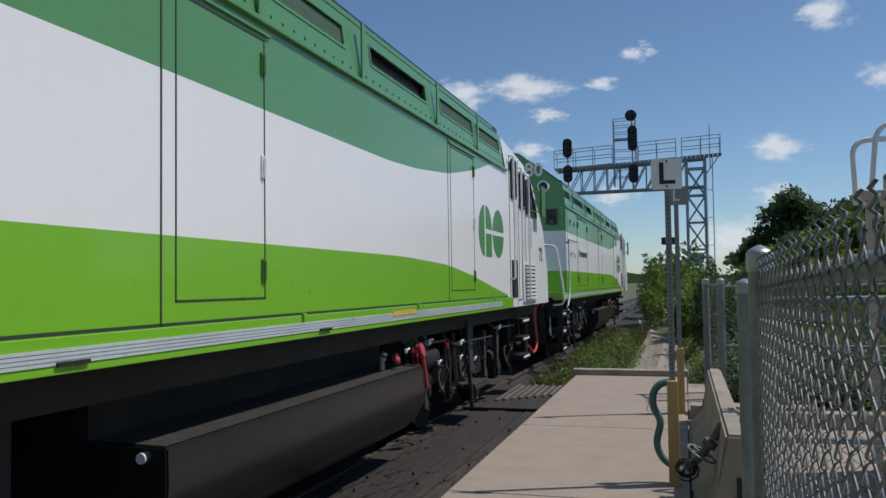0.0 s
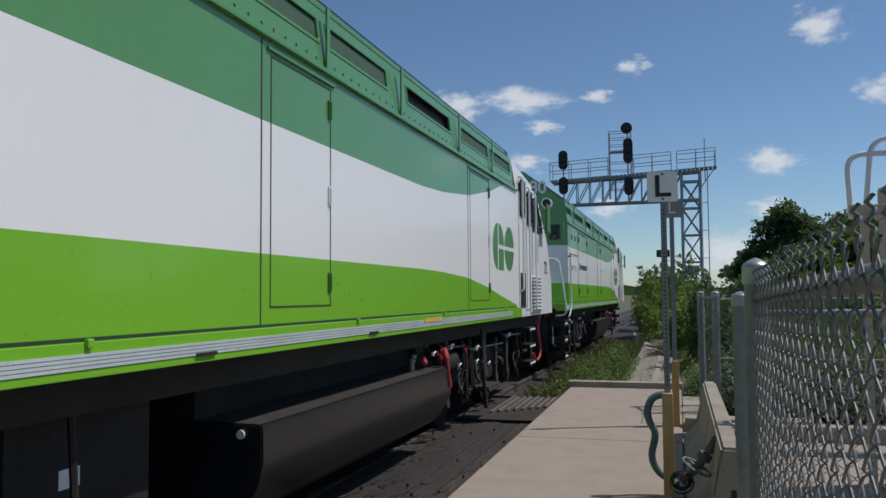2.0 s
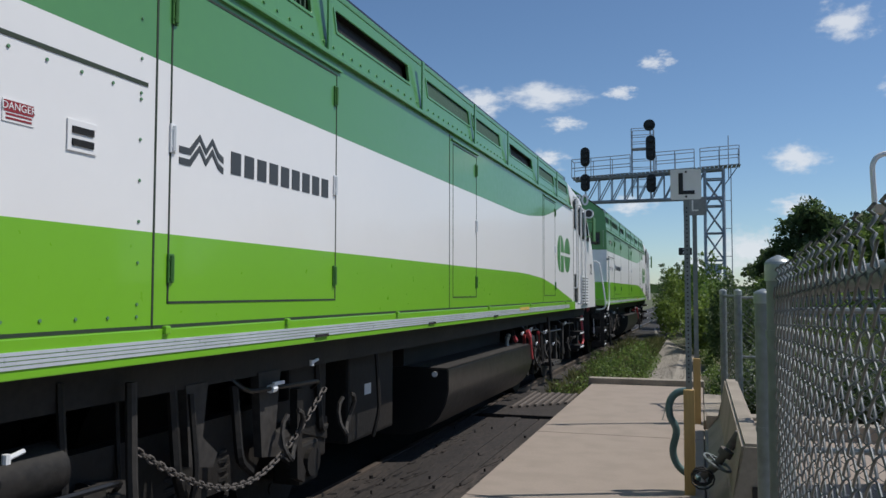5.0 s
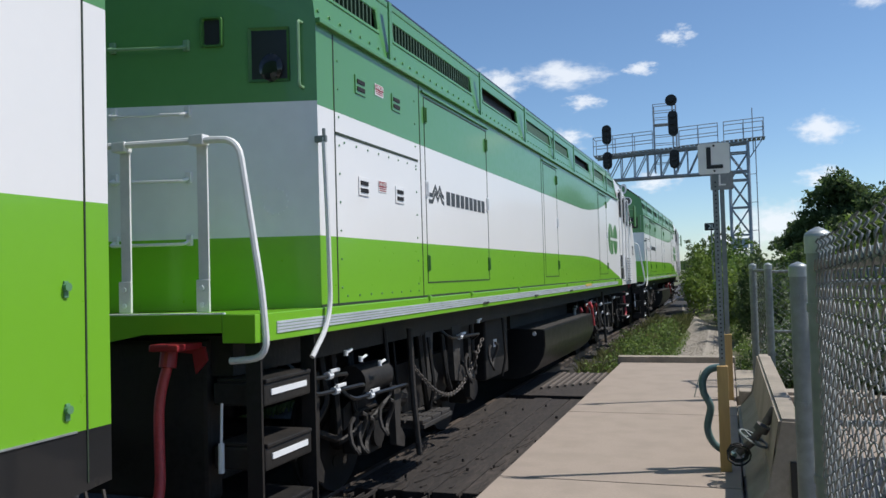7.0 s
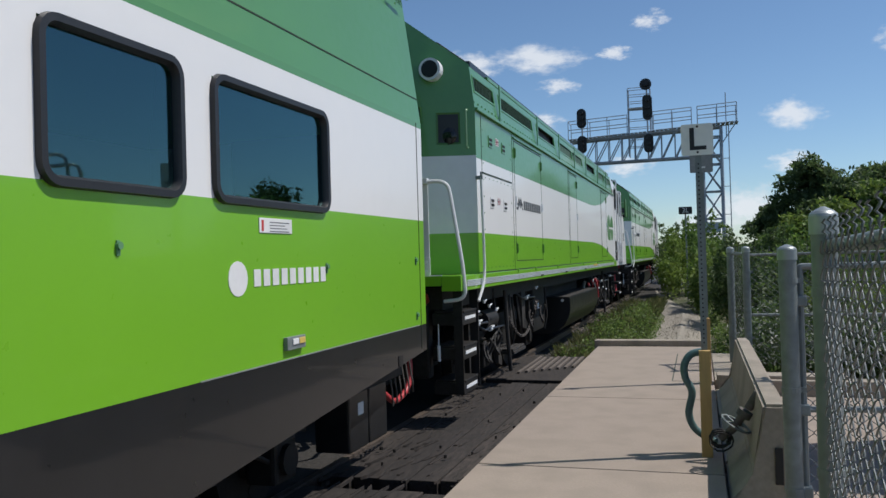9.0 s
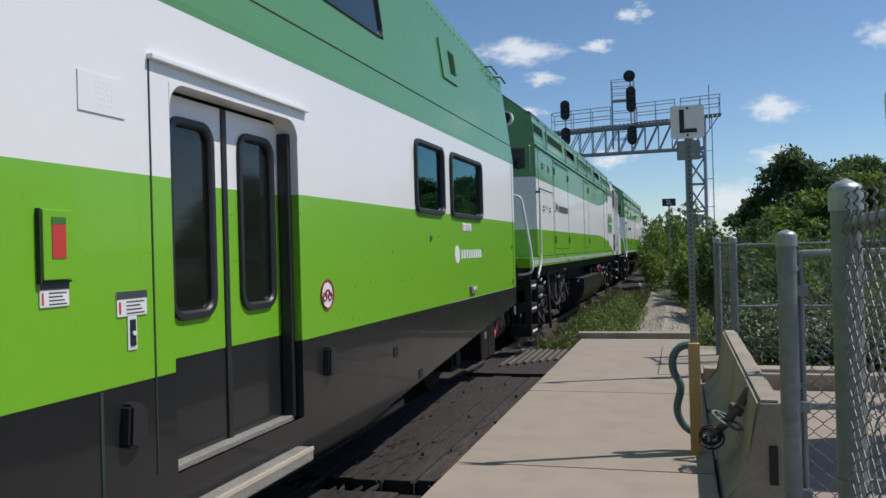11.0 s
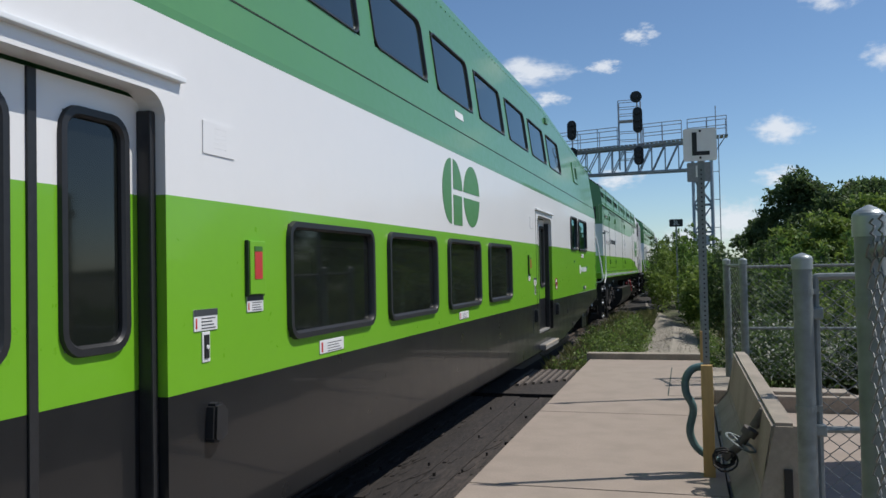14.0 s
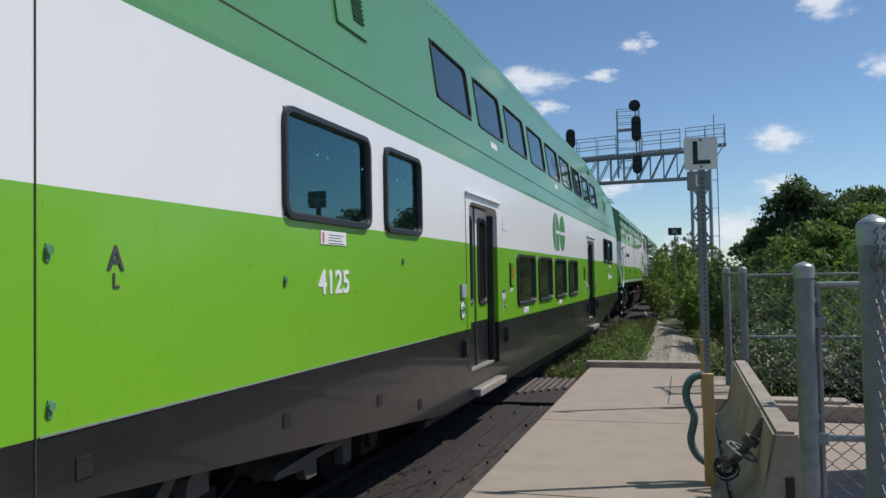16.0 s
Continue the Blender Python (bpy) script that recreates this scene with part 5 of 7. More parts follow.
        foot = part("foot_board", bm, DARKDUST_SUNTOP, car, "dusty tread board")
        bm = bmesh.new()
        box(bm, 0, 0.075, 0, 0.235, 0, 0.035, 0.008)
        pad = part("tread_pad", bm, DARKDUST_SUNTOP, foot)
        pad.matrix_basis = pose(1.06, o(y), 0.331)
        for k in range(1, 12):
            share("tread_pad", pad, foot, pose(1.06 + 0.09 * (k % 4), o(y + 0.26 * (k // 4)), 0.331))
        bm = bmesh.new()
        tube(bm, rounded([(1.32, o(y - 0.05), 1.2), (1.34, o(y - 0.05), 0.6), (1.36, o(y + 0.02), 0.06)], 0.2), 0.03, 8)
        part("drop_pipe", bm, DARKDUST_SUNTOP, car)
    for y, z, r in ((2.76, 0.42, 0.14), (2.9, 0.38, 0.12), (3.3, 0.45, 0.13), (5.6, 0.6, 0.16), (6.5, 0.62, 0.15), (14.3, 0.5, 0.15), (15.2, 0.55, 0.14), (17.8, 0.5, 0.16)):
        bm = bmesh.new()
        tube(bm, [(1.36 + 0.03 * math.sin(2 * a), o(y) + r * 0.75 * math.cos(a), z + r * math.sin(a) + 0.1 * abs(math.cos(a / 2))) for a in [math.pi * (0.6 + 1.8 * k / 14) for k in range(15)]], 0.018, 6)
        part("hose_loop", bm, DARKDUST_SUNTOP, car, "sagging dusty air hose")
    for y0, y1, z in ((2.0, 2.7, 0.98), (2.1, 3.0, 0.86), (2.7, 3.9, 0.74), (5.0, 6.1, 1.02), (13.5, 14.6, 1.04), (14.8, 17.0, 0.94), (17.0, 18.6, 1.02)):
        bm = bmesh.new()
        tube(bm, rounded([(1.2, o(y0), z + 0.12), (1.32, o(y0 + 0.06), z), (1.32, o(y1), z - 0.03), (1.2, o(y1 + 0.1), z - 0.1)], 0.08, 3), 0.016, 6)
        part("air_pipe", bm, TANKBLACK, car)
        bm = bmesh.new()
        disc(bm, (1.32, o(y0 + 0.35), z - 0.01), (0, 1, 0), 0.03, 0.06, 8)
        box(bm, 1.33, 1.35, o(y0 + 0.36), o(y0 + 0.5), z + 0.01, z + 0.035, 0.004)
        part("pipe_cock", bm, GREYEND, car, "bright valve cock on a pipe")
    for y, w, z0, z1 in ((2.25, 0.1, 0.2, 1.0), (3.7, 0.16, 0.15, 0.7), (4.5, 0.22, 0.6, 1.12), (5.3, 0.3, 0.5, 1.12), (5.85, 0.1, 0.25, 0.95), (13.9, 0.12, 0.25, 1.1), (14.9, 0.16, 0.3, 0.95), (15.9, 0.2, 0.45, 1.1), (16.7, 0.14, 0.3, 1.0), (17.5, 0.18, 0.35, 1.0), (18.4, 0.14, 0.2, 1.05)):
        bm = bmesh.new()
        plate(bm, [(o(y), z1), (o(y + w), z1), (o(y + w * 0.8), z0 + 0.2), (o(y + w * 1.5), z0 + 0.08), (o(y + w * 1.3), z0), (o(y + w * 0.2), z0 + 0.05)], lambda u, v, q: (1.2 + q, u, v), 0.06)
        part("brake_hanger", bm, DARKDUST_SUNTOP if int(y * 10) % 2 else BLACK, car)
    for k in range(3):
        bm = bmesh.new()
        box(bm, 1.16, 1.48, o(18.5), o(19.1), 0.42 + 0.3 * k, 0.5 + 0.3 * k, 0.012)
        st = part("step", bm, BLACK, car)
        bm = bmesh.new()
        box(bm, 1.48, 1.487, o(18.55), o(19.05), 0.445 + 0.3 * k, 0.475 + 0.3 * k)
        part("step_edge", bm, GREYEND, st, "white step edge")
    return car, L0


coach = build_coach()
loco, LOCO0 = build_loco()
CARS.append((loco, LOCO0))
lead = copy_thing(loco, Matrix())
CARS.append((lead, LOCO0 + 21.65))
for child in lead.children:
    if child.name.startswith("wheelset"):
        src = [q for q in WHEELSETS if q[0].data == child.data][0]
        WHEELSETS.append((child, *src[1:]))


for host, name, text, size, m in (
        (loco, "cab_number", "72", 0.34, Matrix.Translation((HALF + 0.003, 20.22 - LOCO0, 2.2)) @ TO_SIDE),
        (lead, "end_number", "80", 0.42, Matrix.Translation((0.83, 1.73 - LOCO0, 4.24)) @ pose(0, 0, 0, 0, 0, 17) @ pose(0, 0, 0, 90))):
    lettering(name, text, size, INK if host is loco else LABEL, host, m, bold=0.02)


# ---- the ground ----
def slab(name, x0, x1, y0, y1, z0, z1, mat, parent=None, bevel=0.012, label=""):
    bm = bmesh.new()
    box(bm, x0, x1, y0, y1, z0, z1, bevel)
    return part(name, bm, mat, parent, label)


bm = bmesh.new()
n = 60
xs = [-1500, -300, -100, -40, -15, -8, -2, 0, 2, 6, 15, 40, 100, 300, 1500]
ys_ = [-1500, -200, -50, -20, 0, 10, 20, 40, 80, 160, 400, 1500]
gv = [[bm.verts.new((x, y, -0.42 + GRADE * min(max(y, -50), 160))) for y in ys_] for x in xs]
for i in range(len(xs) - 1):
    for j in range(len(ys_) - 1):
        bm.faces.new((gv[i][j], gv[i + 1][j], gv[i + 1][j + 1], gv[i][j + 1]))
tagged(part("ground", bm, GROUND), "rough ground with weeds and bare earth", "ground", kind="structure")

bm = bmesh.new()
for k in range(-6, 30):
    y0, y1 = k * 8.0, k * 8.0 + 8.0
    rows = []
    for y in (y0, y1):
        c = TRACK_X + SIDEWAYS * y
        g = GRADE * y
        rows.append([bm.verts.new((c + dx, y, g + dz)) for dx, dz in ((-3.2, -0.46), (-1.9, -0.3), (0, -0.27), (1.9, -0.3), (2.6, -0.46))])
    for q in range(4):
        bm.faces.new((rows[0][q], rows[0][q + 1], rows[1][q + 1], rows[1][q]))
bmesh.ops.remove_doubles(bm, verts=bm.verts[:], dist=0.001)
tagged(part("ballast", bm, BALLAST), "dark stone ballast under the track", "ballast", kind="structure")

track = thing("railway_track", None, "single railway track with rusty rails on timber sleepers", "railway track", kind="structure")
for s in (-1, 1):
    bm = bmesh.new()
    pr = [(-0.075, -0.17), (0.075, -0.17), (0.02, -0.13), (0.012, -0.045), (0.036, -0.035), (0.034, 0), (-0.034, 0), (-0.036, -0.035), (-0.012, -0.045), (-0.02, -0.13)]
    a, b = [[bm.verts.new((TRACK_X + SIDEWAYS * y + s * 0.7525 + px, y, RAIL + GRADE * y + pz)) for px, pz in pr] for y in (-45, 230)]
    for k in range(len(pr)):
        bm.faces.new((a[k], a[(k + 1) % len(pr)], b[(k + 1) % len(pr)], b[k]))
    part("rail", bm, RAILSTEEL, track)
bm = bmesh.new()
box(bm, -1.3, 1.3, -0.11, 0.11, -0.12, 0.0, 0.01)
first = part("sleeper", bm, TIMBER, track)
first.matrix_basis = on_track(-20, RAIL - 0.168)
for k in range(1, 150):
    share("sleeper", first, track, on_track(-20 + 0.6 * k, RAIL - 0.168))

# ---- platform and boarded crossing ----
platform = thing("platform", None, "pale concrete platform slabs with straight joints", "platform", kind="structure")
for y0, y1 in ((-6.0, -1.0), (-1.0, 2.6), (2.6, 6.2), (6.2, 9.27), (9.27, 14.3)):
    slab("concrete_slab", -1.74, 0.12, y0 + 0.009, y1 - 0.009, -0.3, 0.0, CONCRETE, platform, 0.008)
slab("end_kerb", -1.8, 0.14, 14.31, 14.55, -0.3, 0.1, GREYCONC, platform, 0.015, "low kerb closing the platform end")
for x0, x1, y0, y1 in ((-0.385, -0.372, 10.55, 13.3), (-0.385, 0.1, 10.54, 10.553), (-0.3, 0.1, 11.85, 11.86)):
    slab("saw_cut", x0, x1, y0, y1, 0.0, 0.0015, DARKSEAM, platform, 0)
crossing = thing("boarded_crossing", None, "weathered timber boards laid between platform and rail", "boardwalk", kind="structure")
random.seed(3)
for a, b in ((-4.0, 1.9), (2.1, 6.0), (6.25, 11.4), (11.7, 14.4)):
    for k in range(5):
        x1 = -1.86 - 0.26 * k
        pale = a > 11
        dz = random.uniform(-0.01, 0.01)
        if pale:
            continue
        slab("board", x1 - 0.245, x1, a + random.uniform(0, 0.08), b - random.uniform(0, 0.08), -0.34, -0.17 + dz + GRADE * a, TIMBER, crossing, 0.008)
slab("board", -3.1, -1.86, 11.7, 14.4, -0.34, -0.2, TIMBER, crossing, 0.008)
for k in range(8):
    slab("pale_board", -2.75 + 0.105 * k, -2.707 + 0.105 * k, 12.3 + 0.1 * k, 14.25 - 0.06 * ((k * 3) % 4), -0.2, -0.168 + 0.005 * (k % 2), PALETIMBER, crossing, 0.006)
bm = bmesh.new()
for k in range(5):
    for j in range(22):
        if random.random() < 0.45:
            disc(bm, (-1.97 - 0.26 * k + random.uniform(-0.09, 0.09), -3.5 + 0.66 * j + random.uniform(-0.28, 0.28), -0.17), (0, 0, 1), random.uniform(0.01, 0.022), 0.03, 6)
tagged(part("spike", bm, BLACK, crossing), kind="stuff")
bm = bmesh.new()  # splits, chips and splinters on the worn boards
for k in range(420):
    x, y = random.uniform(-3.1, -1.9), random.uniform(-3.5, 11.2)
    w, l = random.uniform(0.006, 0.02), random.uniform(0.04, 0.22)
    z, t = -0.166 + GRADE * y, random.uniform(-0.25, 0.25)
    h = random.uniform(0.006, 0.022)
    pts = [(-w, -l), (w * 0.6, -l * 0.7), (w, l * 0.5), (0, l), (-w * 0.8, l * 0.3)]
    plate(bm, [(x + a - t * b, y + b + t * a) for a, b in pts], lambda u, v, q: (u, v, z - 0.012 + q), h + 0.012)
tagged(part("splinter", bm, TIMBER, crossing), kind="stuff")
slab("footing", 0.1, 0.75, 5.4, 11.0, -0.4, -0.12, GREYCONC, platform, 0.02)
for y0, y1, x0, x1, z in ((6.7, 8.4, 0.13, 0.3, -0.02), (8.5, 10.0, 0.13, 0.4, 0.0), (10.3, 10.6, 0.15, 1.6, 0.12), (10.7, 13.4, 0.13, 0.42, 0.0)):
    slab("edge_block", x0, x1, y0, y1, -0.4, z, GREYCONC, platform, 0.015)
tagged(slab("yard_pavement", 0.42, 9.0, -8.0, 10.2, -0.5, -0.1, CONCRETE, None, 0.02), "pale concrete yard beyond the fence", "pavement", kind="structure")
slab("yard_kerb", 0.62, 9.0, 10.2, 10.45, -0.5, 0.08, GREYCONC, platform, 0.02)

bm = bmesh.new()
pp = [(-0.5, 14.6, 0.95), (-0.5, 16, 0.72), (-0.52, 18.5, 0.66), (-0.5, 21, 0.6), (-0.5, 24, 0.6), (-0.55, 27, 0.54), (-0.85, 29.5, 0.52), (-1.18, 32, 0.5), (-1.6, 36, 0.42), (-2.0, 41, 0.4), (-2.3, 46, 0.4)]
rows = []
for x, y, w in pp:
    rows.append([bm.verts.new((x + dx * w, y, -0.4 + 0.02 * (1 - abs(dx)) * 6 + GRADE * y)) for dx in (-1, -0.6, 0, 0.6, 1)])
for a, b in zip(rows, rows[1:]):
    for k in range(4):
        bm.faces.new((a[k], a[k + 1], b[k + 1], b[k]))
tagged(part("gravel_path", bm, GRAVEL, None), "worn pale gravel footpath", "path", kind="structure")


def stones(name, n, place, sizes, mat, seed, label):
    """Loose angular stones, each a squashed octahedron."""
    rnd = np.random.RandomState(seed)
    vs, fs = [], []
    for _ in range(n):
        x, y, z = place(rnd)
        r = rnd.uniform(*sizes)
        a = rnd.uniform(0, 6.28)
        ca, sa = math.cos(a), math.sin(a)
        k = len(vs)
        for px, py, pz in ((1, 0, 0), (0, 0.8, 0.1), (-0.9, 0.1, 0), (0, -0.9, 0), (0.1, 0, 0.6), (0, 0, -0.6)):
            px, py, pz = px * rnd.uniform(.7, 1.2), py * rnd.uniform(.7, 1.2), pz * rnd.uniform(.6, 1.2)
            vs.append((x + r * (px * ca - py * sa), y + r * (px * sa + py * ca), z + r * pz))
        for i in range(4):
            fs += [(k + i, k + (i + 1) % 4, k + 4), (k + (i + 1) % 4, k + i, k + 5)]
    me = bpy.data.meshes.new(name)
    me.from_pydata(vs, [], fs)
    me.materials.append(mat)
    return tagged(new(name, me), label, "gravel", kind="stuff")


def on_path(rnd):
    y = 14.7 + 22 * rnd.rand() ** 1.3
    x = -0.5 + rnd.normal(0, 0.32)
    dx = min(1, abs(x + 0.6) / 0.9)
    return x, y, -0.395 + 0.12 * (1 - dx) + GRADE * y


stones("path_gravel", 3500, on_path, (0.008, 0.022), GRAVEL, 12, "loose grey gravel on the footpath")
stones("ballast_stones", 5000, lambda r: (r.uniform(-3.3, -2.2), r.uniform(14.4, 34), -0.4 + r.uniform(0, 0.03)), (0.02, 0.045), BALLAST_PALE, 13, "grey-brown ballast stones beside the rail")


# ---- concrete barrier, posts, hose and valve ----
barrier = thing("concrete_barrier", pose(0, 0, 0), "worn concrete traffic barrier standing by the platform edge", "barrier")
bm = bmesh.new()
pr = [(0.14, 0), (0.66, 0), (0.66, 0.08), (0.57, 0.28), (0.5, 0.8), (0.36, 0.8), (0.3, 0.28), (0.14, 0.08)]
a = [bm.verts.new((x, 5.65, z * 0.9 - 0.1)) for x, z in pr]
b = [bm.verts.new((x, 10.0, (z * 0.9 - 0.1) * (0.97 if z > 0.5 else 1))) for x, z in pr]
for k in range(len(pr)):
    bm.faces.new((a[k], a[(k + 1) % len(pr)], b[(k + 1) % len(pr)], b[k]))
bm.faces.new(a[::-1])
bm.faces.new(b)
bmesh.ops.bevel(bm, geom=bm.edges[:], offset=0.02, segments=2, affect="EDGES")
part("barrier_body", bm, GREYCONC, barrier)
slab("slot", 0.42, 0.47, 5.635, 5.66, 0.1, 0.34, SIGNBLACK, barrier, 0.003)


def yellow_post(x, y, h, lean):
    p = thing("marker_post", pose(x, y, 0, lean, 0, 0), "ochre-painted square timber post", "post", "ochre posts")
    bm = bmesh.new()
    box(bm, -0.043, 0.043, -0.04, 0.04, -0.1, h, 0.006)
    part("timber", bm, OCHRE, p)
    return p


yellow_post(0.005, 6.74, 0.84, -1.5)
yellow_post(0.05, 10.4, 0.8, -1.0)

hose = thing("drain_hose", None, "faded teal corrugated hose hanging behind a post", "hose")
bm = bmesh.new()
pts = []
ctrl = [(0.03, 6.87, 0.82), (-0.09, 6.86, 0.8), (-0.15, 6.85, 0.72), (-0.15, 6.85, 0.61), (-0.1, 6.85, 0.49), (-0.13, 6.85, 0.32), (-0.09, 6.85, 0.2), (0.0, 6.85, 0.13), (0.08, 6.8, 0.1)]
for i in range(len(ctrl) - 1):
    p0, p1, p2, p3 = [Vector(ctrl[max(0, min(len(ctrl) - 1, i + k))]) for k in (-1, 0, 1, 2)]
    for j in range(6):
        t = j / 6
        pts.append(0.5 * ((2 * p1) + (p2 - p0) * t + (2 * p0 - 5 * p1 + 4 * p2 - p3) * t * t + (3 * p1 - p0 - 3 * p2 + p3) * t ** 3))
tube(bm, pts, 0.03, 10)
part("hose_body", bm, TEALHOSE, hose, smooth=True)

valve = thing("pipe_valve", pose(0.1, 6.4, 0.22, 0, 0, 0), "dark iron hose valve with handwheel and coiled wire", "valve")
bm = bmesh.new()
tube(bm, [(0, 0, 0), (0.1, -0.02, 0.09), (0.17, -0.04, 0.2)], 0.03, 10)
disc(bm, (0.16, -0.04, 0.18), (0.5, -0.1, 0.85), 0.055, 0.05, 12)
disc(bm, (0.2, -0.05, 0.24), (0.5, -0.1, 0.85), 0.032, 0.14, 12)
part("valve_body", bm, DUSTY, valve, smooth=True)
bm = bmesh.new()
ax = Vector((0.5, -0.1, 0.85)).normalized()
s1 = ax.orthogonal().normalized()
s2 = ax.cross(s1)
c0 = Vector((0.11, -0.03, 0.12))
tube(bm, [c0 + 0.11 * (math.cos(a) * s1 + math.sin(a) * s2) for a in [2 * math.pi * k / 24 for k in range(25)]], 0.01, 6, caps=False)
for k in range(4):
    a = k * math.pi / 2
    tube(bm, [c0, c0 + 0.11 * (math.cos(a) * s1 + math.sin(a) * s2)], 0.007, 5)
part("handwheel", bm, STEEL, valve, "grey handwheel", smooth=True)
bm = bmesh.new()
random.seed(5)
for j in range(5):
    r = random.uniform(0.06, 0.1)
    tube(bm, [(0.0 + r * math.cos(a) + random.uniform(-.01, .01), 0.03 * j - 0.08 + r * 0.4 * math.sin(a), 0.0 + r * 0.8 * math.sin(a)) for a in [2 * math.pi * k / 14 for k in range(15)]], 0.007, 5)
part("wire_coil", bm, BLACK, valve)


# ---- fences ----
def fence_post(name, x, y, h, r, parent, bands=()):
    bm = bmesh.new()
    tube(bm, [(x, y, -0.3), (x, y, h - 0.06)], r, 18)
    p = part(name, bm, STEEL, parent, smooth=True)
    bm = bmesh.new()
    disc(bm, (x, y, h - 0.1), (0, 0, 1), r + 0.005, 0.055, 18)
    for k in range(4):
        disc(bm, (x, y, h - 0.045 + 0.0075 * k), (0, 0, 1), (r + 0.005) * (1, 0.93, 0.76, 0.45)[k], 0.0075, 18, 0, (r + 0.005) * (0.93, 0.76, 0.45, 0.1)[k])
    part("cap", bm, CAPSTEEL, p, "domed post cap", smooth=True)
    for z in bands:
        bm = bmesh.new()
        disc(bm, (x, y, z), (0, 0, 1), r + 0.004, 0.028, 16)
        box(bm, x + r, x + r + 0.03, y - 0.008, y + 0.008, z, z + 0.028)
        part("tension_band", bm, STEEL, p)
    return p


def chain_link(parent, p0, p1, z0, z1, pitch=0.047, wire=0.0025, barbs=True, rise=0.0, fine=False):
    """Woven wire: flattened spirals hooked into one another; rise is the slope of the top edge."""
    p0, p1 = Vector((*p0, 0)), Vector((*p1, 0))
    d = p1 - p0
    run = d.length
    d.normalize()
    nrm = Vector((-d.y, d.x, 0))
    rnd = random.Random(int(run * 1000))
    verts, faces = [], []
    cols = int(run / pitch)
    rows_ = int((z1 - z0) / (pitch * 0.86))
    fs = (0.0, 0.1, 0.5, 0.9) if fine else (0.06, 0.94)
    for i in range(cols):
        pts = []
        step = (z1 - z0 + rise * i * pitch) / rows_
        for j in range(rows_):
            side = 1 if (j + i) % 2 else -1
            for e in fs:
                u = (i + 0.5) * pitch + side * pitch * (0.5 - min(max((e - 0.06) / 0.88, 0), 1)) * 1.06
                q = side * (0.0055 if fine else 0.003) * (0.0 if e == 0 else 0.85 if e != 0.5 else 1.0)
                pts.append(p0 + d * u + nrm * q + Vector((0, 0, z0 + (j + e) * step)))
        if barbs and i % 2:
            top = pts[-1]
            b = Vector((rnd.uniform(-0.004, 0.004), rnd.uniform(-0.004, 0.004), rnd.uniform(-0.006, 0.006)))
            pts += [top + d * (0.006 * math.cos(2.1 * k)) + nrm * (0.006 * math.sin(2.1 * k)) + b * (k / 6) + Vector((0, 0, 0.008 + 0.009 * k)) for k in range(7)]
        for k, p in enumerate(pts):
            q = (pts[min(k + 1, len(pts) - 1)] - pts[max(k - 1, 0)]).normalized()
            s = q.cross(nrm).normalized()
            start = len(verts)
            w = wire * (1.5 if k >= rows_ * len(fs) else 1.0)
            for cx, cy in ((1, 0), (0, 1), (-1, 0), (0, -1)):
                verts.append(p + s * (cx * w) + nrm * (cy * w))
            if k:
                for m in range(4):
                    faces.append((start - 4 + m, start - 4 + (m + 1) % 4, start + (m + 1) % 4, start + m))
    me = bpy.data.meshes.new("chain_link")
    me.from_pydata([tuple(v) for v in verts], [], faces)
    me.materials.append(WIRE)
    for p in me.polygons:
        p.use_smooth = True
    ob = new("chain_link", me)
    ob.parent = parent
    return tagged(ob, "woven galvanised chain-link mesh")


near_fence = thing("chain_link_fence", None, "galvanised chain-link fence with twisted wire tops", "fence", "yard fences")
FA, FB, FC = (0.352, 2.64), (0.45, 4.78), (0.6, 11.78)
fence_post("corner_post", *FA, 1.79, 0.038, near_fence, (0.35, 0.95, 1.5))
bm = bmesh.new()
tube(bm, [(FA[0] + 0.012, FA[1], 1.652), (0.362, -1.5, 1.74)], 0.021, 12)
part("top_rail", bm, STEEL, near_fence, smooth=True)
bm = bmesh.new()
tube(bm, [(FA[0] + 0.012, FA[1], 0.72), (0.362, -1.5, 0.78)], 0.018, 10)
part("middle_rail", bm, STEEL, near_fence, smooth=True)
chain_link(near_fence, (0.338, FA[1] - 0.045), (0.338, -1.5), 0.0, 1.672, wire=0.0026, rise=0.038, fine=True)
fence_post("line_post", 0.362, -1.5, 1.8, 0.03, near_fence)

gate = thing("chain_link_gate", None, "narrow chain-link gate between two steel posts", "gate")
fence_post("gate_post", *FB, 1.68, 0.048, gate, (0.3, 0.85, 1.45))
bm = bmesh.new()
ga, gb = (0.515, 4.82), (1.75, 4.95)
tube(bm, rounded([(ga[0], ga[1], 0.0), (ga[0], ga[1], 1.54), (gb[0], gb[1], 1.54), (gb[0], gb[1], 0.0), (ga[0], ga[1], 0.0)], 0.012), 0.018, 8)
tube(bm, [(ga[0], ga[1], 0.75), (gb[0], gb[1], 0.75)], 0.018, 8)
part("gate_frame", bm, STEEL, gate, smooth=True)
chain_link(gate, ga, gb, 0.0, 1.53, barbs=False)
for z in (0.3, 0.75, 1.35):
    bm = bmesh.new()
    box(bm, 0.47, 0.545, 4.77, 4.84, z - 0.03, z + 0.03, 0.01)
    part("hinge", bm, STEEL, gate)

far_fence = thing("chain_link_fence", None, "short galvanised chain-link fence beside the path", "fence", "yard fences")
fence_post("end_post", *FC, 1.68, 0.05, far_fence, (0.4, 1.3))
fence_post("end_post", 0.42, 12.4, 1.68, 0.05, far_fence, (0.4, 1.3))
bm = bmesh.new()
tube(bm, [(*FC, 1.56), (0.42, 12.4, 1.56)], 0.02, 8)
part("top_rail", bm, STEEL, far_fence, smooth=True)
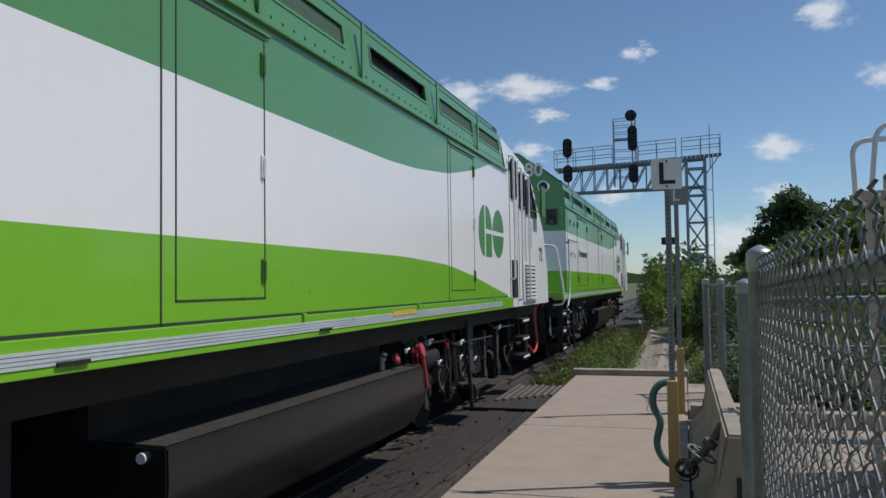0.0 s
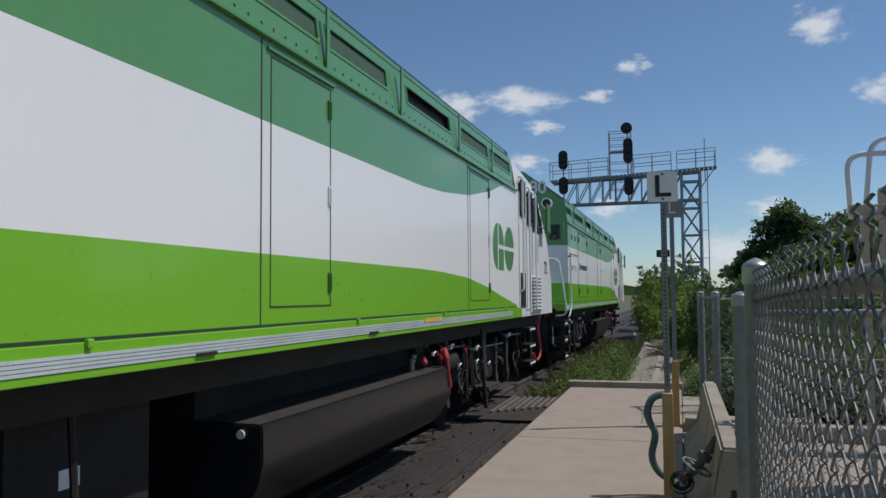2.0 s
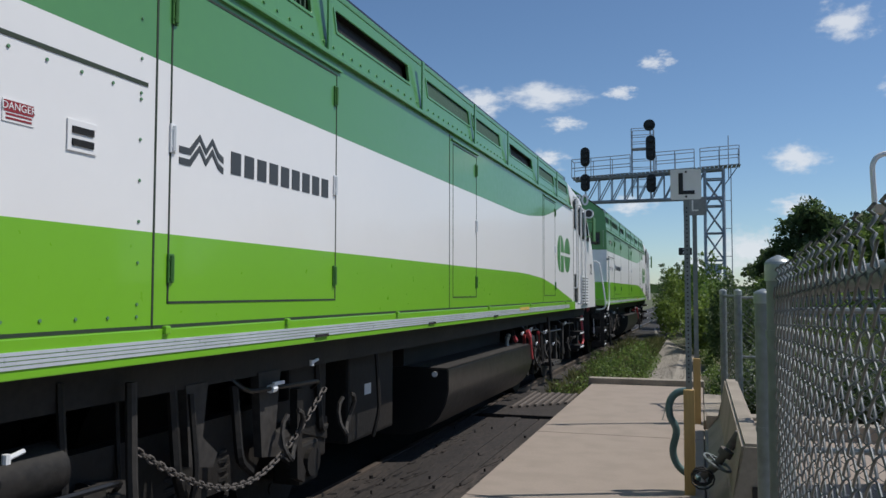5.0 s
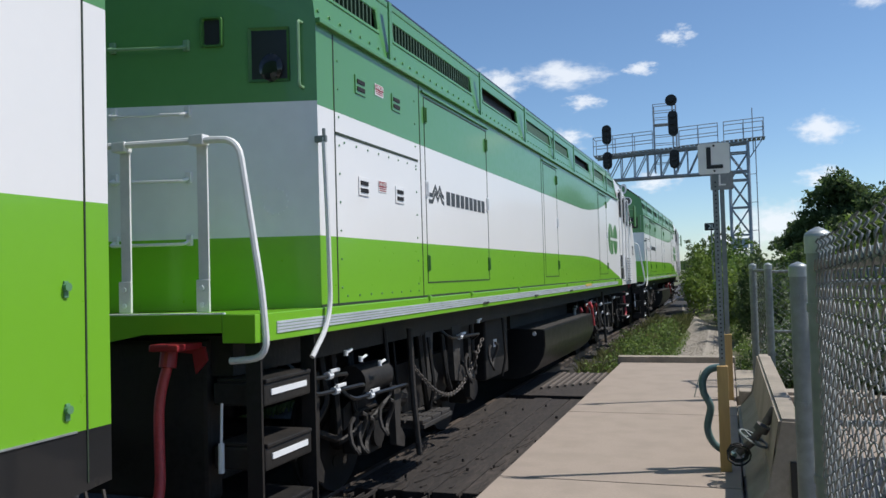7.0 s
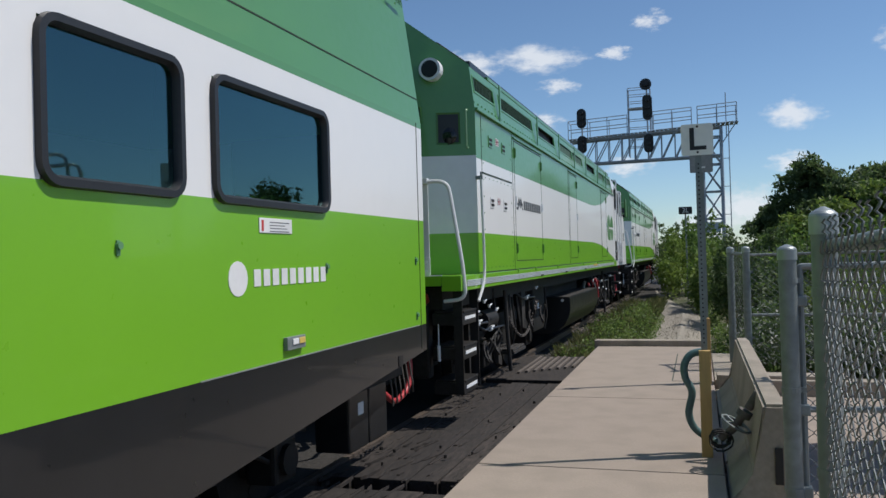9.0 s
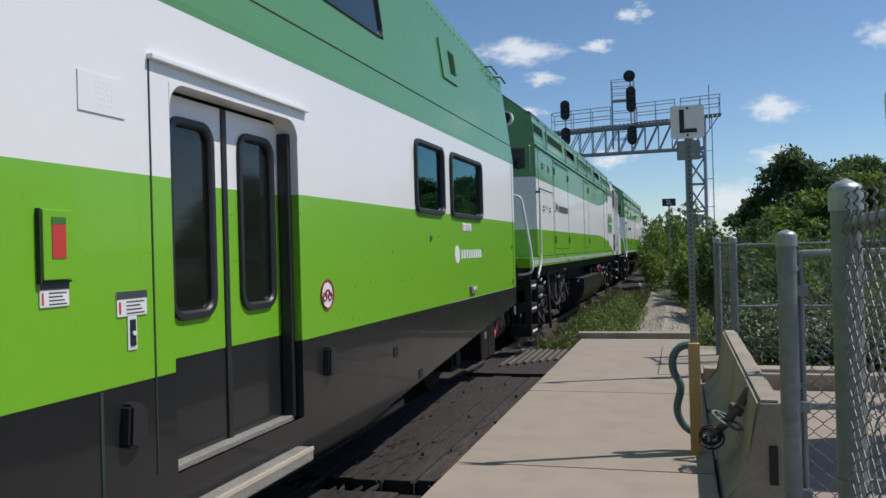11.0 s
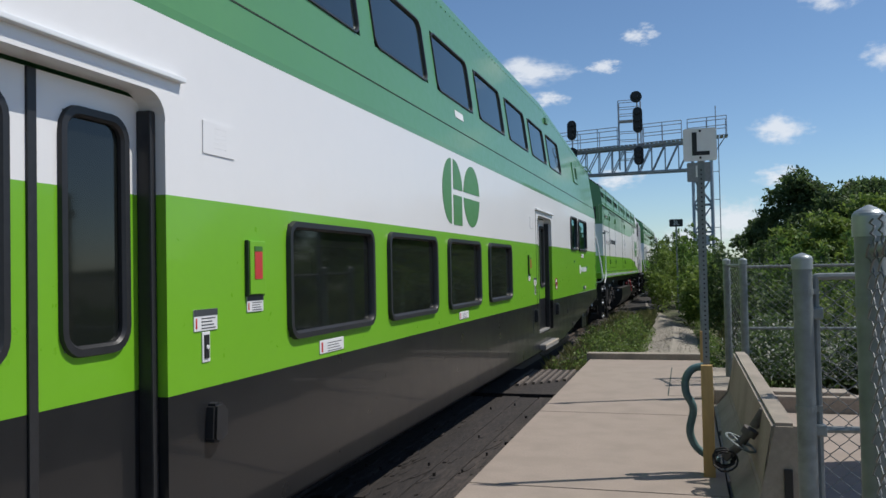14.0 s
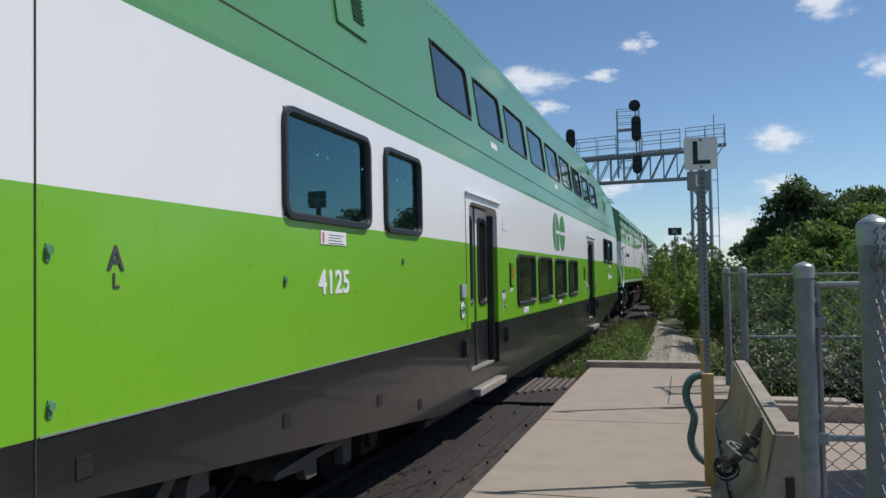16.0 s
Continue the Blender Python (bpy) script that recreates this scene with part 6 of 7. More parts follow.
chain_link(far_fence, FC, (0.42, 12.4), 0.05, 1.6)
# the yard's back fence, crossing behind
back_fence = thing("chain_link_fence", None, "chain-link fence along the back of the yard", "fence", "yard fences")
for k in range(4):
    fence_post("line_post", 3.0 + 2.4 * k, 11.84, 1.62, 0.03, back_fence)
bm = bmesh.new()
for z in (1.54, 0.72):
    tube(bm, [(0.6, 11.84, z), (10.4, 11.84, z)], 0.02, 8)
part("top_rail", bm, STEEL, back_fence, smooth=True)
chain_link(back_fence, (0.62, 11.81), (9.0, 11.81), 0.05, 1.6, wire=0.0022)

# looped hand rails over a beige cabinet in the yard
cab_ = thing("equipment_cabinet", pose(0, 0, 0), "tall beige equipment cabinet with looped hand rails on top", "cabinet")
bm = bmesh.new()
box(bm, 1.9, 3.0, 6.9, 8.2, -0.1, 2.6, 0.03)
box(bm, 1.88, 3.02, 6.88, 8.22, 2.3, 2.4, 0.01)
part("cabinet_body", bm, BEIGE, cab_)
for pts in ([(1.5, 7.25, 2.25), (1.47, 7.2, 2.78), (1.9, 7.2, 2.78), (2.5, 7.2, 2.78)], [(1.6, 7.2, 2.3), (1.66, 7.2, 2.9), (2.2, 7.2, 2.92), (2.5, 7.2, 2.6)]):
    bm = bmesh.new()
    tube(bm, rounded(pts, 0.14, 8), 0.022, 8)
    part("loop_rail", bm, GREYEND, cab_, smooth=True)
bm = bmesh.new()
box(bm, 1.48, 1.86, 7.15, 7.3, 2.28, 2.36, 0.01)
box(bm, 1.56, 1.62, 7.18, 7.24, -0.1, 2.3, 0.008)
part("bracket", bm, BEIGE, cab_)


# ---- signs ----
def letter_plate(parent, x, y, z, w, h, text, size, face, ink, tilt=0.0):
    bm = bmesh.new()
    pts = round_rect(w, h, 0.06 * w, 4)
    plate(bm, pts, lambda u, v, q: (x + u, y - q, z + v), 0.006)
    flat(bm, [(x + u, y, z + v) for u, v in pts])
    s = part("sign_plate", bm, face, parent)
    lettering("letter", text, size, ink, s, Matrix.Translation((x, y - 0.008, z)) @ pose(0, 0, 0, 90))
    return s


sign = thing("letter_sign", None, "white square sign with bold black L on slotted post", "sign")
bm = bmesh.new()
box(bm, -0.018, 0.03, 6.79, 6.835, 0.02, 2.5)
part("sign_post", bm, STEEL, sign)
bm = bmesh.new()
for k in range(42):
    disc(bm, (0.006, 6.791, 0.9 + 0.035 * k), (0, -1, 0), 0.007, 0.002, 8)
tagged(part("post_hole", bm, SIGNBLACK, sign), kind="stuff")
bm = bmesh.new()
pts = round_rect(0.247, 0.252, 0.018, 4)
plate(bm, pts, lambda u, v, q: (0.002 + u, 6.785 - q, 2.53 + v), 0.006)
flat(bm, [(0.002 + u, 6.785, 2.53 + v) for u, v in pts])
face = part("sign_plate", bm, SIGNWHITE, sign)
bm = bmesh.new()
plate(bm, [(-0.056, 2.626), (-0.02, 2.626), (-0.02, 2.478), (0.072, 2.478), (0.072, 2.447), (-0.056, 2.447)], lambda u, v, q: (u, 6.778 - q, v), 0.002)
part("letter", bm, SIGNBLACK, face, "bold black letter L")
for z in (2.634, 2.428):
    bm = bmesh.new()
    disc(bm, (0.004, 6.778, z), (0, -1, 0), 0.009, 0.006, 10)
    part("bolt", bm, BLACK, face)
sign2 = thing("letter_sign", None, "faded grey sign with a pale letter L on a post", "sign")
bm = bmesh.new()
box(bm, 0.02, 0.075, 10.45, 10.5, -0.12, 2.75)
part("sign_post", bm, STEEL, sign2)
letter_plate(sign2, 0.05, 10.44, 2.7, 0.27, 0.23, "L", 0.2, material("faded_sign_grey", (0.25, 0.26, 0.26), 0.6), SIGNWHITE)
board = thing("track_sign", None, "small black sign reading 2L on a thin post", "sign")
bm = bmesh.new()
tube(bm, [(-0.5, 36.7, -0.6), (-0.5, 36.7, 3.3)], 0.035, 8)
part("sign_post", bm, STEEL, board)
letter_plate(board, -0.5, 36.64, 3.29, 0.56, 0.32, "2L", 0.26, SIGNBLACK, SIGNWHITE)


# ---- signal gantry ----
gantry = thing("signal_gantry", None, "grey steel cantilever signal gantry with walkway and railings", "signal gantry")
GY = 61.5


def bar(name, a, b, r, parent=gantry, mat=GANTRYSTEEL):
    bm = bmesh.new()
    tube(bm, [a, b], r, 6)
    return part(name, bm, mat, parent)


CX0, CX1 = 0.5, 1.78
for x in (CX0, CX1):
    for y in (GY - 0.5, GY + 0.5):
        bar("column_leg", (x, y, -0.7), (x, y, 10.25), 0.11)
levels = [-0.2 + 1.95 * k for k in range(6)]
for z0, z1 in zip(levels, levels[1:]):
    for y in (GY - 0.5, GY + 0.5):
        bar("column_brace", (CX0, y, z0), (CX1, y, z1), 0.05)
        bar("column_brace", (CX1, y, z0), (CX0, y, z1), 0.05)
        bar("column_strut", (CX0, y, z1), (CX1, y, z1), 0.06)
for y in (GY - 0.5, GY + 0.5):
    bar("chord", (-8.9, y, 9.85), (CX1, y, 10.25), 0.085)
    bar("chord", (-7.7, y, 8.15), (CX1, y, 8.2), 0.085)
    n = 9
    for k in range(n):
        xa, xb = -8.0 + 8.5 * k / n, -8.0 + 8.5 * (k + 1) / n
        bar("truss_brace", (xa, y, 8.18), (xb, y, 9.9 + 0.035 * (xb + 8)), 0.045)
        bar("truss_post", (xb, y, 8.18), (xb, y, 9.9 + 0.035 * (xb + 8)), 0.04)
bm = bmesh.new()
for k in range(40):
    x = -9.0 + 0.3 * k
    box(bm, x, x + 0.24, GY - 0.75, GY + 0.75, 9.95 + 0.043 * (x + 9), 9.99 + 0.043 * (x + 9))
part("walkway", bm, GANTRYSTEEL, gantry)
for y in (GY - 0.75, GY + 0.75):
    for x0, x1 in ((-9.0, -4.7), (-2.9, -0.2), (0.2, 2.85)):
        f = lambda x: 9.99 + 0.043 * (x + 9)
        for dz in (0.0, 0.7, 1.35):
            bar("railing", (x0, y, f(x0) + dz), (x1, y, f(x1) + dz), 0.03)
        m = max(2, int((x1 - x0) / 1.3))
        for k in range(m + 1):
            x = x0 + (x1 - x0) * k / m
            bar("railing_post", (x, y, f(x)), (x, y, f(x) + 1.35), 0.03)
for x in (-9.0, 2.85):
    bar("railing", (x, GY - 0.75, 11.3), (x, GY + 0.75, 11.3), 0.03)
# cage of the raised signal
for x in (-4.63, -3.05):
    for y in (GY - 0.45, GY + 0.45):
        bar("cage_post", (x, y, 8.5), (x, y, 13.5), 0.035)
for z in (9.2, 9.8, 10.6, 11.2, 12.0, 12.5, 13.0, 13.5):
    for y in (GY - 0.45, GY + 0.45):
        bar("cage_rail", (-4.63, y, z), (-3.05, y, z), 0.025)
bm = bmesh.new()
box(bm, -4.63, -3.05, GY - 0.45, GY + 0.45, 12.0, 12.06)
part("cage_floor", bm, GANTRYSTEEL, gantry)
bar("antenna", (2.15, GY, 9.5), (2.15, GY, 12.7), 0.035)
bar("ladder_rail", (2.3, GY, -0.6), (2.3, GY, 10.4), 0.035)
bar("bracket", (1.8, GY - 0.5, 9.0), (2.85, GY - 0.5, 10.5), 0.04)
for z in (4.0, 6.0, 8.0):
    bar("ladder_tie", (1.78, GY, z), (2.3, GY, z), 0.025)
for x, z0, z1 in ((-3.22, 11.0, 12.85), (-3.2, 8.65, 10.0), (-7.97, 10.75, 12.2), (-7.97, 8.9, 10.2)):
    bm = bmesh.new()
    plate(bm, [(x + u, (z0 + z1) / 2 + v) for u, v in round_rect(0.68, z1 - z0, 0.33, 8)], lambda u, v, q: (u, GY - 0.9 - q, v), 0.06)
    flat(bm, [(x + u, GY - 0.9, (z0 + z1) / 2 + v) for u, v in round_rect(0.68, z1 - z0, 0.33, 8)])
    head = part("signal_head", bm, SIGNBLACK, gantry, "black signal backboard with hooded lamps")
    for k in range(3):
        zc = z0 + (z1 - z0) * (0.22 + 0.28 * k)
        bm = bmesh.new()
        disc(bm, (x, GY - 0.96, zc), (0, -1, 0), 0.14, 0.3, 14)
        part("hood", bm, SIGNBLACK, head)
bm = bmesh.new()
disc(bm, (-3.3, GY - 0.9, 13.6), (0, -1, 0), 0.42, 0.06, 24)
disc(bm, (-3.3, GY - 0.96, 13.6), (0, -1, 0), 0.16, 0.3, 14)
part("signal_head", bm, SIGNBLACK, gantry, "round black signal disc")
bar("signal_mast", (-3.25, GY - 0.7, 8.3), (-3.25, GY - 0.7, 13.4), 0.06)
bar("signal_mast", (-7.97, GY - 0.7, 8.3), (-7.97, GY - 0.7, 12.0), 0.06)
letter_plate(gantry, 1.0, GY - 0.65, 3.1, 1.1, 0.7, "2L", 0.62, material("pale_sign_blue", (0.4, 0.45, 0.5), 0.6), SIGNBLACK)


# ---- plants ----
def leaf_mesh(name, blobs, count, size, mat, seed, thick=0.35, flat_=0.0):
    """Leaves scattered through the outer shells of uneven blobs."""
    rnd = np.random.RandomState(seed)
    total = sum(b[3] * b[4] * b[5] for b in blobs) ** 1.0
    vs, fs = [], []
    for cx, cy, cz, rx, ry, rz in blobs:
        n = max(30, int(count * (rx * ry * rz) / total))
        d = rnd.normal(size=(n, 3))
        d /= np.linalg.norm(d, axis=1)[:, None]
        lump = 1 + 0.22 * np.sin(d[:, 0] * 5 + cx) * np.sin(d[:, 1] * 6 + cy) + 0.18 * np.sin(d[:, 2] * 9 + cz * 3)
        r = (1 - thick * rnd.rand(n) ** 1.5) * lump
        p = np.array((cx, cy, cz)) + d * r[:, None] * np.array((rx, ry, rz))
        a = rnd.normal(size=(n, 3))
        a /= np.linalg.norm(a, axis=1)[:, None]
        b = np.cross(a, rnd.normal(size=(n, 3)))
        b /= np.linalg.norm(b, axis=1)[:, None] + 1e-9
        s = size * (0.6 + 0.8 * rnd.rand(n))[:, None]
        k = len(vs)
        quad = np.stack([p - a * s, p - b * s * 0.45, p + a * s, p + b * s * 0.45], axis=1).reshape(-1, 3)
        vs.extend(quad.tolist())
        fs.extend([(k + 4 * i, k + 4 * i + 1, k + 4 * i + 2, k + 4 * i + 3) for i in range(n)])
    me = bpy.data.meshes.new(name)
    me.from_pydata(vs, [], fs)
    me.materials.append(mat)
    return me


def tree(x, y, h, spread, seed, mat, count, size, label, base=-0.6):
    rnd = random.Random(seed)
    t = thing("tree", pose(x, y, base), label, "tree", "trees beyond the yard")
    bm = bmesh.new()
    segs = [Vector((0, 0, 0)), Vector((rnd.uniform(-.2, .2), 0.1, h * 0.3)), Vector((rnd.uniform(-.3, .3), 0, h * 0.6))]
    for a, b, r0, r1 in ((segs[0], segs[1], 0.03 * h, 0.024 * h), (segs[1], segs[2], 0.024 * h, 0.014 * h)):
        disc(bm, a, b - a, r0, (b - a).length, 10, 0, r1)
    blobs = []
    for k in range(34):
        a = rnd.uniform(0, 2 * math.pi)
        q = rnd.uniform(0.1, 0.9) * spread
        z = h * rnd.uniform(0.32, 0.86)
        q *= 1.0 if z < 0.65 * h else 0.6
        c = Vector((q * math.cos(a), q * math.sin(a), z))
        disc(bm, segs[1] if z < h * 0.6 else segs[2], c - (segs[1] if z < h * 0.6 else segs[2]), 0.01 * h, (c - (segs[1] if z < h * 0.6 else segs[2])).length, 6, 0, 0.003 * h)
        s = spread * rnd.uniform(0.2, 0.42)
        blobs.append((c.x, c.y, c.z, s, s, s * 0.75))
    part("trunk", bm, BARK, t)
    cr = new("crown", leaf_mesh("crown", blobs, count, size, mat, seed, 0.7))
    cr.parent = t
    return t


def bush(x, y, w, d, h, seed, mat, count, size, label, base=-0.45):
    rnd = random.Random(seed)
    t = thing("bush", pose(x, y, base), label, "bush", "bushes by the path")
    bm = bmesh.new()
    blobs = []
    for k in range(8):
        bx, by = rnd.uniform(-0.7, 0.7) * w, rnd.uniform(-0.7, 0.7) * d
        bz = h * rnd.uniform(0.3, 0.72)
        tube(bm, [(bx * 0.3, by * 0.3, 0), (bx * 0.8, by * 0.8, bz * 0.7), (bx, by, bz)], 0.012, 5)
        blobs.append((bx, by, bz, w * rnd.uniform(0.3, 0.5), d * rnd.uniform(0.3, 0.5), h * rnd.uniform(0.22, 0.36)))
    for k in range(int(5 + 2 * w)):
        sx, sy = rnd.uniform(-0.8, 0.8) * w, rnd.uniform(-0.8, 0.8) * d
        top = h * rnd.uniform(0.85, 1.18)
        tube(bm, [(sx * 0.5, sy * 0.5, 0), (sx, sy, top * 0.7), (sx * 1.1, sy, top)], 0.008, 4)
        blobs += [(sx * (0.9 + 0.05 * j), sy, top * (0.7 + 0.1 * j), 0.16 * w ** 0.5, 0.16, 0.14) for j in range(4)]
    part("stem", bm, BARK, t)
    cr = new("leaves", leaf_mesh("leaves", blobs, count, size, mat, seed, 0.8))
    cr.parent = t
    return t


for k, (x, y, h, sp, m, n, size) in enumerate((
        (8.7, 70, 9.7, 3.4, LEAF_FAR, 16000, 0.19), (6.1, 72, 6.3, 2.2, LEAF_FAR, 9000, 0.18), (13.6, 70, 9.3, 3.2, LEAF_FAR, 11000, 0.19), (10.4, 64, 7.6, 3.0, LEAF_DARK, 11000, 0.18), (14.6, 58, 7.8, 3.0, LEAF_DARK, 10000, 0.18),
        (16.5, 68, 8.2, 3.2, LEAF_DARK, 6000, 0.17), (21.5, 62, 8.6, 3.4, LEAF_DARK, 6000, 0.18), (27, 56, 9.0, 3.6, LEAF_DARK, 6000, 0.18),
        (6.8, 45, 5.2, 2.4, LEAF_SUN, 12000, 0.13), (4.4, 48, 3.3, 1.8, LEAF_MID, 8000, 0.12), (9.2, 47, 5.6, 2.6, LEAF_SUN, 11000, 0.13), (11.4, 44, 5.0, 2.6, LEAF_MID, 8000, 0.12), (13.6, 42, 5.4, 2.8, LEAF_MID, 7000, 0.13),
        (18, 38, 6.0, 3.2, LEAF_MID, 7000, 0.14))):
    tree(x, y, h, sp, k + 1, m, n, size, "broad dark green tree behind the yard" if m in (LEAF_DARK, LEAF_FAR) else "rounded mid-green tree behind the yard")
wood = tree(30, 28, 4.6, 3.0, 40, LEAF_DARK, 4000, 0.2, "low dark tree beside the yard")
random.seed(21)
for k, (x, y) in enumerate(((29, 18), (31, 9), (30, 0), (31, -9), (28, -18), (24, -27), (14, -34), (5, -38), (-5, -40), (34, 38))):
    copy_thing(wood, pose(x, y, -0.6, 0, 0, random.uniform(0, 80)))
# The nearest bushes take the dark leaf, shade in colour; others the sunlit copy.
for k, (x, y, w, d, h, m) in enumerate((
        (1.75, 15.0, 0.9, 1.2, 0.95, LEAF_DARK), (3.2, 14.2, 1.2, 1.0, 0.75, LEAF_DARK), (5.2, 14.5, 1.2, 1.0, 0.75, LEAF_DARK),
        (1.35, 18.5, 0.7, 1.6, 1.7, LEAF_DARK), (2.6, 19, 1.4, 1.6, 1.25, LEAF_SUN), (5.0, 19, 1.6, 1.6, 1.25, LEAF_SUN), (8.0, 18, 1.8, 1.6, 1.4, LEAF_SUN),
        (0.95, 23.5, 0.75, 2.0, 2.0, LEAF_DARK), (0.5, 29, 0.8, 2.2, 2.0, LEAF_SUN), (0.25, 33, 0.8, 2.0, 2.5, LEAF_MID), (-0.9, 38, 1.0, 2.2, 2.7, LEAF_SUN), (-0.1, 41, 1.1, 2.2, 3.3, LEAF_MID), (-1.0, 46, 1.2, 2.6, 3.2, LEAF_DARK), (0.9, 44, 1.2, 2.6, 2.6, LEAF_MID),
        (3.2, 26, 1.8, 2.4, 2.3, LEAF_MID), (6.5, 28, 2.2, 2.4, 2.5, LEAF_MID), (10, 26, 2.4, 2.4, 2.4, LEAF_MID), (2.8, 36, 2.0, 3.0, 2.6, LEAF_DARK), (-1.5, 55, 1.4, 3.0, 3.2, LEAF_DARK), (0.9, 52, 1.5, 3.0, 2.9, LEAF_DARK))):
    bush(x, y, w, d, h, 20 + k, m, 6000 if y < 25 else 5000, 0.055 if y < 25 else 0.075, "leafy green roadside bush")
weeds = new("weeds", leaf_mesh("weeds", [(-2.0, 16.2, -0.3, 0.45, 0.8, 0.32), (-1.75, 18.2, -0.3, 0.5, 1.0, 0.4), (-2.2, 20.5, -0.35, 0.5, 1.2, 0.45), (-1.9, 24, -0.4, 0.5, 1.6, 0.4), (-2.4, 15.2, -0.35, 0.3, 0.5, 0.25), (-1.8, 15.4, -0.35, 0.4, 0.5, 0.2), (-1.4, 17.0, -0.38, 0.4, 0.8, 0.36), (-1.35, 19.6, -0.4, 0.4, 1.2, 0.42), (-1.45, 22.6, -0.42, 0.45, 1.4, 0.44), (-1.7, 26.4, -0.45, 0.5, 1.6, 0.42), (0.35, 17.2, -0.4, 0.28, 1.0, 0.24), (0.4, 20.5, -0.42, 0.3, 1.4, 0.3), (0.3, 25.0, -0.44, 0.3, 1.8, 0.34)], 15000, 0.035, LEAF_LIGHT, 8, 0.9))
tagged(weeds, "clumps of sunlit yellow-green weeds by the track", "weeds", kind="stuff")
fl = new("blossom", leaf_mesh("blossom", [(1.1, 13.5, 0.26, 0.75, 0.95, 0.5), (2.2, 13.3, 0.22, 1.0, 0.85, 0.45), (3.6, 13.2, 0.2, 1.1, 0.8, 0.42)], 1500, 0.028, BLOSSOM, 5, 0.6))
tagged(fl, "tiny white blossom among the weeds", "flowers", kind="stuff")
shrub = new("low_shrub", leaf_mesh("low_shrub", [(1.2, 13.7, 0.15, 0.8, 1.0, 0.52), (2.6, 13.5, 0.12, 1.1, 0.9, 0.46), (4.4, 13.5, 0.12, 1.3, 0.9, 0.46), (1.15, 15.5, 0.2, 0.4, 1.2, 0.5), (6.4, 13.6, 0.12, 1.3, 0.9, 0.46)], 9000, 0.05, LEAF_DARK, 6, 0.7))
tagged(shrub, "low dark green shrubs by the fence", "shrubs", kind="stuff")


def grass_patch(name, boxes, count, h, mat, seed, label):
    rnd = np.random.RandomState(seed)
    vs, fs = [], []
    for x0, x1, y0, y1, z in boxes:
        n = int(count * (x1 - x0) * (y1 - y0))
        for _ in range(n):
            x, y = rnd.uniform(x0, x1), rnd.uniform(y0, y1)
            hh = h * rnd.uniform(0.35, 1.3) * (0.6 + 0.5 * math.sin(x * 3.1) * math.sin(y * 2.3) + 0.3)
            a = rnd.uniform(0, 2 * math.pi)
            w = 0.009 + 0.006 * rnd.rand()
            dx, dy = math.cos(a), math.sin(a)
            lx, ly = rnd.normal(0, 0.35, 2) * hh
            k = len(vs)
            zz = z + GRADE * y
            vs += [(x - dx * w, y - dy * w, zz), (x + dx * w, y + dy * w, zz), (x + lx * .5 + dx * w * .7, y + ly * .5 + dy * w * .7, zz + hh * .65), (x + lx, y + ly, zz + hh)]
            fs += [(k, k + 1, k + 2), (k, k + 2, k + 3)]
    me = bpy.data.meshes.new(name)
    me.from_pydata(vs, [], fs)
    me.materials.append(mat)
    return tagged(new(name, me), label, "grass", kind="stuff")


grass_patch("grass", [(-2.7, -1.55, 14.7, 19, -0.42), (-2.7, -1.3, 19, 34, -0.42), (0.75, 1.4, 14.6, 30, -0.4)], 620, 0.26, GRASS, 1, "tall dry and green weeds beside the track")
grass_patch("grass", [(-8, -6.4, 5, 60, -0.45), (1.4, 12, 14.5, 45, -0.42)], 150, 0.85, MEADOW, 2, "rough meadow grass")

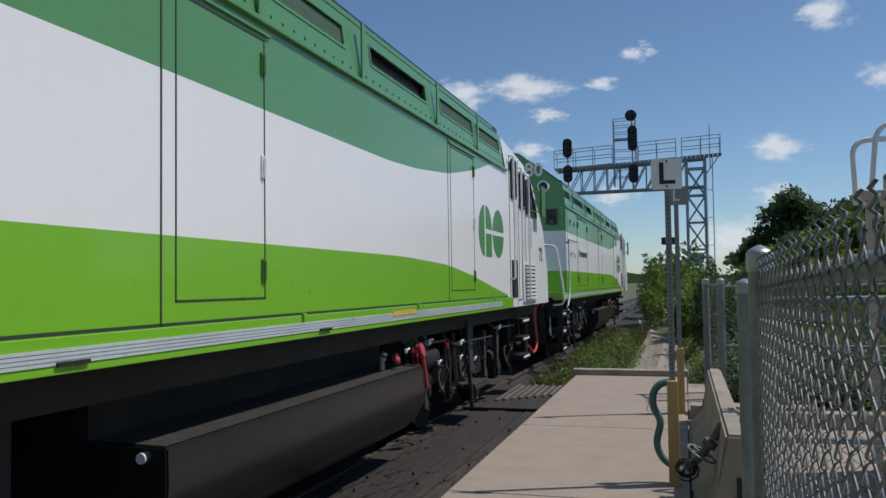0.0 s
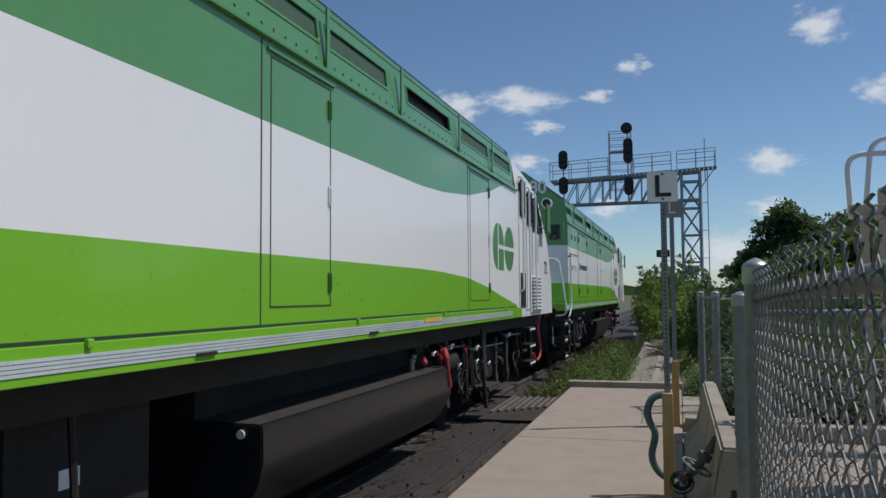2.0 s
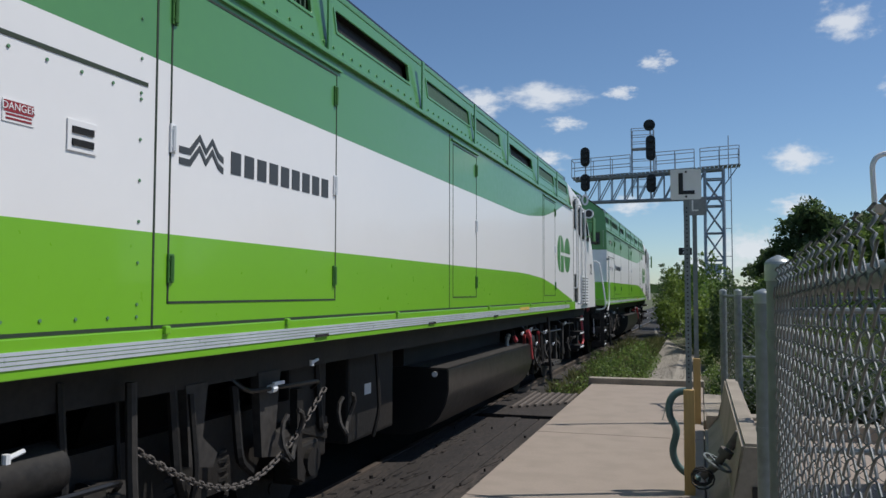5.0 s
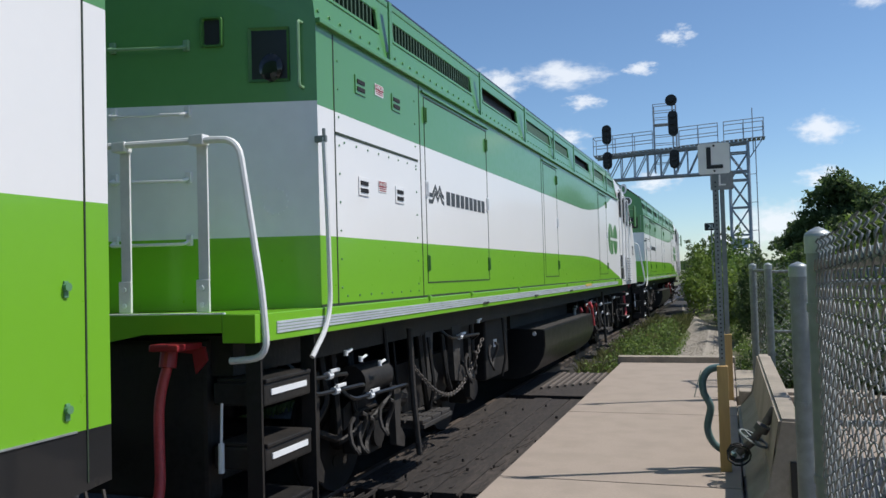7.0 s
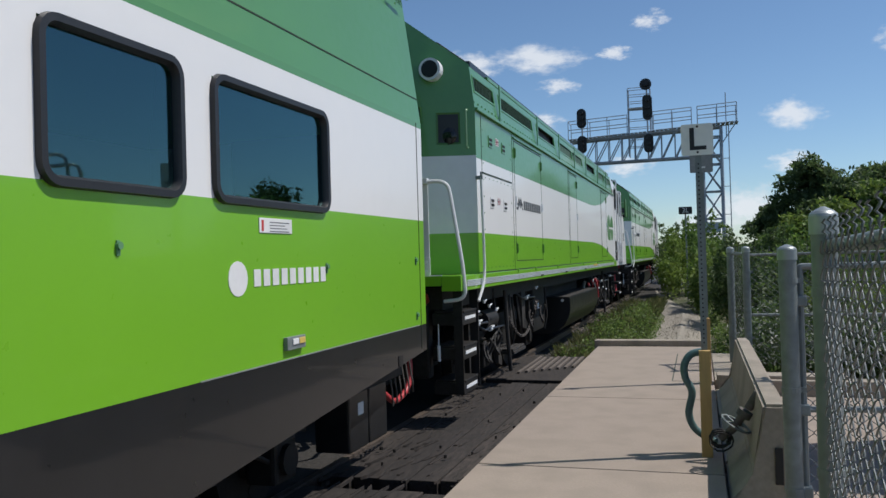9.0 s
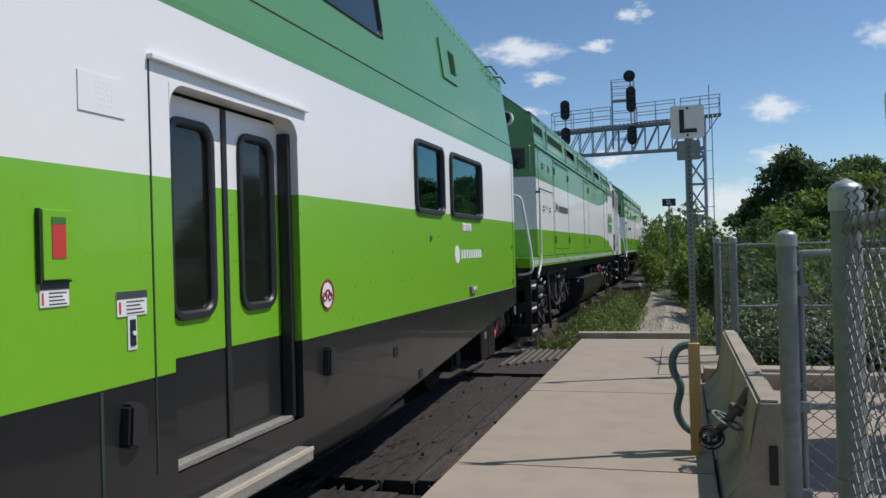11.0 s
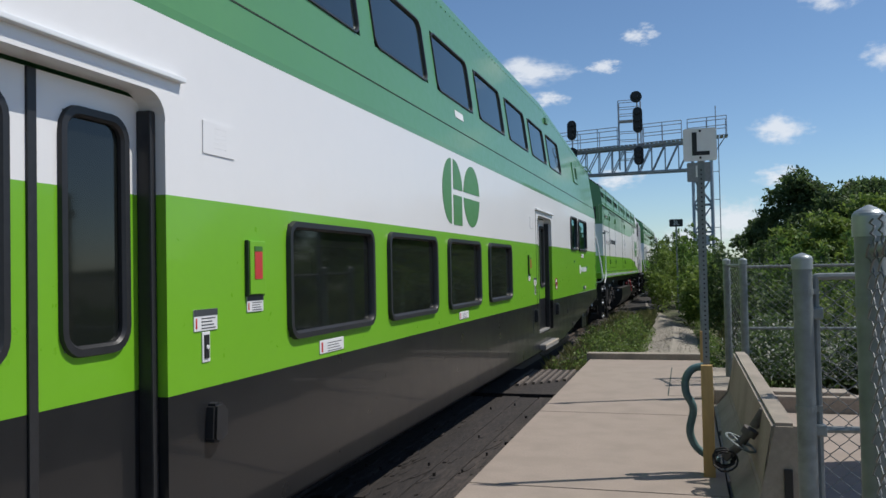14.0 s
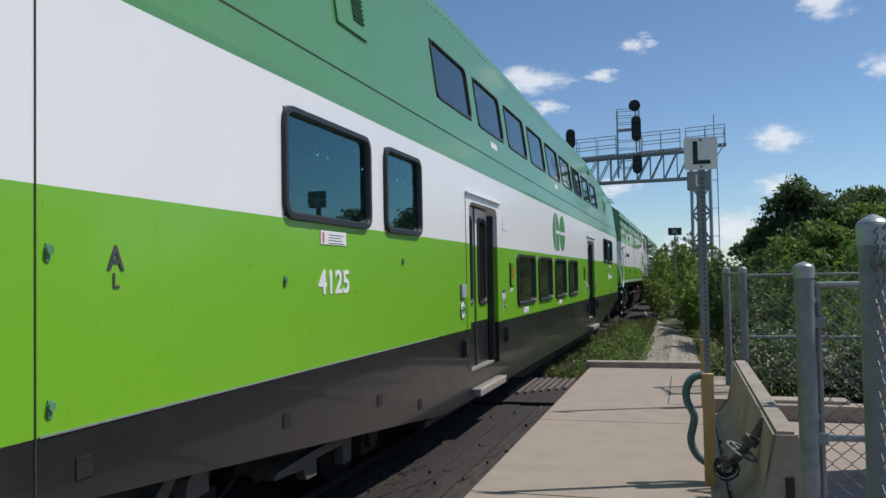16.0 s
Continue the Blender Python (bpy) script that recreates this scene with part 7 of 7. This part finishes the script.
# ---- distance and clouds ----
def cloud_material():
    m = bpy.data.materials.new("cloud")
    m.use_nodes = True
    n, l = m.node_tree.nodes, m.node_tree.links
    n.remove(n["Principled BSDF"])
    tc, mp = n.new("ShaderNodeTexCoord"), n.new("ShaderNodeMapping")
    mp.inputs["Scale"].default_value = (1, 1, 1)
    oi = n.new("ShaderNodeObjectInfo")
    add = n.new("ShaderNodeVectorMath")
    sc = n.new("ShaderNodeMath")
    sc.operation, sc.inputs[1].default_value = "MULTIPLY", 37.0
    l.new(oi.outputs["Random"], sc.inputs[0])
    l.new(tc.outputs["Object"], add.inputs[0])
    l.new(sc.outputs[0], add.inputs[1])
    no = n.new("ShaderNodeTexNoise")
    no.inputs["Scale"].default_value, no.inputs["Detail"].default_value, no.inputs["Roughness"].default_value = 1.7, 7, 0.6
    l.new(add.outputs[0], no.inputs[0])
    gr = n.new("ShaderNodeTexGradient")
    gr.gradient_type = "SPHERICAL"
    l.new(tc.outputs["Object"], gr.inputs[0])
    ma = n.new("ShaderNodeMath")
    ma.operation = "ADD"
    nm = n.new("ShaderNodeMath")
    nm.operation, nm.inputs[1].default_value = "MULTIPLY", 2.0
    l.new(no.outputs[0], nm.inputs[0])
    l.new(nm.outputs[0], ma.inputs[0])
    l.new(gr.outputs[0], ma.inputs[1])
    mr = n.new("ShaderNodeMapRange")
    mr.interpolation_type = "SMOOTHSTEP"
    mr.inputs[1].default_value, mr.inputs[2].default_value = 1.2, 2.0
    mr.inputs[4].default_value = 0.85
    l.new(ma.outputs[0], mr.inputs[0])
    mu = n.new("ShaderNodeMath")
    mu.operation = "MULTIPLY"
    mr2 = n.new("ShaderNodeMapRange")
    mr2.inputs[2].default_value = 0.12
    l.new(gr.outputs[0], mr2.inputs[0])
    l.new(mr.outputs[0], mu.inputs[0])
    l.new(mr2.outputs[0], mu.inputs[1])
    tr, em, mx = n.new("ShaderNodeBsdfTransparent"), n.new("ShaderNodeEmission"), n.new("ShaderNodeMixShader")
    em.inputs[0].default_value, em.inputs[1].default_value = (0.8, 0.84, 0.9, 1), 0.95
    l.new(mu.outputs[0], mx.inputs[0])
    l.new(tr.outputs[0], mx.inputs[1])
    l.new(em.outputs[0], mx.inputs[2])
    l.new(mx.outputs[0], n["Material Output"].inputs[0])
    return m


CLOUD = cloud_material()
for az, el, w, h in ((-14.8, 13.0, 3.6, 1.7), (-10.2, 13.4, 5.2, 1.9), (-8.9, 11.4, 2.4, 1.0), (-2.6, 15.2, 2.2, 1.1), (-5.0, 13.4, 2.0, 0.8), (6.1, 8.5, 3.4, 1.8),
                     (9.0, 16.6, 3.6, 2.0), (12.4, 12.3, 3.2, 1.7), (2.9, 2.8, 4.0, 2.6), (5.9, 5.4, 2.6, 1.2), (-4.3, 5.8, 3.0, 1.2), (-10.1, 9.0, 2.6, 1.2), (0.6, 1.6, 4.6, 2.0), (16, 9, 4, 1.6), (20, 14, 5, 2), (30, 24, 7, 3), (38, 31, 9, 4), (47, 26, 8, 3.4), (34, 40, 8, 4), (55, 36, 10, 5), (45, 44, 7, 3), (62, 24, 9, 3.4), (72, 32, 9, 4), (26, 33, 6, 2.4)):
    D = 2600
    a, e = radians(az), radians(el)
    c = Vector((D * math.sin(a) * math.cos(e), D * math.cos(a) * math.cos(e), D * math.sin(e)))
    me = bpy.data.meshes.new("cloud")
    me.from_pydata([(-1, -1, 0), (1, -1, 0), (1, 1, 0), (-1, 1, 0)], [], [(0, 1, 2, 3)])
    me.materials.append(CLOUD)
    ob = new("cloud", me)
    ob.matrix_basis = look(c, (0, 0, 0)) @ Matrix.Diagonal((D * radians(w) / 2 * 1.5, D * radians(h) / 2 * 1.7, 1, 1))
    ob.visible_shadow = False
    tagged(ob, "small white fair-weather cloud", "cloud", "clouds", "structure")
bm = bmesh.new()
random.seed(11)
pts = [(-600 + 25 * k, 520, 5 + 5 * random.random() + 3 * math.sin(k * 0.7)) for k in range(49)]
for a, b in zip(pts, pts[1:]):
    flat(bm, [(a[0], a[1], -5), (b[0], b[1], -5), (b[0], b[1], b[2]), (a[0], a[1], a[2])])
tagged(part("backdrop", bm, LEAF_DARK), "distant line of dark woods", "woods", kind="structure")


# ---- what moves ----
def motions():
    times = [0.25 * k for k in range(65)]
    for car, off in CARS:
        walk(car, [(t, on_track(travelled(t) + off)) for t in times])
    turns = [k / 7.5 for k in range(121)]
    for ob, y, z, r in WHEELSETS:
        walk(ob, [(min(t, 16.0), pose(0, y, z, -math.degrees((travelled(min(t, 16.0)) - travelled(0)) / r))) for t in turns])


motions()
